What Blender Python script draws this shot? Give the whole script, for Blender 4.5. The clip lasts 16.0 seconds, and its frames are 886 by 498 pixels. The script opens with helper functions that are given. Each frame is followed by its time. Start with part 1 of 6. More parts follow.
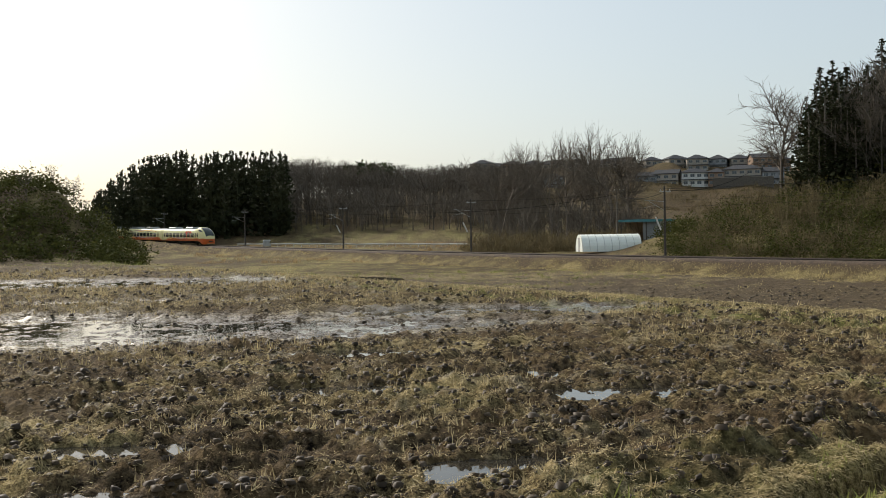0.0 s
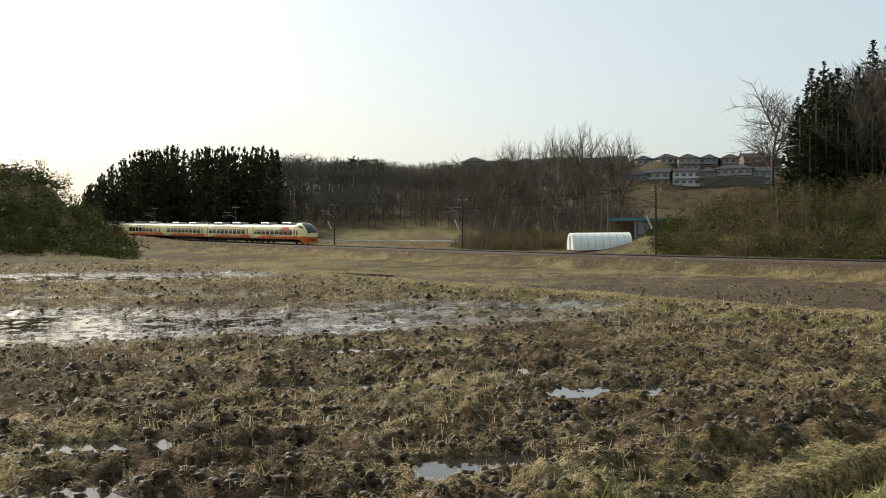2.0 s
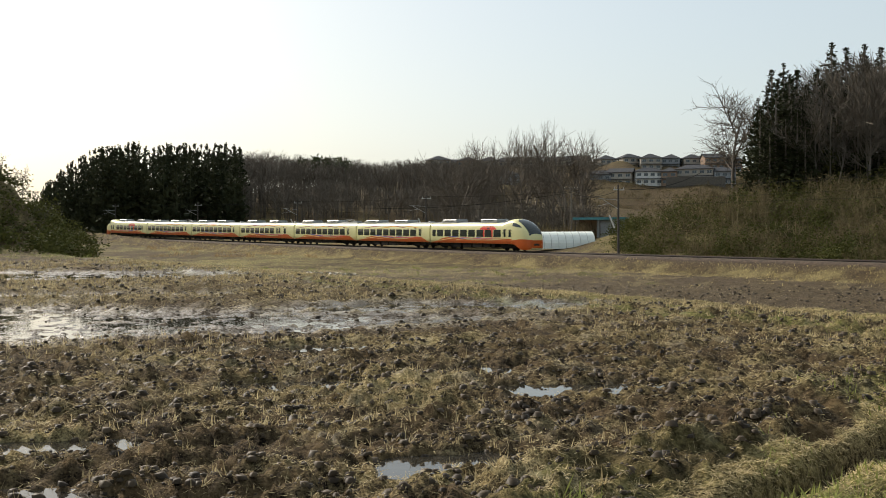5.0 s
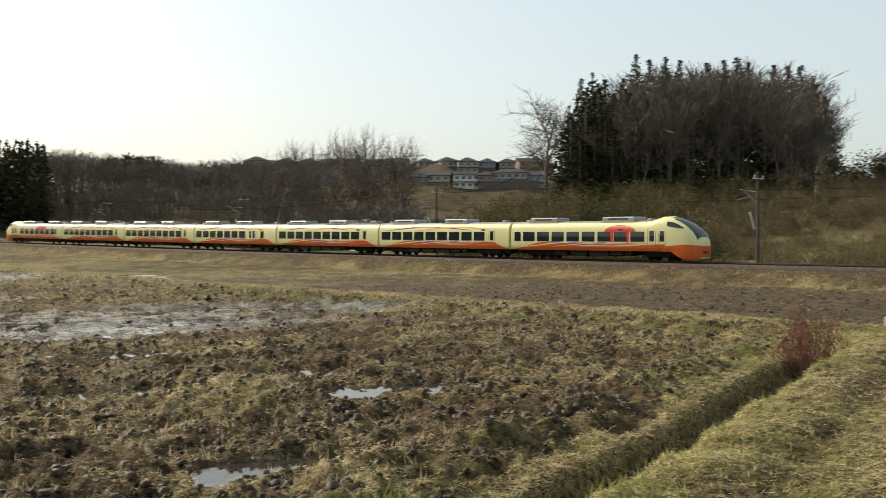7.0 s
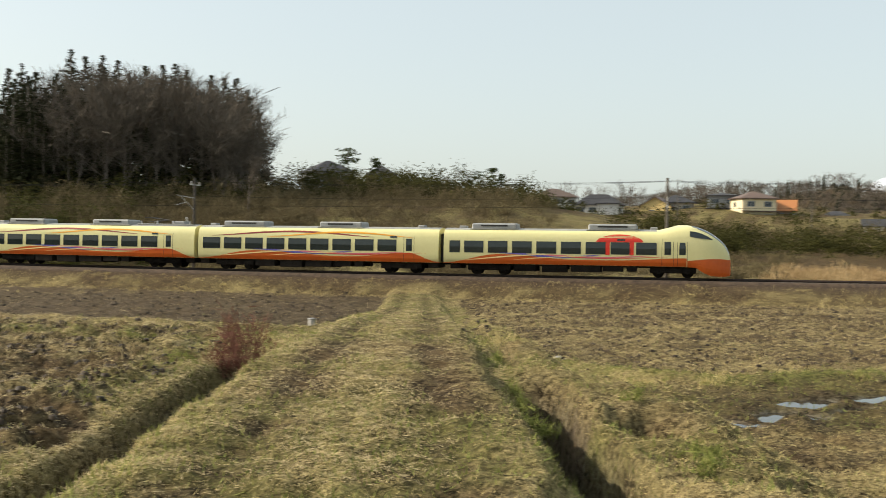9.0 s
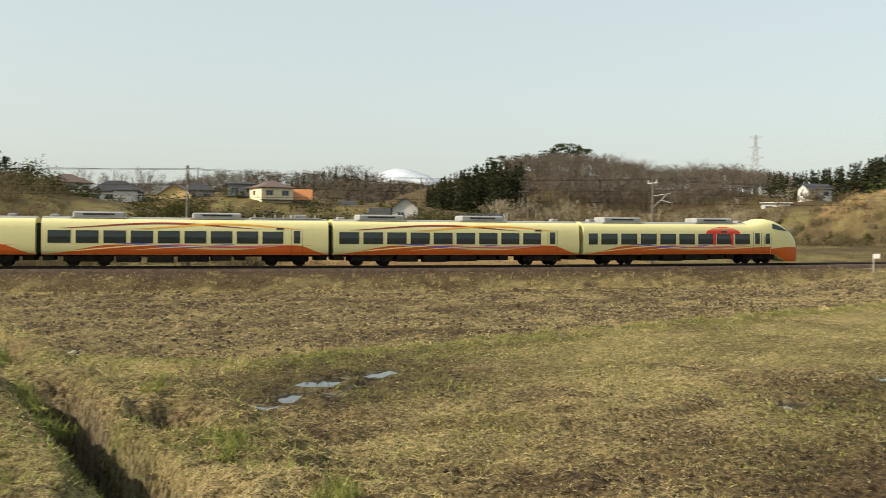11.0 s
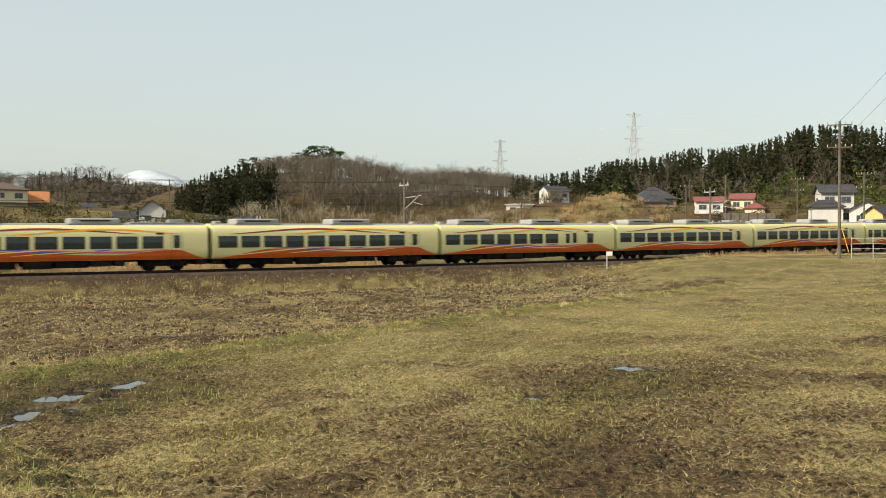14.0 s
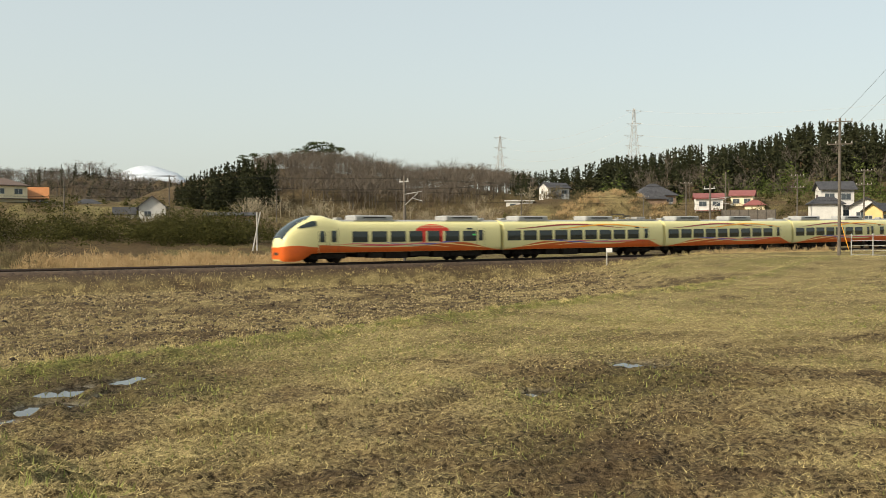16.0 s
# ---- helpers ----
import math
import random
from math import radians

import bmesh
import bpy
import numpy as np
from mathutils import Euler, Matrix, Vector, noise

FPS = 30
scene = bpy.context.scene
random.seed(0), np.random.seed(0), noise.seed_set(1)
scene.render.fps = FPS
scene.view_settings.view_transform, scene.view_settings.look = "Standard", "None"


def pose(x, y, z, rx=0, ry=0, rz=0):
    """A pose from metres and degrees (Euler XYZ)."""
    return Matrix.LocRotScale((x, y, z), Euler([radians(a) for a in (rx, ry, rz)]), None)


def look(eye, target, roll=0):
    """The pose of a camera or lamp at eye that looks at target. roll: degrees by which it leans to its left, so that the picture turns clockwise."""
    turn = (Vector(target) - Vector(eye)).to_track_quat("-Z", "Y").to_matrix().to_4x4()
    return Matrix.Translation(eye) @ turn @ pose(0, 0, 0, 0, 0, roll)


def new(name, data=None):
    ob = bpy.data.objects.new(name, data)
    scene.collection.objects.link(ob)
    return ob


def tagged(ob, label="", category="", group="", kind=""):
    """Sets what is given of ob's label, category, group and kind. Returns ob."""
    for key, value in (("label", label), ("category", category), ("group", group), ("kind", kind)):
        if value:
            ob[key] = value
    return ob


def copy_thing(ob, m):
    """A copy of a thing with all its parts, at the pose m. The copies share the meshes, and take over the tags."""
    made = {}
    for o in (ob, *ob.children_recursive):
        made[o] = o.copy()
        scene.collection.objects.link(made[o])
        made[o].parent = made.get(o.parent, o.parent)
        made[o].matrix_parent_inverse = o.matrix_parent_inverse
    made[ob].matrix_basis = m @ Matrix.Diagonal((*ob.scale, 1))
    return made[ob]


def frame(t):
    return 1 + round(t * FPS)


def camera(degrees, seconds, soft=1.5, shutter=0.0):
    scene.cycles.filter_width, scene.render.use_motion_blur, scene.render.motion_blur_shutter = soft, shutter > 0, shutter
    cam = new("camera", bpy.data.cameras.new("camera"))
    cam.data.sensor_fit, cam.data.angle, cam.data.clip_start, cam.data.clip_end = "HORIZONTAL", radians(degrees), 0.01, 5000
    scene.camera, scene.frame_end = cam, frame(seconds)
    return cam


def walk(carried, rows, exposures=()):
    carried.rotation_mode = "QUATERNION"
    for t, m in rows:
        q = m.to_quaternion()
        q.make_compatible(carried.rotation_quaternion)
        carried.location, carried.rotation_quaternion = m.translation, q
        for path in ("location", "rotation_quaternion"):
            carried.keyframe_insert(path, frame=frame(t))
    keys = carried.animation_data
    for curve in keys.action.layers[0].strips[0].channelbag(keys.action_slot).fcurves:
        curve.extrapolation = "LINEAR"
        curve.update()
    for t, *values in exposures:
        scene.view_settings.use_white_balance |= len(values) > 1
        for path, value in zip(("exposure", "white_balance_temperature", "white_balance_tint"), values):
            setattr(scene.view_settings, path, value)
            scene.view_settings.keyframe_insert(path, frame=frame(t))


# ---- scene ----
# ------------------------------------------------------------------ camera
EYE_Z = 2.54
cam = camera(47.4, 16.0, soft=0.9, shutter=0.3)
PATH = [
    (0.0, 0.01, -0.70, -0.99), (0.5, 0.04, -0.75, -0.85), (1.0, 0.01, -0.77, -0.89), (1.5, -0.05, -0.82, -0.77),
    (2.0, -0.49, -0.87, -0.52), (2.5, -1.27, -1.02, -0.33), (3.0, -1.74, -0.93, -0.37), (5.5, -3.22, -0.97, -0.29),
    (6.0, -5.36, -0.87, 0.01), (6.5, -8.29, -0.84, -0.32), (7.0, -12.76, -0.91, -0.24), (7.5, -20.07, -0.65, 0.26),
    (8.0, -28.46, -0.31, 0.19), (8.5, -36.25, -0.50, 0.08), (9.0, -43.96, -0.46, 0.87), (9.5, -51.00, -0.28, 0.69),
    (10.0, -58.01, -0.75, 0.50), (10.2, -60.68, -0.79, 0.63), (12.3, -82.24, -0.64, 0.08), (12.5, -83.15, -0.58, 0.11),
    (13.0, -83.90, -0.70, -0.01), (13.5, -84.52, -0.54, -0.02), (14.0, -84.56, -0.60, -0.04), (14.5, -84.52, -0.64, -0.02),
    (15.0, -84.51, -0.70, -0.07), (15.5, -84.53, -0.78, -0.14), (16.0, -84.57, -0.81, 0.04),
]
EXPOSURE = [(0.0, -0.14, 6700, 10), (2.5, -0.04, 6750, 10), (5.5, 0.0, 6850, 10), (9.0, 0.24, 7150, 10), (12.5, 0.10, 7350, 10), (16.0, 0.10, 7350, 10)]
walk(cam, [(t, pose(0, 0, EYE_Z, 90 + p, 0, y) @ pose(0, 0, 0, 0, 0, r)) for t, y, p, r in PATH], EXPOSURE)

# ------------------------------------------------------------------ sky and sun
SUN_AZ, SUN_EL = -40.0, 33.0          # degrees, clockwise from +y
world = bpy.data.worlds.new("spring_sky")
scene.world = world
world.use_nodes = True
nt = world.node_tree
sky = nt.nodes.new("ShaderNodeTexSky")
sky.sky_type, sky.sun_disc = "NISHITA", False
sky.sun_elevation, sky.sun_rotation = radians(SUN_EL), radians(SUN_AZ)
sky.air_density, sky.dust_density, sky.ozone_density = 1.0, 3.2, 1.0
haze = nt.nodes.new("ShaderNodeMix")          # thin white haze over the blue
haze.data_type = "RGBA"
haze.inputs[0].default_value = 0.5
haze.inputs[7].default_value = (5.65, 6.65, 7.05, 1)
nt.links.new(sky.outputs[0], haze.inputs[6])
nt.links.new(haze.outputs[2], nt.nodes["Background"].inputs[0])
nt.nodes["Background"].inputs[1].default_value = 0.14
sun_data = bpy.data.lights.new("sun", "SUN")
sun_data.energy, sun_data.angle, sun_data.color = 5.0, radians(0.6), (1.0, 0.95, 0.86)
sun = new("sun", sun_data)
sd = Vector((math.sin(radians(SUN_AZ)) * math.cos(radians(SUN_EL)), math.cos(radians(SUN_AZ)) * math.cos(radians(SUN_EL)), math.sin(radians(SUN_EL))))
sun.matrix_world = look(sd * 100, (0, 0, 0))

# ------------------------------------------------------------------ materials
def nodes_of(name):
    m = bpy.data.materials.new(name)
    m.use_nodes = True
    t = m.node_tree
    return m, t, t.nodes["Principled BSDF"]


def nz(t, scale, detail=4.0, src=None, rough=0.55):
    n = t.nodes.new("ShaderNodeTexNoise")
    n.inputs["Scale"].default_value, n.inputs["Detail"].default_value, n.inputs["Roughness"].default_value = scale, detail, rough
    if src:
        t.links.new(src, n.inputs["Vector"])
    return n.outputs["Fac"]


def mixc(t, fac, a, b):
    n = t.nodes.new("ShaderNodeMix")
    n.data_type = "RGBA"
    for sock, v in ((n.inputs[0], fac), (n.inputs[6], a), (n.inputs[7], b)):
        if isinstance(v, (int, float)):
            sock.default_value = v
        elif isinstance(v, tuple):
            sock.default_value = (*v, 1) if len(v) == 3 else v
        else:
            t.links.new(v, sock)
    return n.outputs[2]


def ramp(t, fac, lo, hi):
    n = t.nodes.new("ShaderNodeMapRange")
    n.inputs[1].default_value, n.inputs[2].default_value = lo, hi
    t.links.new(fac, n.inputs[0])
    return n.outputs[0]


def mth(t, op, a, b):
    n = t.nodes.new("ShaderNodeMath")
    n.operation = op
    for sock, v in ((n.inputs[0], a), (n.inputs[1], b)):
        if isinstance(v, (int, float)):
            sock.default_value = v
        else:
            t.links.new(v, sock)
    return n.outputs[0]


def mat(name, a, b, scale=4.0, rough=0.8, bump=0.0, metal=0.0, fine=8.0, vary=0.0, spec=0.4):
    """Two tones mixed by coarse and fine noise; vary: brightness spread from object to object."""
    m, t, p = nodes_of(name)
    tc = t.nodes.new("ShaderNodeTexCoord").outputs["Object"]
    f1, f2 = nz(t, scale, 4, tc), nz(t, scale * fine, 3, tc)
    f = mth(t, "ADD", mth(t, "MULTIPLY", f1, 0.6), mth(t, "MULTIPLY", f2, 0.4))
    col = mixc(t, ramp(t, f, 0.35, 0.65), a, b)
    if vary:
        oi = t.nodes.new("ShaderNodeObjectInfo").outputs["Random"]
        hsv = t.nodes.new("ShaderNodeHueSaturation")
        t.links.new(mth(t, "ADD", mth(t, "MULTIPLY", oi, 2 * vary), 1 - vary), hsv.inputs["Value"])
        t.links.new(col, hsv.inputs["Color"])
        col = hsv.outputs[0]
    t.links.new(col, p.inputs["Base Color"])
    p.inputs["Roughness"].default_value, p.inputs["Metallic"].default_value = rough, metal
    p.inputs["Specular IOR Level"].default_value = spec
    if bump:
        bn = t.nodes.new("ShaderNodeBump")
        bn.inputs["Strength"].default_value, bn.inputs["Distance"].default_value = bump, 0.05
        t.links.new(f2, bn.inputs["Height"])
        t.links.new(bn.outputs[0], p.inputs["Normal"])
    return m


def leafmat(name, a, b, scale=1.5, trans=0.25, rough=0.7, vary=0.15):
    """Leaf or twig masses: tone by island and by place."""
    m, t, p = nodes_of(name)
    geo = t.nodes.new("ShaderNodeNewGeometry")
    f = nz(t, scale, 3, geo.outputs["Position"])
    k = mth(t, "ADD", mth(t, "MULTIPLY", geo.outputs["Random Per Island"], 0.55), mth(t, "MULTIPLY", ramp(t, f, 0.3, 0.7), 0.45))
    col = mixc(t, k, a, b)
    t.links.new(col, p.inputs["Base Color"])
    p.inputs["Roughness"].default_value = rough
    p.inputs["Specular IOR Level"].default_value = 0.04
    if trans:
        tl, mx = t.nodes.new("ShaderNodeBsdfTranslucent"), t.nodes.new("ShaderNodeMixShader")
        t.links.new(col, tl.inputs["Color"])
        mx.inputs[0].default_value = trans
        t.links.new(p.outputs[0], mx.inputs[1])
        t.links.new(tl.outputs[0], mx.inputs[2])
        t.links.new(mx.outputs[0], t.nodes["Material Output"].inputs["Surface"])
    return m


M_CREAM = mat("cream_paint", (0.66, 0.61, 0.30), (0.70, 0.65, 0.33), 0.6, 0.3, spec=0.4)
M_ORANGE = mat("orange_paint", (0.50, 0.085, 0.012), (0.58, 0.11, 0.016), 0.5, 0.3, spec=0.5)
M_RED = mat("red_paint", (0.62, 0.03, 0.015), (0.68, 0.04, 0.02), 0.5, 0.3)
M_MAROON = mat("maroon_paint", (0.22, 0.03, 0.03), (0.27, 0.04, 0.035), 0.5, 0.3)
M_AMBER = mat("amber_paint", (0.75, 0.33, 0.03), (0.8, 0.38, 0.04), 0.5, 0.3)
M_BLUE = mat("violet_blue_paint", (0.10, 0.09, 0.36), (0.14, 0.12, 0.42), 0.5, 0.3)
M_PINK = mat("pink_paint", (0.60, 0.14, 0.18), (0.66, 0.18, 0.2), 0.5, 0.3)
M_YLINE = mat("pale_yellow_paint", (0.85, 0.68, 0.3), (0.88, 0.72, 0.34), 0.5, 0.3)
M_GREEN = mat("green_paint", (0.05, 0.5, 0.1), (0.06, 0.55, 0.12), 0.5, 0.3)
M_CABLE = mat("dark_cable", (0.02, 0.02, 0.02), (0.03, 0.03, 0.03), 1.0, 1.0, spec=0.0)
M_GLASS = mat("dark_train_glass", (0.012, 0.02, 0.02), (0.02, 0.03, 0.03), 0.4, 0.06, spec=0.6)
M_FRAME = mat("black_rubber", (0.02, 0.02, 0.02), (0.035, 0.033, 0.03), 2.0, 0.5)
# grime, taken near black to hold the shade beneath the cars in its colour
M_UNDER = mat("shaded_underframe_grime", (0.007, 0.006, 0.005), (0.024, 0.020, 0.016), 2.0, 0.9, 0.3, vary=0.45, spec=0.08)
M_ROOFG = mat("train_roof_grey", (0.20, 0.20, 0.19), (0.30, 0.30, 0.28), 1.0, 0.6)
M_ACU = mat("cooler_grey", (0.25, 0.255, 0.25), (0.36, 0.365, 0.355), 1.5, 0.4)
M_STEEL = mat("rail_steel", (0.028, 0.02, 0.017), (0.05, 0.038, 0.033), 3.0, 0.75, spec=0.1)
M_RUST = mat("rusty_steel", (0.10, 0.055, 0.035), (0.16, 0.09, 0.06), 5.0, 0.7, 0.1, 0.3)
M_LAMP, t_, p_ = nodes_of("lit_headlamp")
p_.inputs["Emission Color"].default_value, p_.inputs["Emission Strength"].default_value = (1, 0.85, 0.6, 1), 1.5
M_TAIL, t_, p_ = nodes_of("lit_taillamp")
p_.inputs["Base Color"].default_value = (0.5, 0.02, 0.02, 1)
p_.inputs["Emission Color"].default_value, p_.inputs["Emission Strength"].default_value = (1, 0.05, 0.02, 1), 0.8
M_CONC = mat("weathered_concrete", (0.30, 0.29, 0.27), (0.42, 0.40, 0.37), 2.0, 0.85, 0.2)
M_POLE = mat("weathered_grey_pole", (0.075, 0.064, 0.052), (0.14, 0.122, 0.10), 2.0, 0.85, 0.2)
M_WOODP = mat("dark_creosoted_pole", (0.035, 0.028, 0.024), (0.07, 0.06, 0.05), 4.0, 0.8, 0.2)
M_BARK = mat("grey_brown_bark", (0.10, 0.08, 0.065), (0.20, 0.165, 0.135), 3.0, 0.9, 0.3)
M_TWIG = leafmat("bare_twigs", (0.07, 0.058, 0.046), (0.175, 0.148, 0.118), 0.2, trans=0.0)
M_PALE = leafmat("pale_twigs", (0.17, 0.14, 0.095), (0.36, 0.31, 0.22), 0.3, trans=0.0)
M_CEDAR = leafmat("cedar_needles", (0.016, 0.021, 0.012), (0.056, 0.058, 0.028), 0.12, trans=0.06)
M_PINE = leafmat("pine_needles", (0.025, 0.04, 0.016), (0.07, 0.085, 0.03), 0.3)
M_SHRUB = leafmat("olive_shrub_leaves", (0.026, 0.031, 0.009), (0.118, 0.118, 0.034), 0.25, trans=0.12)
M_DRYSH = leafmat("dry_brown_brush", (0.06, 0.048, 0.027), (0.20, 0.160, 0.088), 0.2)
M_HEDGE = leafmat("evergreen_hedge", (0.02, 0.024, 0.008), (0.095, 0.088, 0.028), 0.4)
M_BAMBOO = leafmat("bamboo_leaves", (0.04, 0.058, 0.016), (0.125, 0.15, 0.045), 0.3)
M_STRAW = leafmat("dry_straw", (0.20, 0.155, 0.07), (0.76, 0.62, 0.29), 0.5)
M_GRASSB = leafmat("grass_blades", (0.09, 0.12, 0.025), (0.36, 0.36, 0.12), 0.4)
M_REED = leafmat("dry_reeds", (0.28, 0.19, 0.10), (0.5, 0.37, 0.2), 0.4)
M_LITTER = leafmat("rice_straw_litter", (0.19, 0.142, 0.07), (0.70, 0.57, 0.33), 0.6)
M_CLOD = leafmat("soil_clods", (0.010, 0.0065, 0.004), (0.085, 0.058, 0.032), 1.5, trans=0.0, rough=0.6)
M_CLOD.node_tree.nodes["Principled BSDF"].inputs["Specular IOR Level"].default_value = 0.18
M_WATER, t_, p_ = nodes_of("still_muddy_water")
p_.inputs["Base Color"].default_value = (0.03, 0.027, 0.022, 1)
p_.inputs["Roughness"].default_value, p_.inputs["IOR"].default_value = 0.04, 1.33
p_.inputs["Specular IOR Level"].default_value = 0.6
bn_ = t_.nodes.new("ShaderNodeBump")
bn_.inputs["Strength"].default_value, bn_.inputs["Distance"].default_value = 0.06, 0.02
t_.links.new(nz(t_, 6.0, 2, t_.nodes.new("ShaderNodeNewGeometry").outputs["Position"]), bn_.inputs["Height"])
t_.links.new(bn_.outputs[0], p_.inputs["Normal"])


# ------------------------------------------------------------------ small builders
def link_bm(name, bm, material=None, parent=None, label="", smooth=False):
    me = bpy.data.meshes.new(name)
    bm.normal_update()
    bm.to_mesh(me)
    bm.free()
    if smooth:
        me.polygons.foreach_set("use_smooth", [True] * len(me.polygons))
    for m in (material if isinstance(material, (list, tuple)) else [material]):
        if m:
            me.materials.append(m)
    ob = new(name, me)
    ob.parent = parent
    if label:
        ob["label"] = label
    return ob


part = link_bm


def link_np(name, verts, faces, material, parent=None, smooth=False):
    me = bpy.data.meshes.new(name)
    v, f = np.asarray(verts, dtype=np.float32), np.asarray(faces, dtype=np.int32)
    k = f.shape[1]
    me.vertices.add(len(v))
    me.vertices.foreach_set("co", v.ravel())
    me.loops.add(f.size)
    me.loops.foreach_set("vertex_index", f.ravel())
    me.polygons.add(len(f))
    me.polygons.foreach_set("loop_start", np.arange(0, f.size, k, dtype=np.int32))
    if smooth:
        me.polygons.foreach_set("use_smooth", np.ones(len(f), dtype=bool))
    me.update(calc_edges=True)
    me.materials.append(material)
    ob = new(name, me)
    ob.parent = parent
    return ob


def empty(name, m=None, label="", category="", group="", kind=""):
    ob = new(name)
    ob.empty_display_size = 0.1
    if m is not None:
        ob.matrix_basis = m
    return tagged(ob, label, category, group, kind)


def box(bm, x0, x1, y0, y1, z0, z1, bevel=0.0, m=None):
    r = bmesh.ops.create_cube(bm, size=1.0)
    vs = r["verts"]
    for v in vs:
        v.co = Vector((x0 + (v.co.x + 0.5) * (x1 - x0), y0 + (v.co.y + 0.5) * (y1 - y0), z0 + (v.co.z + 0.5) * (z1 - z0)))
    if bevel:
        es = list({e for v in vs for e in v.link_edges})
        vs = bmesh.ops.bevel(bm, geom=es, offset=bevel, segments=1, affect="EDGES")["verts"]
    if m is not None:
        for v in {v for v in vs if v.is_valid}:
            v.co = m @ v.co
    return bm


def boxed(x0, x1, y0, y1, z0, z1, bevel=0.0):
    return box(bmesh.new(), x0, x1, y0, y1, z0, z1, bevel)


def tube(bm, a, b, r0, r1, n=8, cap=True):
    a, b = Vector(a), Vector(b)
    q = (b - a).to_track_quat("Z", "Y")
    ring = []
    for c, r in ((a, r0), (b, r1)):
        ring.append([bm.verts.new(c + q @ Vector((r * math.cos(2 * math.pi * i / n), r * math.sin(2 * math.pi * i / n), 0))) for i in range(n)])
    for i in range(n):
        j = (i + 1) % n
        bm.faces.new((ring[0][i], ring[0][j], ring[1][j], ring[1][i]))
    if cap:
        bm.faces.new(ring[0][::-1])
        bm.faces.new(ring[1])
    return bm


def pol(az, d):
    return d * math.sin(radians(az)), d * math.cos(radians(az))


# ------------------------------------------------------------------ plan: value noise, track, terrain
def hash2(i, j, k):
    h = (i.astype(np.int64) * 374761393 + j.astype(np.int64) * 668265263 + k * 2147483647) & 0x7FFFFFFF
    h = ((h ^ (h >> 13)) * 1274126177) & 0x7FFFFFFF
    return ((h ^ (h >> 16)) & 0xFFFF) / 65535.0


def vnoise(x, y, k=0):
    i, j = np.floor(x), np.floor(y)
    fx, fy = x - i, y - j
    fx, fy = fx * fx * (3 - 2 * fx), fy * fy * (3 - 2 * fy)
    a, b, c, d = hash2(i, j, k), hash2(i + 1, j, k), hash2(i, j + 1, k), hash2(i + 1, j + 1, k)
    return (a * (1 - fx) + b * fx) * (1 - fy) + (c * (1 - fx) + d * fx) * fy


def fbm(x, y, k=0, n=4):
    s, a, tot = 0.0, 1.0, 0.0
    for o in range(n):
        s = s + a * vnoise(x * 2 ** o, y * 2 ** o, k + o)
        tot += a
        a *= 0.5
    return s / tot


def smooth(x, lo, hi):
    u = np.clip((x - lo) / (hi - lo), 0, 1)
    return u * u * (3 - 2 * u)


# centre line of the railway: heading along its length, and its gentle sag
KNOTS = [-900, -260, -220, -180, -140, -100, -60, -20, 20, 60, 100, 140, 180, 700]
HEADS = [130, 137.0, 139.3, 141.6, 145.2, 148.5, 149.6, 149.4, 145.7, 141.8, 140.5, 140.6, 140.8, 141]
TS = np.arange(-700, 561, 2.0)
TH = np.radians(np.interp(TS, KNOTS, HEADS))
TX = np.concatenate([[0], np.cumsum(np.sin(TH[1:] / 2 + TH[:-1] / 2) * 2)])
TY = np.concatenate([[0], np.cumsum(np.cos(TH[1:] / 2 + TH[:-1] / 2) * 2)])
TX, TY = TX - TX[350] + 51.8, TY - TY[350] + 60.7
sc_ = np.clip(TS, -260, 230) / 100
TZ = 0.129 * sc_ + 0.506 * sc_ ** 2


def on_track(s):
    """Centre of the rail tops at s metres along the line, and the heading."""
    return np.interp(s, TS, TX), np.interp(s, TS, TY), np.interp(s, TS, TZ), np.interp(s, TS, TH)


def near_track(x, y):
    """Signed distance from the line (positive on the field side) and the rail height there."""
    px, py, pz, ph = TX[::3], TY[::3], TZ[::3], TH[::3]
    side, zz = np.empty(x.shape), np.empty(x.shape)
    for a in range(0, x.size, 20000):
        xs, ys = x[a:a + 20000, None], y[a:a + 20000, None]
        k = np.argmin((xs - px) ** 2 + (ys - py) ** 2, axis=1)
        dx, dy = x[a:a + 20000] - px[k], y[a:a + 20000] - py[k]
        lat = dx * np.cos(ph[k]) - dy * np.sin(ph[k])
        d = np.hypot(dx, dy)
        side[a:a + 20000] = np.where(d < 8, lat, np.sign(lat) * np.maximum(np.abs(lat), d - 1.0))
        zz[a:a + 20000] = pz[k]
    return side, zz


# far hills: bearing, distance, height, half-length across, half-length along the sight line
HILLS = [(-22.9, 140, 9.6, 9.6, 15), (-30, 150, 12, 20, 24), (-4, 390, 12, 120, 90), (10, 525, 31, 150, 124),
         (26.5, 172, 10.5, 27, 42), (19.5, 160, 3, 18, 30), (64, 150, 3.4, 45, 30), (40, 165, 10.5, 38, 40), (52, 330, 10, 120, 90), (64.6, 950, 46, 50, 120), (61, 1000, 42, 150, 120), (69.0, 1000, 45, 110, 110), (56, 1200, 40, 300, 200),
         (76, 470, 26, 62, 90), (84, 470, 19, 60, 90), (71, 440, 12, 50, 70), (98, 420, 20, 90, 80), (107, 400, 28, 80, 80), (120, 400, 30, 90, 90),
         (94.0, 245, 11.0, 11, 12), (101, 252, 8.5, 30, 22), (91, 292, 10, 22, 24), (106.5, 205, 6, 18, 24), (57, 262, 11, 70, 48), (68.5, 222, 6.5, 14, 24), (38.5, 222, 14, 24, 28), (-60, 300, 20, 120, 90), (140, 300, 12, 120, 90), (70, 1700, 60, 700, 300), (30, 1500, 40, 700, 300), (-10, 1500, 25, 600, 300)]


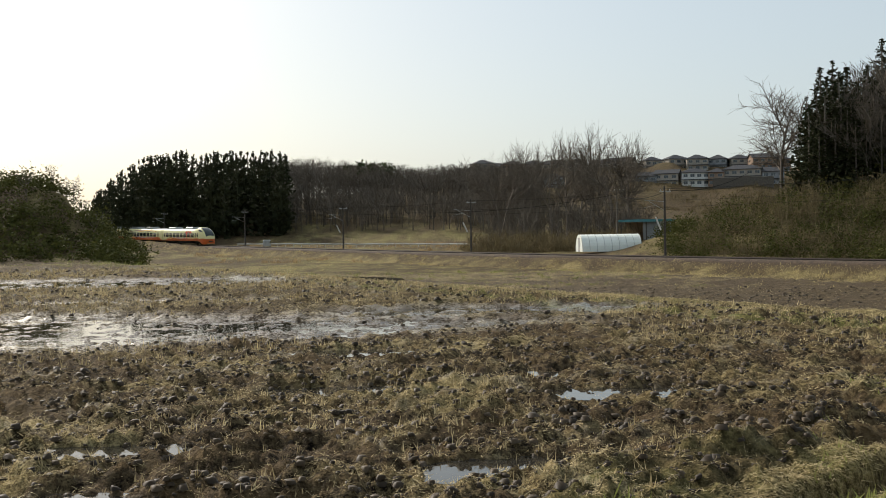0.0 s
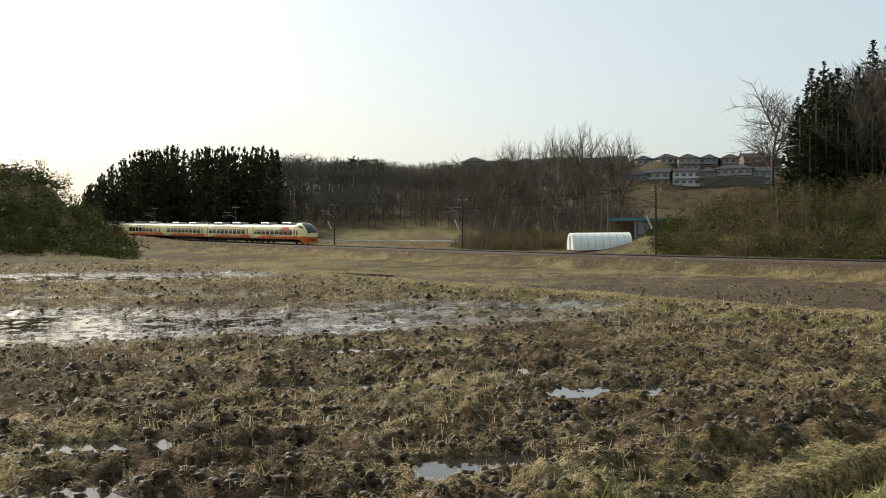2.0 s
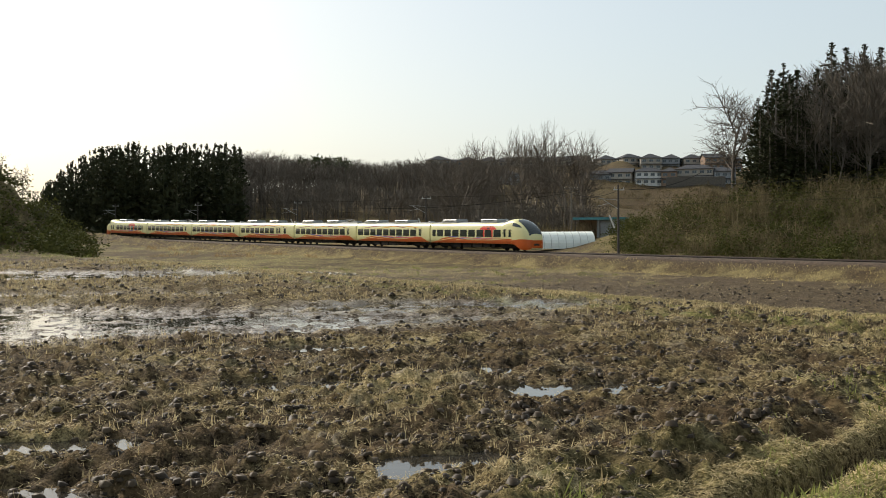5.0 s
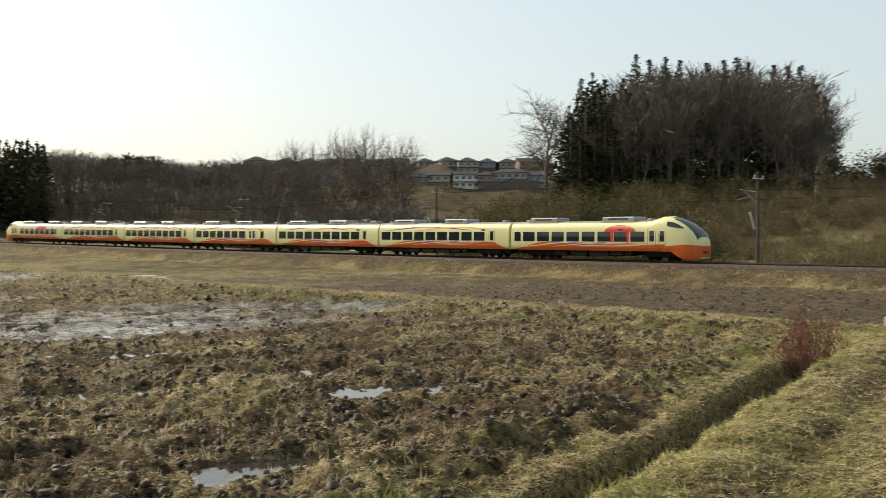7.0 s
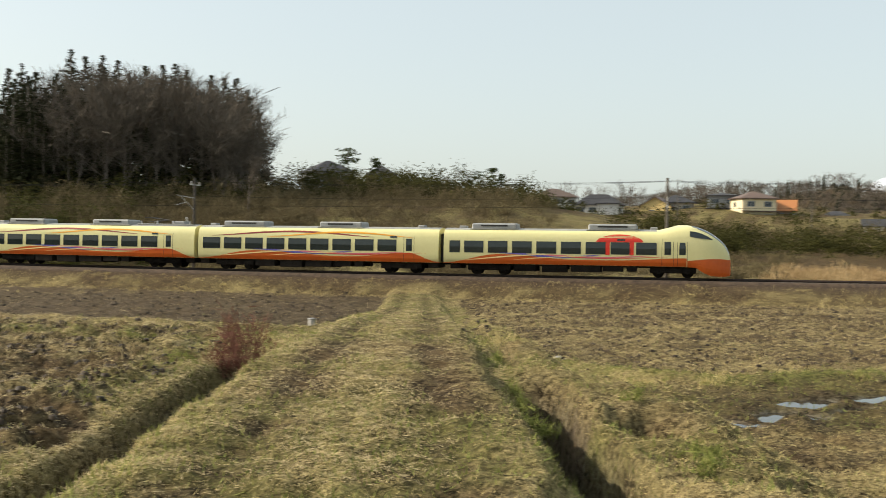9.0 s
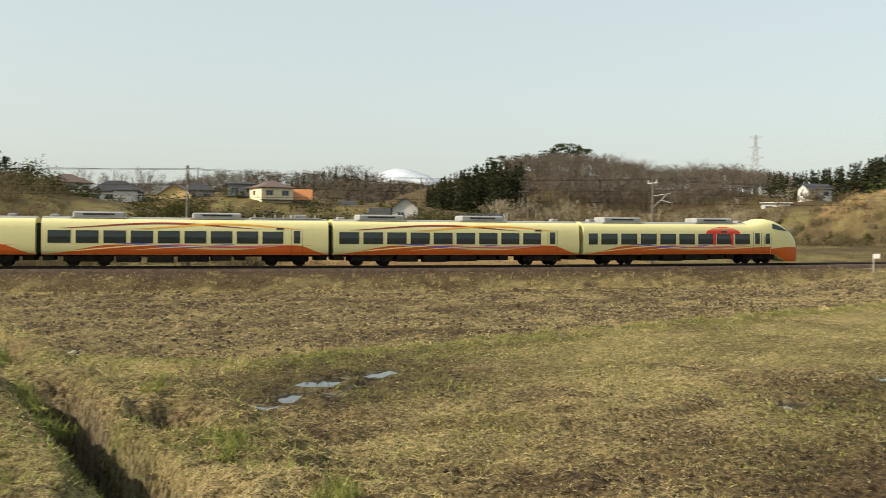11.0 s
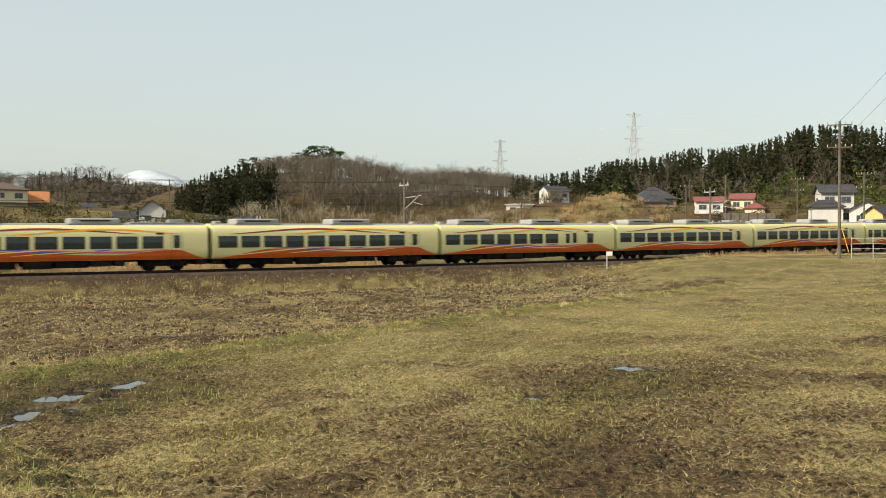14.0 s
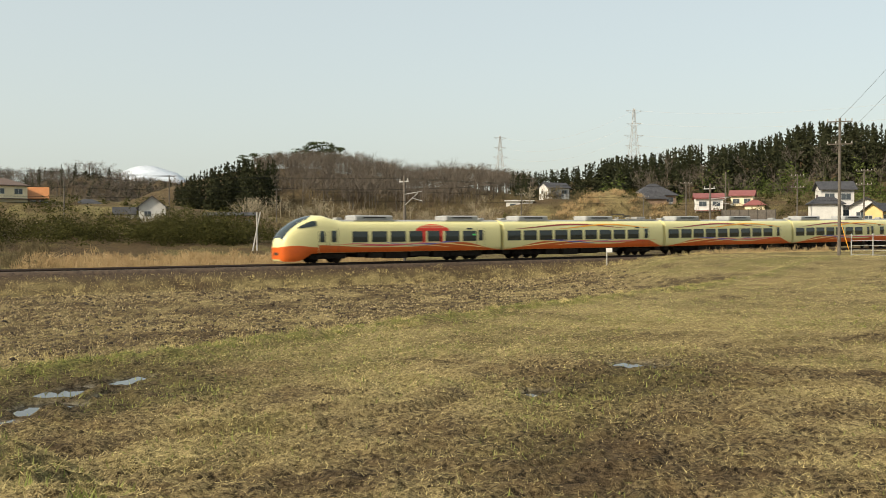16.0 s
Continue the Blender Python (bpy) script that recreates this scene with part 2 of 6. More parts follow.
def ground(x, y):
    """Height, and the shares of green, straw, wet and stone cover."""
    x, y = np.asarray(x, dtype=float).ravel(), np.asarray(y, dtype=float).ravel()
    r = np.hypot(x, y)
    side, zr = near_track(x, y)
    n1, n2, n3 = fbm(x * 0.06, y * 0.06, 3), fbm(x * 0.5, y * 0.5, 11), fbm(x * 2.1, y * 2.1, 29)
    n4 = fbm(x * 5.5, y * 5.5, 47, 3)
    along, lat = x * 0.68 + y * 0.733, x * 0.733 - y * 0.68 + 0.5
    base = np.minimum(zr - 1.55, 0.3)
    # left of the farm road: a muddy paddy, a bund, a lower ploughed field
    e = (x - 9.9) * 0.877 + (y - 22.5) * 0.48 + (n2 - 0.5) * 0.8
    far_left = smooth(y + 0.35 * x, 78, 84)
    paddy = 0.5 - 0.002 * np.clip(y - 20, 0, 60)
    lower = -1.0 + (base + 1.0) * smooth(e, 1, 25)
    bund = 0.16 * np.exp(-((e - 0.3) / 0.55) ** 2) + 0.10 * np.exp(-((e + 2.2) / 0.4) ** 2) * (y < 70)
    zl = paddy + (lower - paddy) * smooth(e, 0.5, 2.2) + bund
    bank = 0.25 + 0.012 * np.clip(r - 90, 0, 120)
    zl = np.where(e < 0.6, zl + (bank - zl) * far_left, zl)
    # right of the road: rough grass falling to a bund and a stubble field
    ec = (x - 24.1) * 0.467 + (y - 13.5) * 0.883 + (n2 - 0.5) * 0.9
    grassf = np.minimum(-0.5 - ec * 0.03, 0.5)
    ec = ec + 4.6 * smooth(lat, 3, 7)
    lowr = -0.8 + (base + 0.8) * smooth(ec, 1, 20)
    zr_ = grassf + (lowr - grassf) * smooth(ec, 0.5, 1.6) + 0.2 * np.exp(-((ec - 0.1) / 0.45) ** 2)
    knoll = smooth(x - 0.2 * y, 62, 90) * smooth(-y, -2, 16)
    zr_ = zr_ + knoll * (0.9 - zr_) * 0.9
    t = smooth(lat, -1.0, 1.0)
    z = zl * (1 - t) + zr_ * t
    # farm road with its ditches
    roadz = 0.95 - 2.15 * smooth(along, 10, 62) * 1.0
    w = 1.75 + 0.12 * (n2 - 0.5) * 4
    edge = np.where(lat > 0, lat + 0.3, -lat)
    on = 1 - smooth(edge, w - 0.2, w + 0.45 + 0.35 * (n2 - 0.5))
    on = on * (along > -30)
    ruts = -0.05 * (np.exp(-((np.abs(lat + 0.1) - 0.75) / 0.22) ** 2))
    z = z + (roadz + ruts + 0.07 * (n3 - 0.5) - z) * on
    wob = (n1 - 0.5) * 2.5 + (n2 - 0.5) * 0.9
    dl = np.exp(-((lat + 2.3 + 0.16 * wob) / 0.32) ** 4) * smooth(along, -2, 2) * (1 - smooth(along, 14, 17))
    dr = np.exp(-((lat - 1.95 + 0.10 * wob) / (0.25 + 0.2 * (n3 - 0.5))) ** 4) * (0.25 + 0.75 * smooth(along, 6.5, 9.5)) * smooth(along, -2, 2) * (1 - smooth(along, 12.6, 13.6))
    pocket = np.exp(-((along - 10.2) / 0.45) ** 2 - ((lat - 2.9) / 0.28) ** 2) + 0.7 * np.exp(-((along - 7.6) / 0.5) ** 2 - ((lat - 3.6) / 0.22) ** 2)
    dr2 = np.exp(-((lat - 1.9) / 0.15) ** 4) * smooth(along, 14, 16) * (1 - smooth(along, 40, 46)) * 0.18
    z = z + 0.2 * np.exp(-((lat + 3.5) / 0.7) ** 2) * (1 - smooth(along, 14, 18))
    brow = np.exp(-((lat - 2.75) / 1.5) ** 4) * (1 - smooth(along, 12.5, 15)) + np.exp(-((lat - 2.1) / 1.05) ** 4) * smooth(along, 12.5, 15) * (1 - smooth(along, 40, 46))
    z = z + np.maximum(roadz - 0.12 - 0.25 * (n2 - 0.3) - z, 0) * np.minimum(brow, 1)
    ditch = np.maximum(np.maximum(dl * 1.3, dr * 1.35), np.maximum(dr2, 0.55 * pocket))
    z = z - ditch * (0.85 + 0.3 * n2)
    # field side: railway embankment
    toe = 6.6 + (n2 - 0.5) * 1.2
    shoulder = zr - 0.42
    emb = smooth(side, 2.3, toe)
    nearz = np.where(side > 2.3, shoulder * (1 - emb) + np.minimum(z, shoulder + 2.0) * emb, z)
    # far side: a verge that rises slowly, and the hills
    far = zr - 0.55 + 0.010 * np.clip(-side - 6, 0, 400) + 0.25 * (n1 - 0.5)
    z = np.where(side > 0, nearz, far)
    z = np.where(np.abs(side) <= 2.3, shoulder, z)
    hz = np.zeros_like(x)
    for az, d, h, ra, rr in HILLS:
        cx, cy = pol(az, d)
        ca, sa = math.cos(radians(az)), math.sin(radians(az))
        u, v = (x - cx) * ca - (y - cy) * sa, (x - cx) * sa + (y - cy) * ca
        q = np.clip(1 - (u / (ra * 1.7)) ** 2, 0, 1) * np.clip(1 - (v / (rr * 1.7)) ** 2, 0, 1)
        hz = np.maximum(hz, h * q ** 1.3 * (0.85 + 0.3 * n1))
    z = z + hz * np.where(side > 0, smooth(r, 105, 140), smooth(-side, 4, 24))
    # cover
    left = lat < -2.0
    verge = lat > -3.25 - 1.4 * (n2 - 0.5) - 0.8 * (n1 - 0.5)
    mud = (left & (e < -0.3) & (far_left < 0.5) & ~verge) | (left & (e > 1.6) & (y < 108) & (side > 6.5) & (x > -14))
    mud2 = (lat > 3) & (ec > 1.2) & (side > toe + 0.3) & (knoll < 0.3)
    a_field = left & (e < -0.3) & (far_left < 0.5)
    wetA = np.zeros_like(x)
    for cx, cy, rx, ry, k in ((-9.5, 23.8, 12.5, 4.9, 1.0), (1.2, 28.0, 5.0, 2.4, 1.0), (-19, 52, 13, 7.0, 1.0), (2.2, 12.6, 1.2, 0.38, 0.9), (0.65, 8.6, 0.8, 0.45, 1.0), (-2.9, 7.7, 0.7, 0.25, 0.9), (0.9, 14.4, 0.9, 0.3, 0.7), (-1.7, 17.5, 1.1, 0.4, 0.7),
                              (-1.4, 13.2, 1.0, 0.3, 0.6), (-3.2, 9.6, 1.2, 0.25, 0.7), (-12, 34, 8, 1.2, 0.7)):
        wetA = np.maximum(wetA, k * np.clip(1.35 - ((x - cx) / rx) ** 2 - ((y - cy) / ry) ** 2 + (n2 - 0.5) * 1.3, 0, 1))
    wetC = np.zeros_like(x)
    for cx, cy, rx, ry in ((17.6, 8.6, 1.0, 0.40), (19.1, 8.0, 0.8, 0.36), (15.8, 8.0, 0.6, 0.6), (17.2, 7.6, 0.7, 0.22), (14.2, 8.2, 0.5, 0.6), (20.6, -2.0, 0.8, 0.72), (16.8, -2.4, 0.3, 0.3), (17.0, 0.0, 0.3, 0.3)):
        wetC = np.maximum(wetC, np.clip(1.4 - ((x - cx) / rx) ** 2 - ((y - cy) / ry) ** 2 + (n2 - 0.5) * 0.9, 0, 1))
    clod = (n3 - 0.5) * 0.16 + (n4 - 0.5) * 0.30 + (vnoise(x * 17, y * 17, 71) - 0.5) * 0.07 * (r < 30)
    row = y * 0.877 - x * 0.48
    furrow = (0.045 * np.sin(row * 2 * math.pi / 1.3 + 3 * n2) + 0.03 * np.sin(row * 2 * math.pi / 0.42 + 4 * n2) * (r < 45)) * (0.4 + 1.2 * n1)
    fade = 1 - smooth(r, 90, 200)
    z = z + np.where(mud & ~(ditch > 0.1), (clod + furrow) * (1 - (0.5 + 0.2 * (y < 19)) * wetA) * fade, 0)
    z = np.where(a_field, z + 0.07 - (0.15 + 0.16 * (y < 19)) * wetA, z)
    z = np.where(mud2, z + (clod * 0.8 + 0.5 * furrow) * fade, z)
    rest = ~mud & ~mud2 & (np.abs(side) > 2.3)
    z = np.where(rest, z + ((n3 - 0.5) * (0.12 + 0.05 * (lat > 2)) + (n4 - 0.5) * (0.09 + 0.09 * (lat > 2))) * fade * (1 - wetC), z)
    z = np.where(lat > 2.5, z - 0.13 * wetC, z)
    # wheel marks of a tight turn in the rough grass
    for cx, cy, rad in ((16.7, 4.6, 1.9), (16.9, 4.8, 3.3), (24.0, -4.5, 5.0), (24.0, -4.5, 6.6)):
        rho = np.hypot(x - cx, y - cy)
        arc = smooth(-(y - cy) * 0.5 - (x - cx) * 0.86 + 0.5 * rad, 0, rad * 0.5) if cx < 20 else 1.0
        z = z + arc * (0.05 * np.exp(-((rho - rad) / 0.18) ** 2) - 0.06 * np.exp(-((rho - rad - 0.4) / 0.2) ** 2)) * (lat > 4) * (0.5 + n2)
    green = np.clip((n1 * 0.5 + n2 * 0.7 - 0.5) * 3, 0, 1) * np.where(mud | mud2, 0.05, 0.75)
    green = np.where((lat > -3.9) & (lat < -2) & (along < 20), np.maximum(green, 0.55 * smooth(n2, 0.3, 0.6)), green)
    green = np.maximum(green, np.maximum(np.maximum(np.exp(-((e - 0.9) / 0.28) ** 2), np.exp(-((e + 0.9) / 0.22) ** 2)), np.exp(-((e + 2.6) / 0.2) ** 2)) * left * (y < 85) * 1.2)
    green = np.maximum(green, np.exp(-((ec - 0.2) / 0.5) ** 2) * (lat > 3) * 1.4)
    green = np.where(np.abs(lat) < 5, np.maximum(green, (np.exp(-(lat / 0.4) ** 2) * 0.55 + 0.7 * np.exp(-((np.abs(lat) - 1.6) / 0.35) ** 2)) * smooth(n2 + 0.4 * n3, 0.45, 0.8)), green)
    # straw thins where the height noise is low, painting hollows dark like shade
    straw = np.where(mud, np.clip((n1 * 0.3 + n2 * 0.6 + n3 * 0.5 - 0.52) * 2.8, 0, 1) * 0.95, np.clip(0.85 + (n3 + n4 - 1.0) * 1.3, 0.2, 1))
    straw = np.where(mud & (y < 14) & (x < 0.5), np.maximum(straw, smooth(n2 + n1 * 0.5, 0.5, 0.85)), straw)
    straw = np.where(mud & (e > 1), straw * 0.2, straw)
    straw = np.where(mud2, np.clip((n2 * 0.5 + n4 * 0.8 - 0.5) * 3, 0, 1), straw)
    straw = np.where(np.abs(lat) < 1.5, straw * (1 - 0.85 * np.exp(-((np.abs(lat + 0.1) - 0.78) / 0.42) ** 2)), straw)
    straw = straw * (1 - 0.9 * np.clip(ditch * 2, 0, 1))
    rough_c = (lat > 3) & ~mud2 & (side > 6)
    # the n3 term again darkens hollows of the rough grass as painted shade
    straw = np.where(rough_c, np.clip(0.92 + (n1 + n2 - 0.97) * 2.4 + (n3 - 0.5) * 0.8, 0.1, 1) * (1 - 0.7 * np.exp(-((x - 17.5) / 4.5) ** 2 - ((y - 8.6) / 1.6) ** 2)), straw)
    green = np.where(np.abs(lat) < 1.6, np.maximum(green, 0.5 * smooth(n2 + 0.3 * (n3 - 0.5), 0.54, 0.66)), green)
    damp = np.exp(-((x - 17.3) / 4.2) ** 2 - ((y - 8.0) / 2.6) ** 2) + np.exp(-((x - 18.3) / 3.2) ** 2 - ((y + 1.6) / 2.2) ** 2) + 0.8 * np.exp(-((x - 11) / 3) ** 2 - ((y + 0.5) / 1.6) ** 2)
    straw = np.where(rough_c, straw * (1 - 0.9 * np.clip(damp * (0.7 + 1.2 * n2), 0, 1)), straw)
    green = np.where(rough_c & (ec < -0.8), green * 0.55, green)
    bank = (side > 2.3) & (side < toe + 1.5)
    green = np.where(bank, green * 0.25, green)
    straw = np.where(bank, np.clip(0.5 + (n2 + n3 - 1.0) * 2.4, 0.05, 1), straw)
    soak = 0.4 * smooth(0.75 * n3 + 0.25 * n2, 0.62, 0.7) * mud
    wet = np.where(a_field, np.clip(np.maximum(wetA * 1.2, soak), 0, 1), np.where(lat > 2.5, wetC, 0.14 * (mud & (e > 1.6)))) + 0.8 * np.clip(ditch * 1.5, 0, 1) * (dr2 < 0.1) * (pocket < 0.1)
    straw = np.where(mud & (y > 28), straw * 0.6, straw)
    straw = np.where(mud & (e < 1), straw * (0.55 + 0.65 * smooth(np.sin(row * 2 * math.pi / 1.3 + 3 * n2), -0.6, 0.7)), straw)
    back = (side < -9) & (r > 100)
    straw = np.where(back, np.clip(0.25 + (n1 + n2 - 0.95) * 1.2, 0.05, 0.8), straw)
    straw = np.where(back & (r > 300), straw * 0.35, straw)
    mound = np.exp(-((x - 244.3) / 17) ** 2 - ((y + 17.9) / 16) ** 2)
    straw = np.maximum(straw, mound)
    green = np.where(back, green * (1 - mound) * np.where(r > 280, 0.15, 0.7), green)
    outer = left & (e > 1.2) & ~mud & (side > 6)
    straw = np.where(outer | (far_left > 0.3) & left & (side > 6), np.clip(0.34 + (n1 + n2 - 1.0) * 2.4, 0.05, 0.8), straw)
    stone = 1 - smooth(np.abs(side), 3.0, 4.0 + 1.4 * n2)
    return z, np.clip(green, 0, 1), straw, np.clip(wet, 0, 1), stone


def gz(x, y):
    return float(ground([x], [y])[0][0])

# ------------------------------------------------------------------ the ground, one sheet to the horizon
def ground_material():
    m, t, p = nodes_of("field_ground")
    pos = t.nodes.new("ShaderNodeNewGeometry").outputs["Position"]
    at = t.nodes.new("ShaderNodeAttribute")
    at.attribute_name = "cover"
    sep = t.nodes.new("ShaderNodeSeparateColor")
    t.links.new(at.outputs["Color"], sep.inputs[0])
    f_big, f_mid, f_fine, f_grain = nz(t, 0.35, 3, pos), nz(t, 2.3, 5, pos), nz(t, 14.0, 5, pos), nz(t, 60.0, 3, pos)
    # near-black at low noise: shade between clods painted into the bump's hollows
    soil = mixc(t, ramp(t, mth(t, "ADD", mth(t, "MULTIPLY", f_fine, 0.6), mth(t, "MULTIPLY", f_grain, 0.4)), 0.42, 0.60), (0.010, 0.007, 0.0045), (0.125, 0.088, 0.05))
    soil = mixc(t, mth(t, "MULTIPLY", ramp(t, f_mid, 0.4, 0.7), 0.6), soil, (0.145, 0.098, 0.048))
    # the dark straw tone follows the same hollows, painted shade among the stalks
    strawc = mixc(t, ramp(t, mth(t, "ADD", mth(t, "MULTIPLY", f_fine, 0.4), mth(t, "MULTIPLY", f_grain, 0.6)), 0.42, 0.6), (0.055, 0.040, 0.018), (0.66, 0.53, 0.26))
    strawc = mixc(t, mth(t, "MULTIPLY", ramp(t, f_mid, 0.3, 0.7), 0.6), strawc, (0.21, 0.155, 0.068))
    greenc = mixc(t, ramp(t, f_fine, 0.3, 0.7), (0.05, 0.055, 0.016), (0.27, 0.26, 0.085))
    f_patch = nz(t, 0.09, 4, pos, 0.7)
    ks = mth(t, "MULTIPLY", mth(t, "MULTIPLY", sep.outputs[1], mth(t, "ADD", 0.3, mth(t, "MULTIPLY", ramp(t, mth(t, "ADD", mth(t, "MULTIPLY", f_patch, 0.5), mth(t, "MULTIPLY", f_big, 0.5)), 0.40, 0.58), 0.7))), ramp(t, mth(t, "ADD", f_fine, mth(t, "MULTIPLY", sep.outputs[1], 0.35)), 0.45, 0.75))
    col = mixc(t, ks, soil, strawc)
    kg = mth(t, "MULTIPLY", sep.outputs[0], ramp(t, f_mid, 0.3, 0.6))
    col = mixc(t, kg, col, greenc)
    stone = mixc(t, ramp(t, f_grain, 0.3, 0.7), (0.028, 0.020, 0.013), (0.125, 0.088, 0.058))
    col = mixc(t, at.outputs["Alpha"], col, stone)
    wet = mth(t, "MULTIPLY", sep.outputs[2], ramp(t, mth(t, "ADD", mth(t, "MULTIPLY", f_mid, 0.5), mth(t, "MULTIPLY", f_fine, 0.5)), 0.42, 0.55))
    col = mixc(t, mth(t, "MULTIPLY", sep.outputs[2], 0.5), col, (0.035, 0.028, 0.020))
    t.links.new(col, p.inputs["Base Color"])
    rg = mth(t, "SUBTRACT", mth(t, "ADD", 0.85, mth(t, "MULTIPLY", ks, 0.12)), mth(t, "MULTIPLY", wet, 0.66))
    t.links.new(mth(t, "ADD", 0.06, mth(t, "MULTIPLY", wet, 0.6)), p.inputs["Specular IOR Level"])
    t.links.new(rg, p.inputs["Roughness"])
    p.inputs["Specular IOR Level"].default_value = 0.08
    bn = t.nodes.new("ShaderNodeBump")
    bn.inputs["Distance"].default_value = 0.09
    t.links.new(mth(t, "SUBTRACT", 1.0, mth(t, "MULTIPLY", wet, 0.8)), bn.inputs["Strength"])
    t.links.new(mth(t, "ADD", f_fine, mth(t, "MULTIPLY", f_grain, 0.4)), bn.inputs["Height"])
    t.links.new(bn.outputs[0], p.inputs["Normal"])
    return m


def build_ground():
    az = np.concatenate([np.arange(-30, 114, 0.29), np.arange(114, 330, 4.0)])
    rr = [0.03]
    while rr[-1] < 4800:
        r = rr[-1]
        rr.append(r * (1.3 if r < 4 else 1.0105 if r < 40 else 1.0125 if r < 120 else 1.025 if r < 1000 else 1.1))
    rr = np.array(rr)
    A, R = np.meshgrid(np.radians(az), rr, indexing="ij")
    x, y = (R * np.sin(A)).ravel() - 0.2 * (R.ravel() < 2), (R * np.cos(A)).ravel() - 0.25 * (R.ravel() < 2)
    z, gr, st, wet, stone = ground(x, y)
    na, nr = len(az), len(rr)
    i, j = np.meshgrid(np.arange(na), np.arange(nr - 1), indexing="ij")
    i2 = (i + 1) % na
    f = np.stack([i * nr + j, i2 * nr + j, i2 * nr + j + 1, i * nr + j + 1], -1).reshape(-1, 4)
    v = np.stack([x, y, z], -1)
    c = len(v)
    v = np.vstack([v, [[0, 0, float(z[0])]]])
    ob = link_np("ground", v, f, ground_material(), smooth=True)
    at = ob.data.color_attributes.new("cover", "FLOAT_COLOR", "POINT")
    col = np.zeros((c + 1, 4), dtype=np.float32)
    col[:c] = np.stack([gr, st, wet, stone], -1)
    at.data.foreach_set("color", col.ravel())
    tagged(ob, "muddy paddies, rough dry grass and low hills", "ground", kind="structure")


build_ground()


def water_sheet(name, cx, cy, rx, ry, z, label):
    n = 40
    ang = np.linspace(0, 2 * np.pi, n, endpoint=False)
    v = np.vstack([[[cx, cy, z]], np.stack([cx + rx * np.cos(ang), cy + ry * np.sin(ang), np.full(n, z)], -1)])
    f = [(0, 1 + k, 1 + (k + 1) % n) for k in range(n)]
    tagged(link_np(name, v, f, M_WATER), label, "puddle", kind="structure")


for cx, cy, rx, ry, dz in ((-9.5, 23.8, 16, 5.9, 0), (1.2, 28.0, 6.0, 3.0, 0), (-19, 52, 17, 8.5, 0), (2.2, 12.6, 1.5, 0.5, 0.105), (0.65, 8.6, 1.05, 0.58, 0.10), (-2.9, 7.7, 0.85, 0.35, 0.105), (0.9, 14.4, 1.1, 0.4, 0.105), (-1.7, 17.5, 1.3, 0.5, 0.105), (-1.4, 13.2, 1.2, 0.4, 0.105), (-3.2, 9.6, 1.5, 0.35, 0.105), (-12, 34, 9, 1.5, 0.02)):
    water_sheet("water", cx, cy, rx, ry, 0.5 - 0.002 * max(0, min(cy - 20, 60)) - 0.065 + dz, "shallow muddy water lying between clods of the paddy")
for cx, cy, rx, ry in ((17.6, 8.6, 1.1, 0.45), (19.1, 8.0, 0.9, 0.42), (15.8, 8.0, 0.7, 0.7), (17.2, 7.6, 0.8, 0.3), (14.2, 8.2, 0.6, 0.7), (20.6, -2.0, 0.95, 0.85), (16.8, -2.4, 0.35, 0.35), (17.0, 0.0, 0.35, 0.35)):
    ec = (cx - 24.1) * 0.467 + (cy - 13.5) * 0.883
    water_sheet("water", cx, cy, rx, ry, min(-0.5 - ec * 0.03, 0.5) - 0.085, "small rain puddle lying in rough dry grass")


# ------------------------------------------------------------------ railway track
def sweep(name, offs, s0, s1, step, material, parent=None, closed=True):
    """A profile of (lateral, height) points swept along the line; heights from the rail tops."""
    ss = np.arange(s0, s1 + 0.1, step)
    X, Y, Z, Hd = on_track(ss)
    k = len(offs)
    v = np.zeros((len(ss), k, 3))
    for q, (l, h) in enumerate(offs):
        v[:, q] = np.stack([X + l * np.cos(Hd), Y - l * np.sin(Hd), Z + h], -1)
    f = []
    for i in range(len(ss) - 1):
        for q in range(k if closed else k - 1):
            q2 = (q + 1) % k
            f.append((i * k + q, i * k + q2, (i + 1) * k + q2, (i + 1) * k + q))
    return link_np(name, v.reshape(-1, 3), f, material, parent)


M_BALLAST = mat("brown_ballast", (0.026, 0.017, 0.011), (0.105, 0.070, 0.045), 3.0, 0.95, 0.8, fine=6)
track = empty("railway_track", label="single railway track on brown ballast along the fields", category="railway track", kind="structure")
sweep("ballast_bed", [(-2.5, -0.75), (-1.75, -0.16), (1.75, -0.16), (2.5, -0.75)], -640, 500, 4, M_BALLAST, track)
for sgn in (-1, 1):
    l = sgn * 0.56
    sweep("rail", [(l - 0.06, -0.15), (l - 0.035, 0.0), (l + 0.035, 0.0), (l + 0.06, -0.15)], -640, 500, 2, M_STEEL, track)


def build_sleepers():
    ss = np.arange(-180, 240, 0.62)
    X, Y, Z, Hd = on_track(ss)
    v, f = [], []
    c = np.array([(a, b, h) for a in (-1, 1) for b in (-0.11, 0.11) for h in (-0.30, -0.145)])
    q = np.array([(0, 1, 3, 2), (4, 6, 7, 5), (0, 4, 5, 1), (2, 3, 7, 6), (1, 5, 7, 3)])
    for k in range(len(ss)):
        ch, sh = math.cos(Hd[k]), math.sin(Hd[k])
        v.append(np.stack([X[k] + c[:, 0] * ch + c[:, 1] * sh, Y[k] - c[:, 0] * sh + c[:, 1] * ch, Z[k] + c[:, 2]], -1))
        f.append(q + 8 * k)
    link_np("sleepers", np.vstack(v), np.vstack(f), M_POLE, track)["kind"] = "stuff"


build_sleepers()

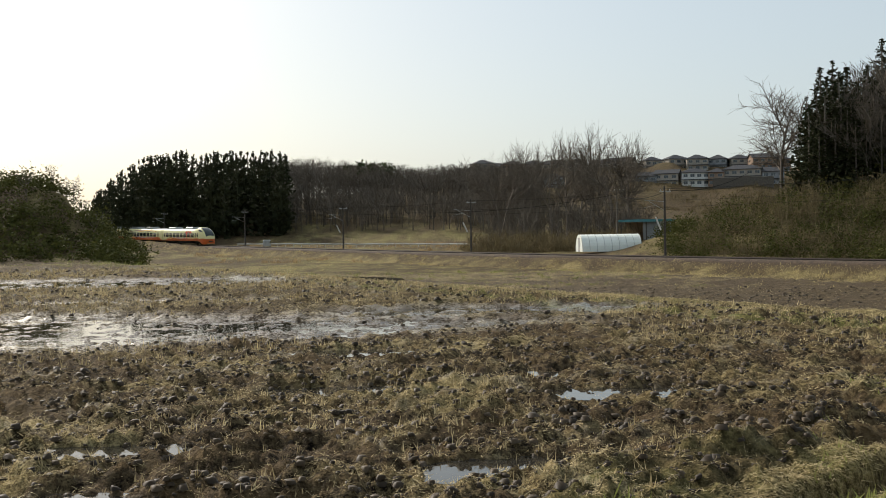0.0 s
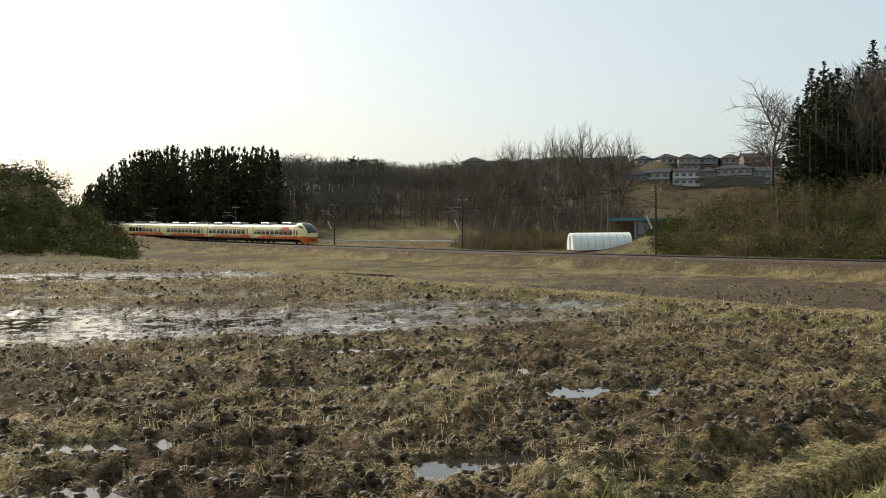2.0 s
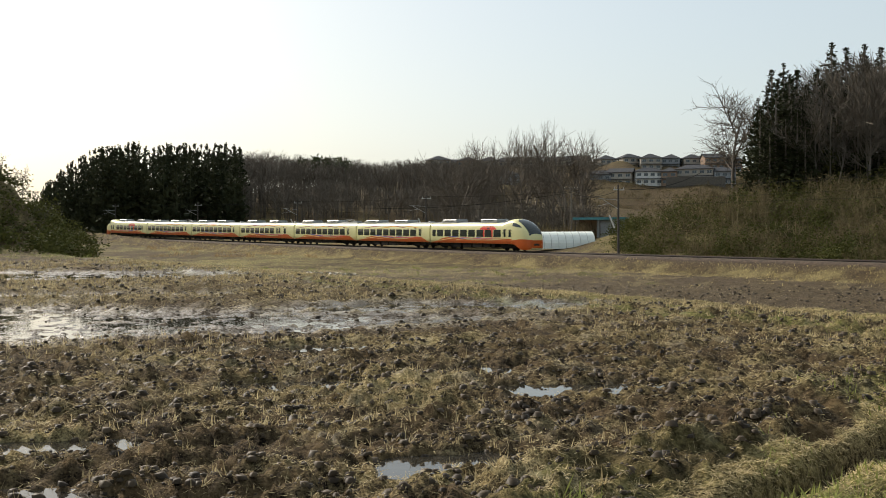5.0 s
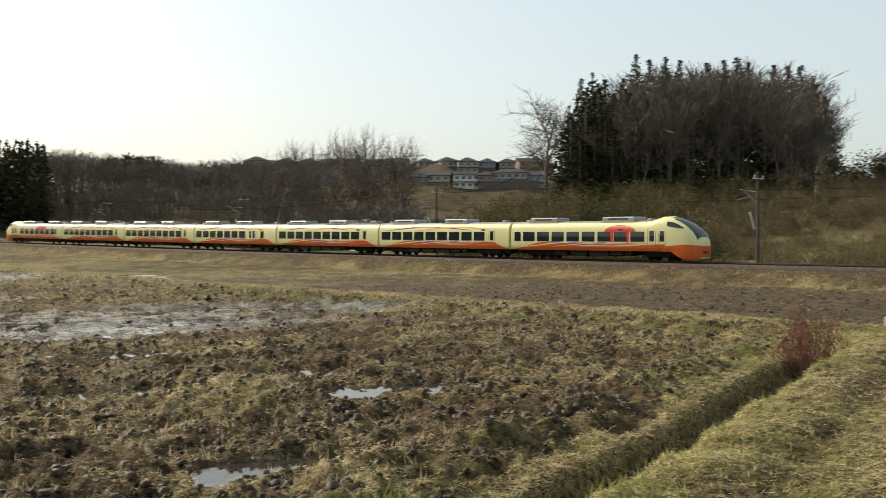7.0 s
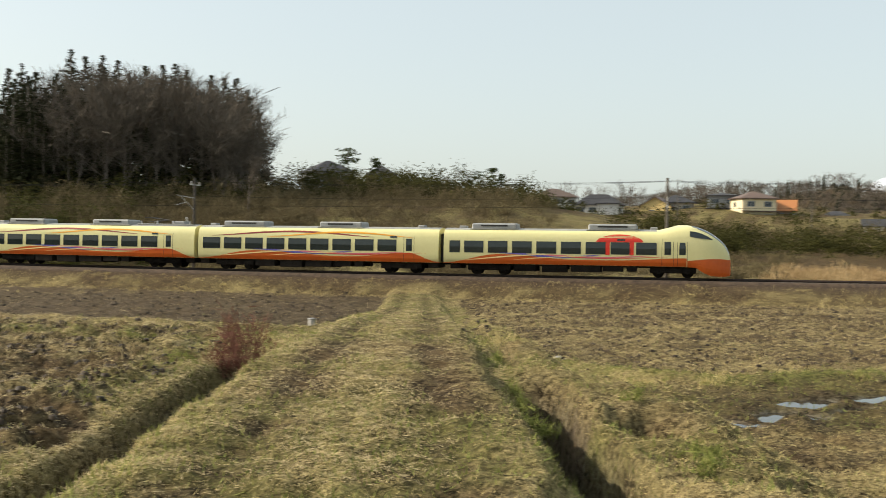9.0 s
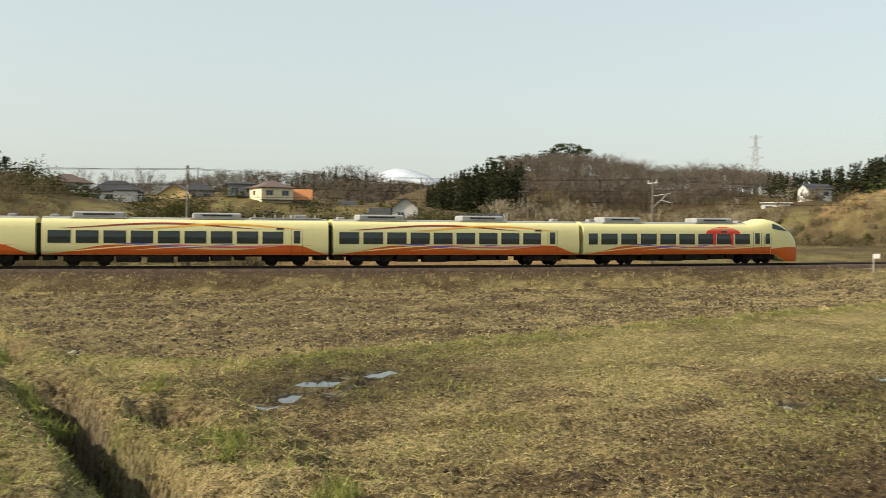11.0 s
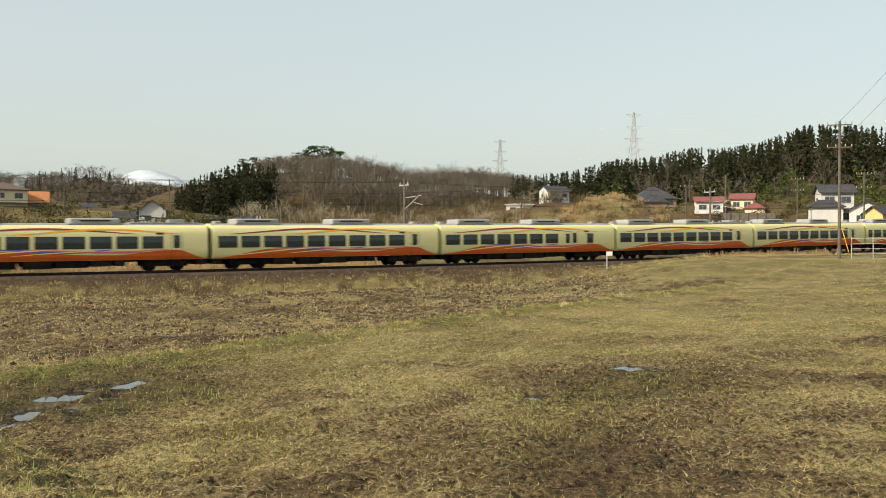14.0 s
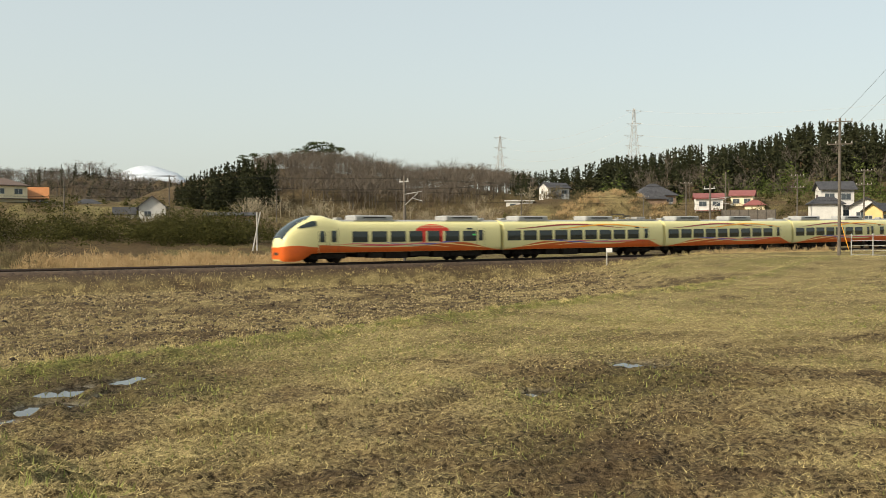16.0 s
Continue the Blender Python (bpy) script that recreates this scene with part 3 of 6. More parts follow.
# ------------------------------------------------------------------ the train
PROFILE = [(1.36, 0.86), (1.43, 1.15), (1.45, 1.5), (1.45, 2.2), (1.42, 2.75), (1.34, 3.1), (1.18, 3.32), (0.9, 3.45), (0.45, 3.53), (0.0, 3.55)]
PY, PZ = np.array([p[0] for p in PROFILE]), np.array([p[1] for p in PROFILE])


def side_y(z):
    return float(np.interp(z, PZ[:7], PY[:7]))


NOSE_X = [5.6, 6.2, 6.9, 7.6, 8.2, 8.8, 9.3, 9.75, 10.1, 10.36, 10.54, 10.63, 10.66]
NOSE_TOP = [3.55, 3.70, 3.90, 3.91, 3.80, 3.58, 3.32, 3.00, 2.70, 2.38, 2.02, 1.72, 1.45]
NOSE_W = [1, 1, 1, 1, 0.995, 0.98, 0.955, 0.92, 0.87, 0.80, 0.70, 0.60, 0.50]
NOSE_BOT = [0.86, 0.86, 0.86, 0.84, 0.80, 0.42, 0.22, 0.20, 0.20, 0.21, 0.24, 0.30, 0.38]


def section(x, nose):
    """One half of the body's cross-section at x."""
    top, w, bot = 3.55, 1.0, 0.86
    if nose and x > NOSE_X[0]:
        top, w, bot = (float(np.interp(x, NOSE_X, a)) for a in (NOSE_TOP, NOSE_W, NOSE_BOT))
    k = (top - bot) / (3.55 - 0.86)
    return [(p[0] * w, bot + (p[1] - 0.86) * k) for p in PROFILE]


def loft(xs, nose, ends=True):
    bm = bmesh.new()
    rings = []
    for x in xs:
        h = section(x, nose)
        pts = [(-y, z) for y, z in h] + [(y, z) for y, z in h[-2::-1]]
        rings.append([bm.verts.new((x, y, z)) for y, z in pts])
    n = len(rings[0])
    for a, b in zip(rings, rings[1:]):
        for i in range(n):
            j = (i + 1) % n
            bm.faces.new((a[i], a[j], b[j], b[i]))
    if ends:
        for ring in (rings[0], rings[-1][::-1]):
            bm.faces.new([bm.verts.new(v.co) for v in ring])
    bmesh.ops.recalc_face_normals(bm, faces=bm.faces)
    return bm


def decal(xs, lo, hi, sgn, proud=0.006):
    """A skin on the car's side between two curves, following the side's bow."""
    bm = bmesh.new()
    rows = []
    for x in xs:
        a, b = lo(x), hi(x)
        rows.append([bm.verts.new((x, sgn * (side_y(a + (b - a) * k / 9) + proud), a + (b - a) * k / 9)) for k in range(10)])
    for p, q in zip(rows, rows[1:]):
        for k in range(9):
            bm.faces.new((p[k], q[k], q[k + 1], p[k + 1]) if sgn < 0 else (p[k + 1], q[k + 1], q[k], p[k]))
    return bm


def sm(u, a, b):
    v = max(0.0, min(1.0, (u - a) / (b - a)))
    return v * v * (3 - 2 * v)


def pane(bm, x0, x1, z0, z1, sgn, proud):
    """A thin raised panel that follows the side's bow."""
    zs = (z0, (z0 + z1) / 2, z1)
    rows = [[bm.verts.new((x, sgn * (side_y(z) + proud), z)) for z in zs] for x in (x0, x1)]
    back = [[bm.verts.new((x, sgn * (side_y(z) - 0.03), z)) for z in zs] for x in (x0, x1)]
    for k in range(2):
        bm.faces.new((rows[0][k], rows[1][k], rows[1][k + 1], rows[0][k + 1]))
    bm.faces.new((rows[0][0], back[0][0], back[1][0], rows[1][0]))
    bm.faces.new((rows[0][2], rows[1][2], back[1][2], back[0][2]))
    for q in (0, 1):
        bm.faces.new((rows[q][0], rows[q][1], rows[q][2], back[q][2], back[q][1], back[q][0]))
    bmesh.ops.recalc_face_normals(bm, faces=bm.faces)
    return bm


def window(car, x0, x1, z0, z1, sgn, name="window"):
    fr = part(name, pane(bmesh.new(), x0 - 0.035, x1 + 0.035, z0 - 0.035, z1 + 0.035, sgn, 0.010), M_FRAME, car)
    part("pane", pane(bmesh.new(), x0, x1, z0, z1, sgn, 0.014), M_GLASS, fr)


def bogie(car, x):
    bm = bmesh.new()
    for sgn in (-1, 1):
        box(bm, x - 1.65, x + 1.65, sgn * 0.98 - 0.09, sgn * 0.98 + 0.12, 0.36, 0.80, 0.05)
        box(bm, x - 0.42, x + 0.42, sgn * 1.0 - 0.12, sgn * 1.0 + 0.12, 0.55, 0.92, 0.06)
        for w in (-1.05, 1.05):
            box(bm, x + w - 0.2, x + w + 0.2, sgn * 1.0 - 0.12, sgn * 1.0 + 0.14, 0.28, 0.62, 0.05)
    box(bm, x - 0.35, x + 0.35, -0.98, 0.98, 0.45, 0.75, 0.04)
    bg = part("bogie", bm, M_UNDER, car)
    for w in (-1.05, 1.05):
        for sgn in (-1, 1):
            part("wheel", tube(bmesh.new(), (x + w, sgn * 0.49, 0.43), (x + w, sgn * 0.63, 0.43), 0.43, 0.43, 20), M_UNDER, bg)


def roof_unit(car, x0, x1):
    bm = boxed(x0, x1, -0.95, 0.95, 3.46, 3.93, 0.10)
    u = part("air_conditioner", bm, M_ACU, car)
    part("grille", boxed(x0 + 0.7, x1 - 0.7, -0.97, 0.97, 3.68, 3.80), M_FRAME, u)
    part("base_rail", boxed(x0 - 0.15, x1 + 0.15, -1.02, 1.02, 3.44, 3.52, 0.02), M_ROOFG, u)


def underfloor(car, a, b):
    rnd = random.Random(5)
    x = a
    while x < b - 0.6:
        w = rnd.uniform(0.8, 2.4)
        x1 = min(x + w, b)
        for sgn in (-1, 1):
            h = rnd.uniform(0.38, 0.58)
            part("equipment_box", boxed(x, x1 - 0.12, min(sgn * 0.5, sgn * 1.3), max(sgn * 0.5, sgn * 1.3), 0.86 - h, 0.88, 0.03), M_UNDER, car)
        x = x1 + rnd.uniform(0.0, 0.35)
    part("floor_frame", boxed(-9.6, 9.4, -1.0, 1.0, 0.72, 0.87), M_UNDER, car)


def livery(car, L, nose, sgn):
    """Orange skirt with its wave, and the ribbons of colour, on one side."""
    x0, x1 = -L / 2 + 0.12, (7.55 if nose else L / 2 - 0.12)
    u = lambda x: (x - x0) / (x1 - x0)
    if nose:
        hi = lambda x: 0.90 + 0.70 * sm(u(x), 0.0, 0.24) - 0.34 * sm(u(x), 0.26, 0.55) + 0.22 * sm(u(x), 0.72, 1.0)
    else:
        hi = lambda x: 0.90 + 0.68 * sm(u(x), 0.0, 0.25) - 0.34 * sm(u(x), 0.27, 0.60) + 0.34 * sm(u(x), 0.66, 0.87) - 0.66 * sm(u(x), 0.88, 0.995)
    xs = np.linspace(x0, x1, 44)
    part("skirt_stripe", decal(xs, lambda x: 0.87, hi, sgn), M_ORANGE, car, "orange wave along the lower side")

    def ribbon(name, m, a, b, mid, amp, cyc, ph, wid, proud):
        xs = np.linspace(x0 + a * (x1 - x0), x0 + b * (x1 - x0), 36)
        v = lambda x: (u(x) - a) / (b - a)
        c = lambda x: mid(v(x)) + amp * math.sin(ph + cyc * 2 * math.pi * v(x))
        hw = lambda x: max(0.004, wid * math.sin(math.pi * min(1, max(0, v(x)))) ** 0.6)
        part(name, decal(xs, lambda x: c(x) - hw(x), lambda x: c(x) + hw(x), sgn, proud), m, car)

    ribbon("ribbon_blue", M_BLUE, 0.24, 0.66, lambda v: 1.56, 0.12, 0.9, 1.3, 0.085, 0.010)
    ribbon("ribbon_pink", M_PINK, 0.36, 0.86, lambda v: 1.53, 0.10, 0.9, 1.6, 0.07, 0.013)
    ribbon("ribbon_yellow", M_YLINE, 0.08, 0.46, lambda v: 1.12 + 0.48 * v, 0.08, 0.5, -0.5, 0.045, 0.016)
    ribbon("ribbon_gold", M_YLINE, 0.30, 0.62, lambda v: 1.18 + 0.38 * v, 0.05, 0.5, 0.2, 0.03, 0.019)
    ribbon("ribbon_red", M_RED, 0.52, 0.95, lambda v: 1.42 + 0.08 * v, 0.08, 0.8, 2.6, 0.02, 0.022)
    if not nose:
        ribbon("arc_maroon", M_MAROON, 0.06, 0.74, lambda v: 2.70 + 0.42 * math.sin(math.pi * (0.08 + 0.80 * v)) ** 2, 0.0, 1, 0, 0.07, 0.010)
        ribbon("arc_amber", M_AMBER, 0.30, 0.90, lambda v: 2.68 + 0.42 * math.sin(math.pi * (0.05 + 0.82 * v)) ** 2, 0.0, 1, 0, 0.065, 0.014)


def door(car, x, sgn, w=0.82):
    part("door", decal([x - w / 2, x + w / 2], lambda q: 0.95, lambda q: 2.82, sgn, 0.003), M_CREAM, car)
    window(car, x - 0.20, x + 0.20, 1.75, 2.62, sgn, "door_window")
    for e in (-1, 1):
        part("door_seam", decal([x + e * w / 2 - 0.013, x + e * w / 2 + 0.013], lambda q: 0.9, lambda q: 2.84, sgn, 0.013), M_FRAME, car)


def car_common(car, L, nose):
    x1 = L / 2 - 0.18
    xs = list(np.linspace(-x1, 5.6 if nose else x1, 12))
    if nose:
        xs += NOSE_X[1:]
    bm = loft(xs, nose)
    part("body", bm, M_CREAM, car, smooth=True)
    for e in ((-1,) if nose else (-1, 1)):
        part("buffer_beam", boxed(min(e * 9.2, e * 10.0), max(e * 9.2, e * 10.0), -1.15, 1.15, 0.45, 0.87, 0.04), M_UNDER, car)
    bm = bmesh.new()
    top = [(-1.0, 3.41), (-0.9, 3.462), (-0.45, 3.545), (0, 3.565), (0.45, 3.545), (0.9, 3.462), (1.0, 3.41)]
    xr = 5.4 if nose else x1
    rings = [[bm.verts.new((x, y, z)) for y, z in top] for x in (-x1, xr)]
    for i in range(6):
        bm.faces.new((rings[0][i], rings[1][i], rings[1][i + 1], rings[0][i + 1]))
    part("roof", bm, M_ROOFG, car, "dull grey roof cover")
    ends = (-1,) if nose else (-1, 1)
    for e in ends:
        part("gangway", boxed(min(e * x1, e * (x1 + 0.2)), max(e * x1, e * (x1 + 0.2)), -0.65, 0.65, 0.95, 3.1, 0.05), M_FRAME, car)
        part("coupler", boxed(min(e * (x1 - 0.4), e * (x1 + 0.2)), max(e * (x1 - 0.4), e * (x1 + 0.2)), -0.18, 0.18, 0.7, 0.95, 0.03), M_UNDER, car)
    for x in (-7.0, 6.6 if nose else 7.0):
        bogie(car, x)
    underfloor(car, -5.1, 4.6)
    for x in ((-9.2, 5.2) if nose else (-9.3, 8.4)):
        part("roof_vent", boxed(x - 0.28, x + 0.28, -0.35, 0.35, 3.5, 3.74, 0.06), M_ROOFG, car)


def build_lead(tail=False):
    """An end car; the tail car has fewer windows, and a passenger door at its inner end."""
    L = 21.32
    mk = -3.25 if tail else 2.75
    car = empty("train_car", label="cream and orange express end car with a sloping nose", category="train car", group="cars of the express train")
    car_common(car, L, True)
    for x0, x1 in ((-8.4, -4.95), (0.4, 4.0)):
        roof_unit(car, x0, x1)
    for sgn in (-1, 1):
        livery(car, L, True, sgn)
        part("sun_mark", decal(np.linspace(mk - 1.73, mk + 1.73, 30), lambda x: 2.60, lambda x: 2.61 + 0.56 * max(0.0, 1 - ((x - mk) / 1.73) ** 2) ** 0.62, sgn, 0.014), M_RED, car, "red dome-shaped panel above the windows")
        for xa in (mk - 1.02, mk + 0.72):
            part("sun_mark", decal([xa, xa + 0.30], lambda x: 1.64, lambda x: 2.61, sgn, 0.014), M_RED, car, "red panel between the windows")
        for half, za, zb in ((1.40, 2.90, 2.945), (0.95, 3.02, 3.06)):
            part("sun_mark_line", decal(np.linspace(mk - half, mk + half, 10), lambda x, a=za: a, lambda x, b=zb: b, sgn, 0.018), M_CREAM, car)
        part("destination_display", decal([-7.4, -6.8] if tail else [2.55, 3.15], lambda x: 2.70, lambda x: 2.83, sgn, 0.018), M_GLASS, car)
        if tail:
            for k in range(7):
                window(car, 3.12 - 1.82 * k, 3.12 - 1.82 * k + 1.38, 1.72, 2.55, sgn)
            door(car, -8.3, sgn)
            part("green_car_mark", decal([-7.8, -7.4], lambda x: 2.1, lambda x: 2.4, sgn, 0.012), M_GREEN, car)
        else:
            window(car, -10.0, -9.25, 1.72, 2.55, sgn)
            for k in range(8):
                window(car, -8.86 + 1.832 * k, -8.86 + 1.832 * k + 1.42, 1.72, 2.55, sgn)
        door(car, 6.2, sgn)
        door(car, 7.25, sgn, 0.7)
        # orange lower nose, cab window
        for name, lo, hi, m, xs, proud in (("nose_skirt", 0.0, 0.46, M_ORANGE, NOSE_X[3:], 0.022),):
            bm = bmesh.new()
            rows = []
            for x in xs:
                h = section(x, True)
                zz = [p[1] for p in h]
                top = 1.30 + 0.16 * sm(x, 7.5, 9.4) - 0.06 * sm(x, 9.8, 10.6)
                top = min(top, h[-1][1] - 0.12)
                row = []
                for k in range(6):
                    z = zz[0] + (top - zz[0]) * k / 5
                    row.append(bm.verts.new((x + (proud if x > 10 else 0), sgn * (float(np.interp(z, zz, [p[0] for p in h])) + proud), z)))
                rows.append(row)
            for p, q in zip(rows, rows[1:]):
                for k in range(5):
                    bm.faces.new((p[k], q[k], q[k + 1], p[k + 1]) if sgn < 0 else (p[k + 1], q[k + 1], q[k], p[k]))
            part(name, bm, m, car)
        bm = bmesh.new()
        rows = []
        for i, x in enumerate((7.75, 8.15, 8.55, 8.95, 9.35)):
            h = section(x, True)
            zz = [p[1] for p in h]
            zt = (3.46, 3.42, 3.30, 3.12, 2.90)[i]
            zb = (3.06, 2.99, 2.93, 2.88, 2.84)[i]
            rows.append([bm.verts.new((x, sgn * (float(np.interp(z, zz, [p[0] for p in h])) + 0.03), z)) for z in np.linspace(zb, zt, 5)])
        for p, q in zip(rows, rows[1:]):
            for k in range(4):
                bm.faces.new((p[k], q[k], q[k + 1], p[k + 1]) if sgn < 0 else (p[k + 1], q[k + 1], q[k], p[k]))
        part("cab_window", bm, M_GLASS, car)
        lamp = part("headlamp", boxed(10.30, 10.50, min(sgn * 0.55, sgn * 0.95), max(sgn * 0.55, sgn * 0.95), 1.12, 1.28, 0.03), M_FRAME, car)
        part("lens", boxed(10.46, 10.53, min(sgn * 0.62, sgn * 0.86), max(sgn * 0.62, sgn * 0.86), 1.14, 1.26, 0.02), M_LAMP, lamp)
    # windscreen and roof lamps
    bm = bmesh.new()
    rows = []
    for x in (7.9, 8.3, 8.8, 9.3, 9.75, 10.1, 10.36, 10.5):
        h = section(x, True)
        half = 0.98 if x > 8.1 else 0.8
        ys = np.linspace(-min(half, h[5][0] * 0.97), min(half, h[5][0] * 0.97), 9)
        hy, hz = [p[0] for p in h[::-1]], [p[1] for p in h[::-1]]
        rows.append([bm.verts.new((x + 0.012, y, float(np.interp(abs(y), hy, hz)) + 0.014)) for y in ys])
    for p, q in zip(rows, rows[1:]):
        for k in range(8):
            bm.faces.new((p[k], q[k], q[k + 1], p[k + 1]))
    part("windscreen", bm, M_GLASS, car, "black raked windscreen", smooth=True)
    tip = section(NOSE_X[-1], True)
    tz, ty = [p[1] for p in tip], [p[0] for p in tip]
    zs = np.linspace(tz[0], tz[-1] - 0.12, 6)
    bm = bmesh.new()
    cols = [[bm.verts.new((NOSE_X[-1] + 0.012, k * (float(np.interp(z, tz, ty)) + 0.008), float(z))) for z in zs] for k in (-1, 1)]
    for a in range(5):
        bm.faces.new((cols[0][a], cols[1][a], cols[1][a + 1], cols[0][a + 1]))
    part("nose_cap", bm, M_ORANGE, car)
    part("nose_panel", boxed(10.42, 10.68, -0.5, 0.5, 0.62, 1.0, 0.08), M_FRAME, car)
    part("antenna", tube(bmesh.new(), (6.2, 0, 3.65), (6.2, 0, 4.0), 0.03, 0.02, 6), M_FRAME, car)
    return car


def build_mid(variant):
    L = 20.5
    label = {"plain": "cream and orange middle car of an express train", "panto": "cream and orange middle car with folded pantographs on its roof",
             "doors": "cream and orange middle car with wide door bays"}[variant]
    car = empty("train_car", label=label, category="train car", group="cars of the express train")
    car_common(car, L, False)
    for x0, x1 in ((-8.05, -4.5), (0.2, 3.7)):
        roof_unit(car, x0, x1)
    for sgn in (-1, 1):
        livery(car, L, False, sgn)
        if variant == "doors":
            for k in range(7):
                window(car, -9.62 + 1.855 * k, -9.62 + 1.855 * k + 1.44, 1.72, 2.55, sgn)
            window(car, 3.95, 4.35, 1.72, 2.55, sgn)
            door(car, 5.0, sgn)
            window(car, 6.6, 7.3, 1.72, 2.55, sgn)
        else:
            for k in range(9):
                window(car, -9.62 + 1.855 * k, -9.62 + 1.855 * k + 1.46, 1.72, 2.55, sgn)
            door(car, 7.72, sgn)
        part("destination_display", decal([6.2, 6.75], lambda x: 2.72, lambda x: 2.86, sgn, 0.018), M_GLASS, car)
    if variant == "panto":
        base = part("pantograph_base", boxed(4.4, 9.6, -0.8, 0.8, 3.5, 3.62, 0.03), M_ROOFG, car)
        bm = bmesh.new()
        for y in (-0.5, 0.5):
            tube(bm, (5.2, y, 3.75), (6.9, y * 0.5, 3.95), 0.03, 0.03, 6)
            tube(bm, (6.9, y * 0.5, 3.95), (5.4, y * 0.6, 4.1), 0.025, 0.025, 6)
        tube(bm, (5.4, -0.8, 4.12), (5.4, 0.8, 4.12), 0.035, 0.035, 6)
        tube(bm, (5.15, -0.8, 4.12), (5.15, 0.8, 4.12), 0.035, 0.035, 6)
        part("pantograph_arm", bm, M_FRAME, base)
        for k in range(7):
            part("insulator", tube(bmesh.new(), (4.7 + 0.75 * k, 0.55 if k % 2 else -0.55, 3.6), (4.7 + 0.75 * k, 0.55 if k % 2 else -0.55, 3.85), 0.08, 0.06, 8), M_ROOFG, base)
        part("cable_box", boxed(7.4, 8.6, -0.45, 0.45, 3.6, 3.86, 0.05), M_ROOFG, base)
    return car


lead = build_lead()
plain, panto, doors = build_mid("plain"), build_mid("panto"), build_mid("doors")
CARS = [lead, plain, panto, doors, copy_thing(plain, Matrix()), copy_thing(panto, Matrix()), build_lead(True)]
CAR_MID = [10.66 + (0 if k == 0 else 20.91 + 20.5 * (k - 1)) for k in range(6)] + [10.66 + 20.91 * 2 + 20.5 * 4]
SPEED = 23.85


def motions():
    for k, car in enumerate(CARS):
        rows = []
        for n in range(33):
            t = n * 0.5
            s = 26.5 + SPEED * (t - 9.0) - CAR_MID[k]
            ax, ay, az, _ = on_track(s + 7.0)
            bx, by, bz, _ = on_track(s - 7.0)
            d = Vector((float(ax - bx), float(ay - by), float(az - bz))).normalized()
            c = Vector((float(ax + bx) / 2, float(ay + by) / 2, float(az + bz) / 2))
            if k == 6:
                d = -d
            yv = Vector((0, 0, 1)).cross(d).normalized()
            zv = d.cross(yv)
            rows.append((t, Matrix(((d.x, yv.x, zv.x, c.x), (d.y, yv.y, zv.y, c.y), (d.z, yv.z, zv.z, c.z), (0, 0, 0, 1)))))
        walk(car, rows)

# ------------------------------------------------------------------ plants
def rot_to(d):
    d = d / np.linalg.norm(d)
    a = np.array([0, 0, 1.0]) if abs(d[2]) < 0.9 else np.array([1.0, 0, 0])
    u = np.cross(a, d)
    u /= np.linalg.norm(u)
    return u, np.cross(d, u)


def bare_tree(rng, h, spread=0.35, levels=4, twigs=3):
    """Trunk and branch tubes, three-sided, as two meshes' arrays: (trunk v, f), (crown v, f)."""
    out = {0: ([], []), 1: ([], [])}

    def seg(which, a, b, r0, r1):
        v, f = out[which]
        u, w = rot_to(b - a)
        k = len(v)
        for c, r in ((a, r0), (b, r1)):
            for i in range(3):
                an = 2 * math.pi * i / 3
                v.append(c + r * (math.cos(an) * u + math.sin(an) * w))
        for i in range(3):
            j = (i + 1) % 3
            f.append((k + i, k + j, k + 3 + j, k + 3 + i))

    def grow(p, d, length, r, lev):
        n = 3 if lev < 2 else 2
        for i in range(n):
            d = d + rng.normal(0, 0.10 + 0.03 * lev, 3) + np.array([0, 0, 0.06])
            d /= np.linalg.norm(d)
            q = p + d * length / n
            seg(0 if lev == 0 else 1, p, q, r * (1 - i * 0.22), r * (1 - (i + 1) * 0.22))
            if lev < levels:
                kids = twigs
                for k in range(kids):
                    if lev == 0 and i == 0:
                        continue
                    an = rng.uniform(0, 2 * math.pi)
                    u, w = rot_to(d)
                    tilt = rng.uniform(0.45, 1.0) * (0.6 + spread)
                    nd = d * math.cos(tilt) + (u * math.cos(an) + w * math.sin(an)) * math.sin(tilt)
                    grow(p + (q - p) * rng.uniform(0.2, 1.0), nd, length * rng.uniform(0.42, 0.66), r * 0.42, lev + 1)
            p = q

    grow(np.zeros(3), np.array([0, 0, 1.0]), h * 0.62, h * 0.017, 0)
    res = []
    top = max(p[2] for p in out[1][0]) / h
    for k in (0, 1):
        v = np.array(out[k][0])
        res.append((v / top, np.array(out[k][1])))
    return res


def fan_out(p, d, ln, e, wd):
    """Leaf-shaped quads at p along d, e across."""
    n = len(p)
    v = np.stack([p - d * ln * 0.5, p + e * wd * 0.5, p + d * ln * 0.5, p - e * wd * 0.5], 1).reshape(-1, 3)
    return v, np.arange(4 * n).reshape(-1, 4)


def unit(a):
    return a / (np.linalg.norm(a, axis=1)[:, None] + 1e-9)


def stem(r0, r1, top, n=5):
    a = 2 * np.pi * np.arange(n) / n
    v = np.vstack([np.stack([r * np.cos(a), r * np.sin(a), np.full(n, z)], -1) for r, z in ((r0, 0.0), (r1, top))])
    return v, np.array([(i, (i + 1) % n, n + (i + 1) % n, n + i) for i in range(n)])


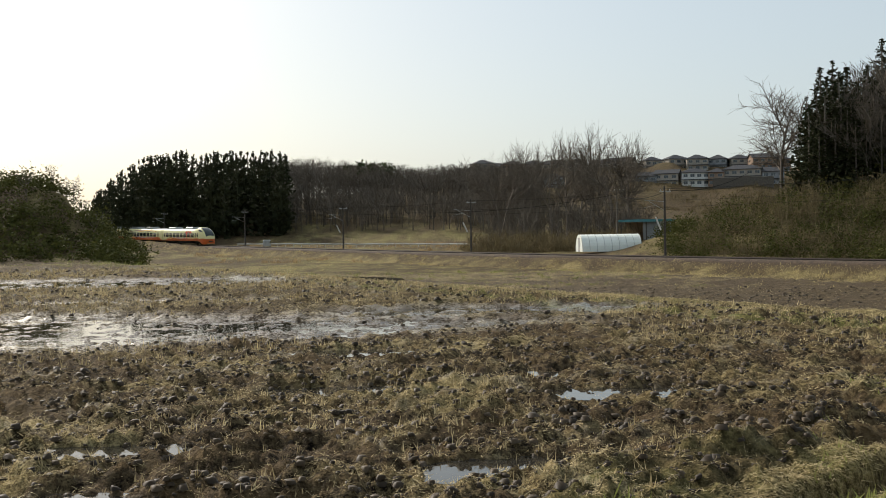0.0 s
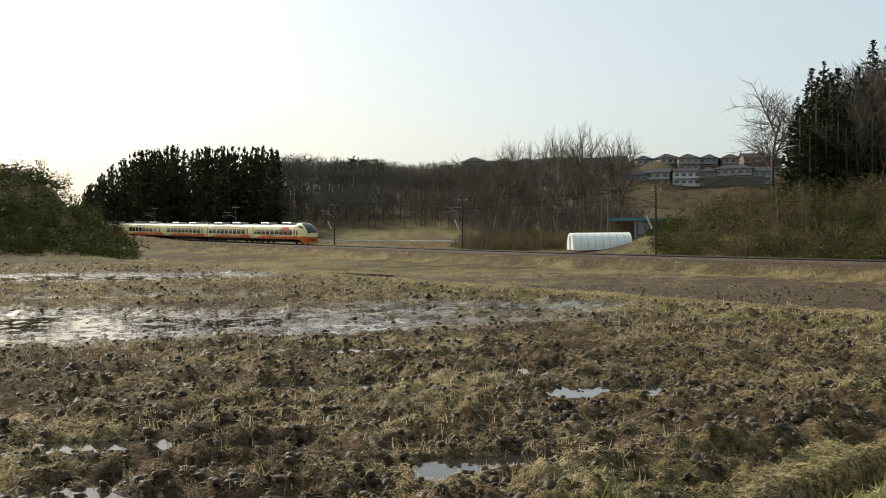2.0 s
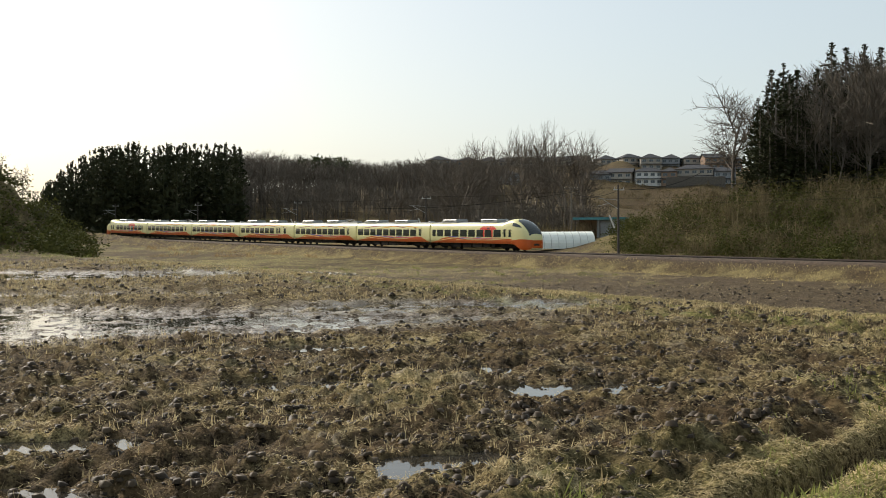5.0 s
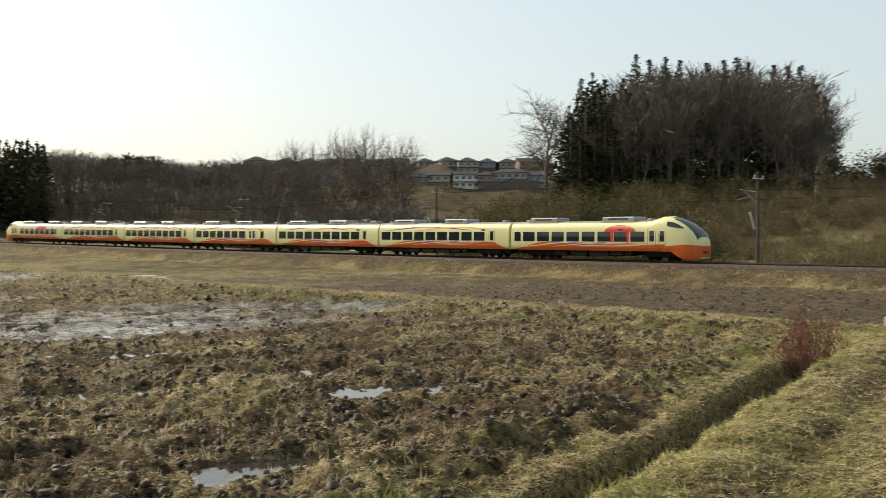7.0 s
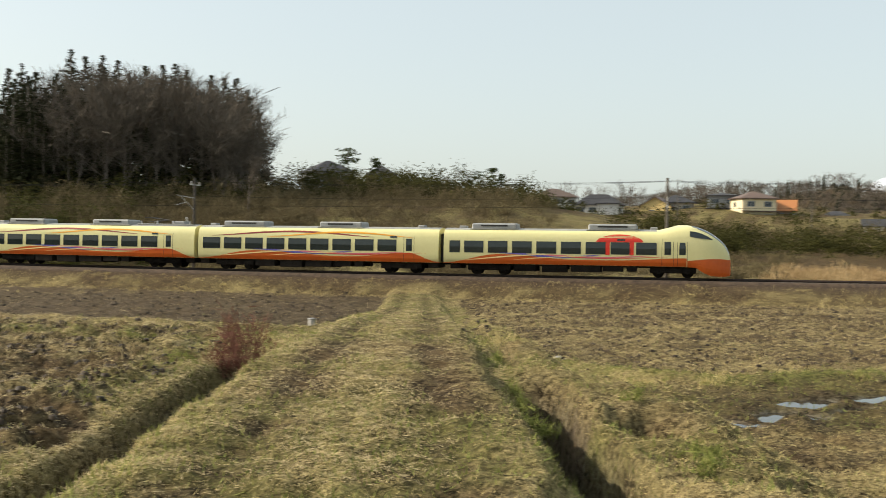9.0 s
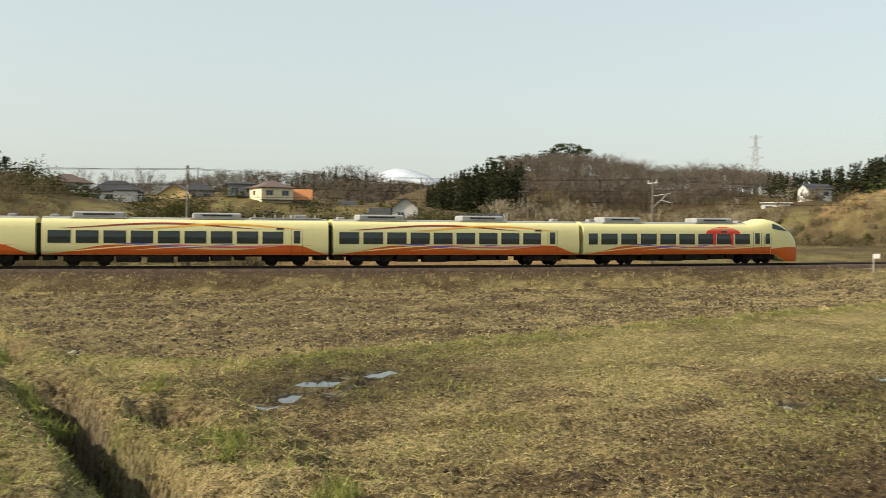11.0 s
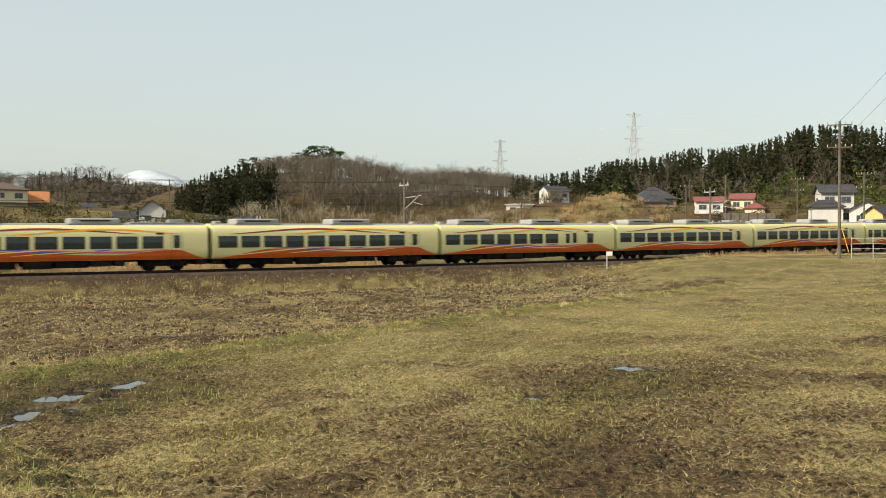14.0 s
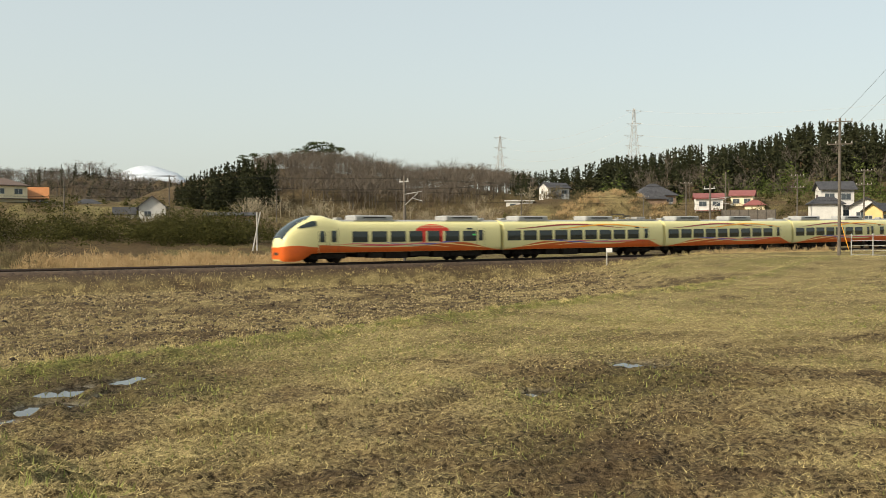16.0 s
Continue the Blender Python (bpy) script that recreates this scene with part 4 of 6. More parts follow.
def conifer(rng, w=0.18, boughs=60, per=8, start=0.05, size=0.055):
    """A cedar, one unit tall: a dense narrow cone of upswept sprays, lumpy and ragged at the edge."""
    q = start + (1 - start) * rng.random(boughs) ** 0.95
    an = rng.uniform(0, 2 * np.pi, boughs)
    u = (q - start) / (1 - start)
    rad = w * (1 - u) ** 0.9 * np.minimum(1, 0.7 + 1.6 * u) * rng.uniform(0.72, 1.12, boughs) + 0.006
    k = np.repeat(np.arange(boughs), per)
    n = len(k)
    f = rng.uniform(0.25, 1.0, n)
    side = rng.normal(0, 0.16, n)
    out = np.stack([np.cos(an[k] + side * 2), np.sin(an[k] + side * 2), np.zeros(n)], -1)
    p = out * (rad[k] * f)[:, None]
    p[:, 2] = q[k] + rad[k] * (0.45 * f ** 2 - 0.35) + rng.normal(0, 0.012, n)
    p[:, 2] = np.clip(p[:, 2], 0.01, 0.985)
    d = unit(out * 0.8 + np.array([0, 0, 0.55]) + rng.normal(0, 0.45, (n, 3)))
    e = unit(np.cross(d, rng.normal(0, 1, (n, 3))))
    taper = (0.3 + 0.7 * (1 - u[k]))[:, None]
    ln = size * taper * rng.uniform(0.7, 1.4, (n, 1))
    v, fc = fan_out(p, d, ln, e, ln * rng.uniform(0.4, 0.7, (n, 1)))
    m = len(v)
    v = np.vstack([v, [[0, 0, 1.0], [0.007, 0, 0.93], [0, 0, 0.86], [-0.007, 0, 0.93]]])
    return [stem(0.013, 0.003, 0.95), (v, np.vstack([fc, [[m, m + 1, m + 2, m + 3]]]))]


def pine(rng, w=0.26, pads=13, per=26):
    """A red pine: a bare stem, and flat uneven pads of needles towards the top."""
    z = 0.42 + 0.54 * np.sort(rng.random(pads)) ** 0.8
    an = rng.uniform(0, 2 * np.pi, pads)
    r = w * (1.05 - z) ** 0.45 * rng.uniform(0.25, 0.9, pads)
    k = np.repeat(np.arange(pads), per)
    n = len(k)
    c = np.stack([r * np.cos(an), r * np.sin(an), z], -1)
    p = c[k] + rng.normal(0, 1, (n, 3)) * np.array([w * 0.26, w * 0.26, 0.022])
    d = unit(rng.normal(0, 1, (n, 3)) + np.array([0, 0, 0.8]))
    e = unit(np.cross(d, rng.normal(0, 1, (n, 3))))
    ln = 0.07 * rng.uniform(0.6, 1.3, (n, 1))
    v, f = fan_out(p, d, ln, e, ln * 0.5)
    v[:, 2] = np.minimum(v[:, 2], 1.0)
    return [stem(0.018, 0.006, 0.93), (v, f)]


def far_tree(rng, n=190, w=0.0055, spread=0.3, limbs=10):
    """A leafless tree for far woods: a stem, limbs that sweep up, and fine twigs along them."""
    z0, an = rng.uniform(0.2, 0.66, limbs), rng.uniform(0, 2 * np.pi, limbs)
    out = np.stack([np.cos(an), np.sin(an), np.zeros(limbs)], -1)
    reach = spread * rng.uniform(0.55, 1.05, limbs) * (1.15 - 0.5 * z0)
    up = (0.97 - z0) * rng.uniform(0.55, 0.95, limbs)

    def at(k, t):
        """Place on limb k at share t, and the limb's way there."""
        p = out[k] * (reach[k] * t ** 0.85)[:, None]
        p[:, 2] = z0[k] + up[k] * t ** 1.25
        g = out[k] * reach[k][:, None]
        g[:, 2] = up[k] * (0.4 + 1.1 * t)
        return p, unit(g)

    k2, t2 = np.repeat(np.arange(limbs), 3), np.tile(np.array([0.17, 0.5, 0.83]), limbs)
    pl, dl = at(k2, t2)
    el = unit(np.cross(dl, rng.normal(0, 1, pl.shape)))
    lv, lf = fan_out(pl, dl, (np.hypot(reach, up)[k2] * 0.42)[:, None], el, np.full((len(pl), 1), 0.009))
    k, t = rng.integers(0, limbs, n), rng.random(n) ** 0.7
    p, d = at(k, t)
    d = unit(d * 0.7 + np.array([0, 0, 0.35]) + rng.normal(0, 0.5, (n, 3)))
    ln = rng.uniform(0.08, 0.19, (n, 1))
    p = p + d * ln * 0.4 + rng.normal(0, 0.02, (n, 3))
    e = unit(np.cross(d, rng.normal(0, 1, (n, 3))))
    v, f = fan_out(p, d, ln, e, np.full((n, 1), w) * rng.uniform(0.6, 1.5, (n, 1)))
    v = np.vstack([lv, v])
    v[:, 2] = np.clip(v[:, 2], 0.02, 1.0)
    return [stem(0.012, 0.004, 0.8, 3), (v, np.vstack([lf, f + len(lv)]))]


def leafy(rng, rx, ry, rz, n, size, lift=0.0, blades=False):
    """A loose mound of small leaves or twigs: uneven, with gaps, in clumps."""
    cl = max(6, n // 45)
    cen = rng.normal(0, 1, (cl, 3))
    cen /= np.linalg.norm(cen, axis=1)[:, None]
    cen *= rng.uniform(0.35, 1.0, (cl, 1)) ** 0.6
    cen[:, 2] = np.abs(cen[:, 2])
    pick = rng.integers(0, cl, n)
    p = cen[pick] + rng.normal(0, 0.17, (n, 3))
    p = p * np.array([rx, ry, rz])
    p[:, 2] = np.abs(p[:, 2]) + lift
    d = rng.normal(0, 1, (n, 3))
    d[:, 2] = np.abs(d[:, 2]) * (2.2 if blades else 0.6)
    d /= np.linalg.norm(d, axis=1)[:, None]
    e = np.cross(d, rng.normal(0, 1, (n, 3)))
    e /= np.linalg.norm(e, axis=1)[:, None] + 1e-9
    sz = size * rng.uniform(0.6, 1.5, (n, 1))
    wd = sz * (0.13 if blades else 0.45)
    ln = sz * (2.4 if blades else 1.0)
    v = np.stack([p - d * ln / 2, p + e * wd / 2, p + d * ln / 2, p - e * wd / 2], 1).reshape(-1, 3)
    return v, np.arange(4 * n).reshape(-1, 4)


RNG = np.random.default_rng(7)
BARE = [bare_tree(RNG, 1.0, s, 3, 3) for s in (0.2, 0.3, 0.45, 0.3)]
DENSE = [far_tree(RNG, 300, 0.0048, 0.46, 14) for _ in range(5)]
THIN = [far_tree(RNG, 150, 0.0058, 0.3, 9) for _ in range(5)]
CEDAR = [conifer(RNG, w, 120, 9, 0.04, 0.042) for w in (0.15, 0.18, 0.21)]
FARCEDAR = [conifer(RNG, w, 48, 6, 0.03, 0.085) for w in (0.14, 0.165, 0.19, 0.21)]
PINE = [pine(RNG, w) for w in (0.22, 0.27, 0.3)]


def mesh_of(name, vf, material):
    ob = link_np(name, vf[0], vf[1], material)
    me = ob.data
    bpy.data.objects.remove(ob)
    return me


MESHES = {}
FAN = [bare_tree(RNG, 1.0, 0.5, 3, 5)]
for kind, src, m1, m2 in (("bare", BARE, M_BARK, M_TWIG), ("fan", FAN, M_BARK, M_TWIG), ("thin", THIN, M_BARK, M_TWIG), ("cedar", CEDAR, M_BARK, M_CEDAR), ("pine", PINE, M_BARK, M_PINE)):
    MESHES[kind] = [(mesh_of("trunk", a, m1), mesh_of("crown", b, m2)) for a, b in src]


def tree(kind, x, y, h, label, group, name="tree", width=1.0, z=None):
    k = RNG.integers(0, len(MESHES[kind]))
    zz = (gz(x, y) if z is None else z) - 0.15
    e = empty(name, Matrix.Translation((x, y, zz)) @ pose(0, 0, 0, 0, 0, float(RNG.uniform(0, 360))) @ Matrix.Diagonal((h * width, h * width, h, 1)), label, "tree", group)
    for nm, me in zip(("trunk", "crown"), MESHES[kind][k]):
        o = new(nm, me)
        o.parent = e
    return e


def wood(name, src, pts, label, material, group=""):
    """A far wood in one mesh: trees at (x, y, base z, height, width factor)."""
    vs, fs, n = [], [], 0
    for x, y, z, h, w in pts:
        for v, f in src[RNG.integers(0, len(src))]:
            an = RNG.uniform(0, 6.28)
            c, s = math.cos(an), math.sin(an)
            q = np.stack([(v[:, 0] * c - v[:, 1] * s) * h * w + x, (v[:, 0] * s + v[:, 1] * c) * h * w + y, v[:, 2] * h + z], -1)
            vs.append(q)
            fs.append(f + n)
            n += len(q)
    return tagged(link_np(name, np.vstack(vs), np.vstack(fs), material), label, "wood", group, "stuff")


def scatter(az0, az1, d0, d1, n, hfun, wf=1.0, sink=0.3):
    """Places over a stretch of bearings and distances; hfun gives the height of the tops from bearing and share of depth."""
    az, k = RNG.uniform(az0, az1, n), RNG.uniform(0, 1, n)
    d = d0 + (d1 - d0) * k
    x, y = d * np.sin(np.radians(az)), d * np.cos(np.radians(az))
    z = ground(x, y)[0]
    return [(x[i], y[i], z[i] - sink, max(1.0, hfun(az[i], d[i], z[i])), wf * RNG.uniform(0.8, 1.25)) for i in range(n)]


def crest(azs, els, jitter=0.12, most=99.0):
    """Tree heights so that the tops keep under a skyline given as bearings and elevations."""
    def f(az, d, z):
        el = float(np.interp(az, azs, els))
        return min(EYE_Z + d * math.tan(radians(el)) - z, most * RNG.uniform(0.8, 1.1)) * (1 - abs(RNG.normal(0, jitter)))
    return f


def shrubs(name, pts, material, label, n=260, size=0.32, blades=False, kind="shrub"):
    vs, fs, k = [], [], 0
    for x, y, z, rx, rz in pts:
        v, f = leafy(RNG, rx, rx, rz, n, size, blades=blades)
        vs.append(v + np.array([x, y, z]))
        fs.append(f + k)
        k += len(v)
    return tagged(link_np(name, np.vstack(vs), np.vstack(fs), material), label, kind, kind="stuff")


def thicket(az0, az1, d0, d1, n, rx, rz):
    az, d = RNG.uniform(az0, az1, n), RNG.uniform(d0, d1, n)
    x, y = d * np.sin(np.radians(az)), d * np.cos(np.radians(az))
    z = ground(x, y)[0]
    side, _ = near_track(x, y)
    return [(x[i], y[i], z[i] - 0.2, rx * RNG.uniform(0.7, 1.4), rz * RNG.uniform(0.6, 1.4)) for i in range(n) if abs(side[i]) > 7]


# cedar forest beyond the line
wood("cedar_forest", FARCEDAR, scatter(-19.2, -8.7, 258, 325, 250, crest([-19.2, -18.3, -17, -15.5, -14.5, -11.5, -9.4, -8.7], [2.6, 3.4, 4.6, 4.9, 5.2, 5.1, 5.15, 4.9], 0.17), 1.05), "dense dark cedar plantation beyond the railway", M_CEDAR)
# mixed leafless wood
wood("leafless_wood", THIN, scatter(-9.5, 5.5, 290, 390, 360, crest([-9, -7, -5.5, -3.5, -2, 0, 2, 3.5], [4.7, 4.8, 4.5, 4.4, 4.1, 4.2, 4.3, 4.1], 0.12, 18), 1.2), "leafless brown wood along the valley side", M_TWIG)
for az, el in ((-4.6, 4.5), (-3.9, 4.4), (-3.3, 4.4), (-2.9, 4.2), (-5.2, 4.3)):
    x, y = pol(az, 330)
    tree("pine", x, y, EYE_Z + 330 * math.tan(radians(el)) - gz(x, y), "tall dark pine standing out of a leafless wood", "pines in the valley wood", "pine_tree")
wood("undergrowth_wood", THIN, scatter(-9, 4, 262, 300, 180, lambda a, d, z: RNG.uniform(5, 12), 1.3), "leafless scrub at the foot of the wood", M_TWIG)
# the grove behind the line
for i in range(30):
    az = RNG.uniform(3.0, 11.2)
    d = RNG.uniform(172, 215)
    el = float(np.interp(az, [3, 4, 6, 7, 8.4, 9.5, 10.6, 11.2], [4.6, 5.5, 6.2, 6.1, 6.5, 6.3, 5.9, 5.4])) * (1 - abs(RNG.normal(0, 0.07)))
    x, y = pol(az, d)
    tree("bare", x, y, EYE_Z + d * math.tan(radians(el)) - gz(x, y), "tall leafless tree in a grove beyond the railway", "trees of the leafless grove", width=0.75)
shrubs("grove_thicket", thicket(2.0, 12, 150, 195, 130, 3.2, 2.6), M_DRYSH, "brown tangled brush under the grove", 240, 0.5, True)
wood("grove_saplings", THIN, scatter(2.5, 11.6, 160, 212, 110, lambda a, d, z: RNG.uniform(4, 10), 1.2), "dense leafless saplings under the grove", M_TWIG)
# wooded knoll
wood("knoll_wood", DENSE, scatter(20.3, 33.7, 138, 182, 210, crest([20.5, 21.8, 22.6, 24, 27, 30, 32, 33.3, 34.4], [5.4, 6.2, 8.6, 9.3, 9.35, 9.2, 8.3, 6.4, 4.6], 0.17, 24), 0.9), "dense leafless trees covering a knoll", M_TWIG)
for az, el, d in ((19.9, 7.2, 146), (20.6, 8.7, 148), (21.2, 9.0, 150), (21.9, 8.6, 152), (22.4, 7.8, 146), (23.6, 9.9, 160), (24.3, 9.6, 160), (25.2, 9.7, 162), (26, 9.5, 168), (27.4, 9.3, 168), (28.3, 9.4, 168), (29.0, 9.5, 168), (29.6, 9.2, 170), (30.9, 9.0, 170), (31.6, 8.9, 168), (32.3, 8.9, 168), (32.9, 8.3, 166), (33.5, 7.2, 164), (20.2, 6.0, 143), (21.6, 7.0, 142), (32.6, 7.0, 160), (20.9, 8.2, 145), (21.5, 8.4, 144), (20.4, 7.6, 144), (22.1, 7.2, 143), (23.0, 6.4, 141), (25.4, 5.6, 140), (27.5, 6.0, 141), (24.2, 7.4, 144), (20.0, 6.6, 141), (20.8, 7.4, 141), (21.3, 6.2, 140), (21.9, 6.6, 140), (22.6, 7.0, 142), (23.3, 7.8, 146), (22.9, 8.6, 152), (20.5, 5.4, 139), (22.3, 5.6, 139), (23.7, 6.0, 141), (26.4, 7.2, 146), (28.6, 7.4, 148), (30.6, 7.6, 150)):
    x, y = pol(az, d)
    tree("cedar", x, y, EYE_Z + d * math.tan(radians(el)) - gz(x, y), "dark evergreen standing among leafless trees on a knoll", "evergreens of the knoll", "evergreen_tree", 1.7)
x, y = pol(18.6, 150)
tree("fan", x, y, EYE_Z + 150 * math.tan(radians(8.7)) - gz(x, y), "pale leafless tree with a wide fan-shaped crown", "single leafless trees", width=1.2)
for az, el, d, w in ((34.6, 5.2, 135, 0.9), (33.0, 5.0, 122, 1.1)):
    x, y = pol(az, d)
    tree("bare", x, y, EYE_Z + d * math.tan(radians(el)) - gz(x, y), "pale leafless tree with a wide crown on the knoll's edge", "single leafless trees", width=w)
for i in range(12):
    az, d = RNG.uniform(22.5, 34), RNG.uniform(136, 144)
    x, y = pol(az, d)
    tree("bare", x, y, float(RNG.uniform(8, 15)), "leafless tree at the knoll's foot", "leafless trees on the knoll", width=0.8)
shrubs("knoll_undergrowth", thicket(20, 34, 132, 141, 46, 2.6, 3.6), M_HEDGE, "dark evergreen undergrowth at the knoll's foot", 190, 0.38)
# brush on the slope
shrubs("olive_thicket", thicket(12.4, 27, 100, 142, 250, 2.6, 2.2), M_SHRUB, "olive-green shrubs covering the slope beyond the railway", 330, 0.25)
shrubs("twig_thicket", thicket(14, 36, 105, 146, 190, 2.6, 3.0), M_DRYSH, "grey-brown leafless brush on the slope", 220, 0.42, True)
shrubs("brown_thicket", thicket(25, 50, 92, 150, 330, 2.4, 1.9), M_DRYSH, "brown dry brush on the slope beyond the railway", 170, 0.36, True)
shrubs("dark_thicket", thicket(35, 49, 138, 162, 90, 3.4, 3.0), M_HEDGE, "dark evergreen bushes along the ridge", 330, 0.36)
for az, el in ((38.5, 5.3), (40.1, 4.8), (45.9, 4.1), (46.7, 4.3), (47.2, 4.0)):
    x, y = pol(az, 158)
    tree("pine", x, y, EYE_Z + 158 * math.tan(radians(el)) - gz(x, y), "small dark pine on the ridge", "pines on the ridge", "pine_tree", 1.1)
# left mound
shrubs("mound_thicket", thicket(-30, -16.9, 114, 160, 300, 2.3, 2.0), M_SHRUB, "olive evergreen shrubs covering a mound by the field", 190, 0.36)
wood("mound_twigs", THIN, scatter(-27, -18.5, 128, 160, 9, lambda a, d, z: RNG.uniform(2.8, 4.8), 1.2), "thin leafless saplings on the mound", M_TWIG)
# hedge and reeds right of the crossing
shrubs("long_hedge", thicket(54, 74.5, 117, 130, 160, 2.4, 2.9), M_HEDGE, "long clipped evergreen hedge beyond the railway", 340, 0.26)
shrubs("hedge_brush", thicket(56, 86, 128, 160, 120, 2.4, 1.8), M_DRYSH, "dry brush behind the hedge", 200, 0.36, True)
shrubs("reed_bed", [(p[0], p[1], p[2], p[3], p[4]) for p in thicket(62, 82, 86, 106, 260, 1.3, 0.8)], M_REED, "tawny dry reeds beyond the railway", 130, 0.30, True, "reeds")
# wooded hills beyond
wood("hill_wood", THIN, scatter(74.2, 89.8, 350, 485, 580, crest([73, 75, 77.7, 79, 81, 84, 87, 89.5], [4.1, 4.7, 4.9, 5.1, 4.9, 4.6, 4.1, 3.5], 0.15, 12), 1.6), "leafless grey-brown wood covering a rounded hill", M_TWIG)
wood("hill_cedars", FARCEDAR, scatter(69.8, 75.2, 330, 410, 105, crest([69.8, 71, 72.4, 73.2, 75.2], [2.9, 3.6, 4.1, 4.3, 4.3], 0.1, 20), 1.2), "stand of dark cedars at the foot of the hill", M_CEDAR)
for az, el in ((76.4, 4.9), (76.9, 5.1), (77.3, 5.3), (77.8, 5.3), (78.3, 5.2), (78.7, 5.0), (73.4, 4.5), (74.0, 4.6), (74.8, 4.6), (75.4, 4.7)):
    x, y = pol(az, 470)
    tree("pine", x, y, min(20, EYE_Z + 470 * math.tan(radians(el)) - gz(x, y)), "dark pine on the crest of the hill", "pines on the crest", "pine_tree", 1.1)
wood("evergreen_hill", FARCEDAR, scatter(88.5, 113, 300, 420, 480, crest([88.5, 90, 92, 94, 96, 98.3, 100, 102, 104.5, 107, 110, 116], [3.7, 3.7, 3.9, 4.5, 4.6, 5.1, 5.0, 5.3, 6.2, 6.0, 5.6, 5.5], 0.12, 22), 1.35), "dark evergreen forest on the hill behind the houses", M_CEDAR)
wood("evergreen_edge", THIN, scatter(95, 114, 290, 330, 40, lambda a, d, z: RNG.uniform(7, 13), 1.3), "leafless trees at the forest's edge", M_TWIG)
shrubs("bamboo_grove", thicket(94, 112, 275, 305, 46, 4.5, 8), M_BAMBOO, "pale green bamboo at the forest's edge", 300, 0.7)
wood("far_wood", THIN, scatter(50, 71.5, 620, 1030, 620, crest([50, 56, 58, 61, 63, 65, 65.7, 66.5, 67.5, 69, 71], [2.6, 2.9, 3.4, 3.7, 3.8, 4.0, 4.05, 3.75, 3.3, 3.05, 2.9], 0.07, 17), 2.5), "far leafless woods on low hills", M_TWIG)
wood("far_cedars", FARCEDAR, scatter(58, 70, 620, 960, 120, crest([50, 58, 61, 63, 65, 65.7, 66.5, 67.5, 69, 71], [2.6, 3.2, 3.5, 3.6, 4.0, 4.1, 3.7, 3.3, 3.1, 2.8], 0.1, 18), 1.3), "far dark conifers on low hills", M_CEDAR)
wood("roadside_wood", THIN, scatter(47, 60, 290, 380, 60, lambda a, d, z: RNG.uniform(6, 12), 1.2), "leafless trees behind the houses", M_TWIG)

wood("pale_scrub", THIN, scatter(72.5, 90, 205, 310, 60, lambda a, d, z: RNG.uniform(3.5, 7.5), 1.5), "pale leafless shrubs at the foot of the hill", M_PALE)
shrubs("hill_foot_brush", thicket(74, 91, 290, 365, 150, 4.5, 3.2), M_DRYSH, "dense brown brush at the foot of the hill", 70, 0.9, True)
# scrub that clothes the far hills, the yellow mound and the house plots
shrubs("far_scrub", thicket(50, 74, 560, 1010, 500, 8, 4), M_TWIG, "grey-brown scrub covering far hills", 34, 2.6, True)
shrubs("far_evergreens", thicket(57, 70, 600, 1000, 90, 6, 5), M_CEDAR, "dark evergreen clumps on far hills", 40, 2.6)
shrubs("mound_scrub", thicket(91.2, 97.2, 232, 256, 80, 1.6, 0.8), M_REED, "tawny dry grass over the yellow mound", 90, 0.5, True)
shrubs("plot_scrub", thicket(84, 110, 185, 285, 300, 2.6, 1.5), M_DRYSH, "dry brush between the houses", 80, 0.6, True)
shrubs("plot_bushes", thicket(86, 110, 190, 270, 70, 1.7, 1.7), M_HEDGE, "dark clipped bushes round the houses", 150, 0.4)
shrubs("estate_bushes", thicket(2, 19, 340, 440, 120, 3.5, 1.6), M_DRYSH, "dry bushes below the ridge estate", 80, 0.8, True)
shrubs("hedge_plot_bushes", thicket(48, 70, 150, 240, 110, 2.6, 2.0), M_HEDGE, "dark bushes before the houses", 120, 0.5)
shrubs("verge_weeds", thicket(-14, 12, 150, 235, 130, 2.2, 0.6), M_REED, "tawny weeds beside the railway", 90, 0.4, True)
shrubs("verge_brush", thicket(43, 63, 88, 116, 150, 1.7, 0.9), M_DRYSH, "dry brush on the verge beyond the railway", 110, 0.4, True)

# ------------------------------------------------------------------ buildings
def plaster(name, a, b):
    return mat(name, a, b, 0.8, 0.85, 0.1, vary=0.08)


W_WHITE = plaster("white_plaster", (0.50, 0.49, 0.46), (0.62, 0.61, 0.58))
W_CREAM = plaster("cream_plaster", (0.66, 0.56, 0.36), (0.74, 0.65, 0.45))
W_YELLOW = plaster("yellow_plaster", (0.52, 0.38, 0.16), (0.60, 0.46, 0.21))
W_GREY = plaster("grey_siding", (0.19, 0.20, 0.21), (0.28, 0.29, 0.30))
W_BROWN = plaster("brown_siding", (0.20, 0.13, 0.09), (0.28, 0.19, 0.13))
W_BEIGE = plaster("beige_siding", (0.30, 0.26, 0.21), (0.38, 0.34, 0.29))
R_DARK = mat("dark_roof_tiles", (0.035, 0.036, 0.04), (0.075, 0.075, 0.08), 1.5, 0.7, 0.3, vary=0.1, spec=0.12)
R_BROWN = mat("brown_roof_tiles", (0.10, 0.065, 0.05), (0.16, 0.11, 0.085), 1.5, 0.6, 0.3)
R_RED = mat("maroon_metal_roof", (0.17, 0.05, 0.045), (0.24, 0.08, 0.07), 1.5, 0.5, 0.1)
R_ORANGE = mat("orange_roof", (0.36, 0.14, 0.05), (0.45, 0.19, 0.07), 1.5, 0.6, 0.1)
R_TEAL = mat("teal_metal_roof", (0.03, 0.13, 0.15), (0.05, 0.19, 0.21), 1.0, 0.45, 0.1)
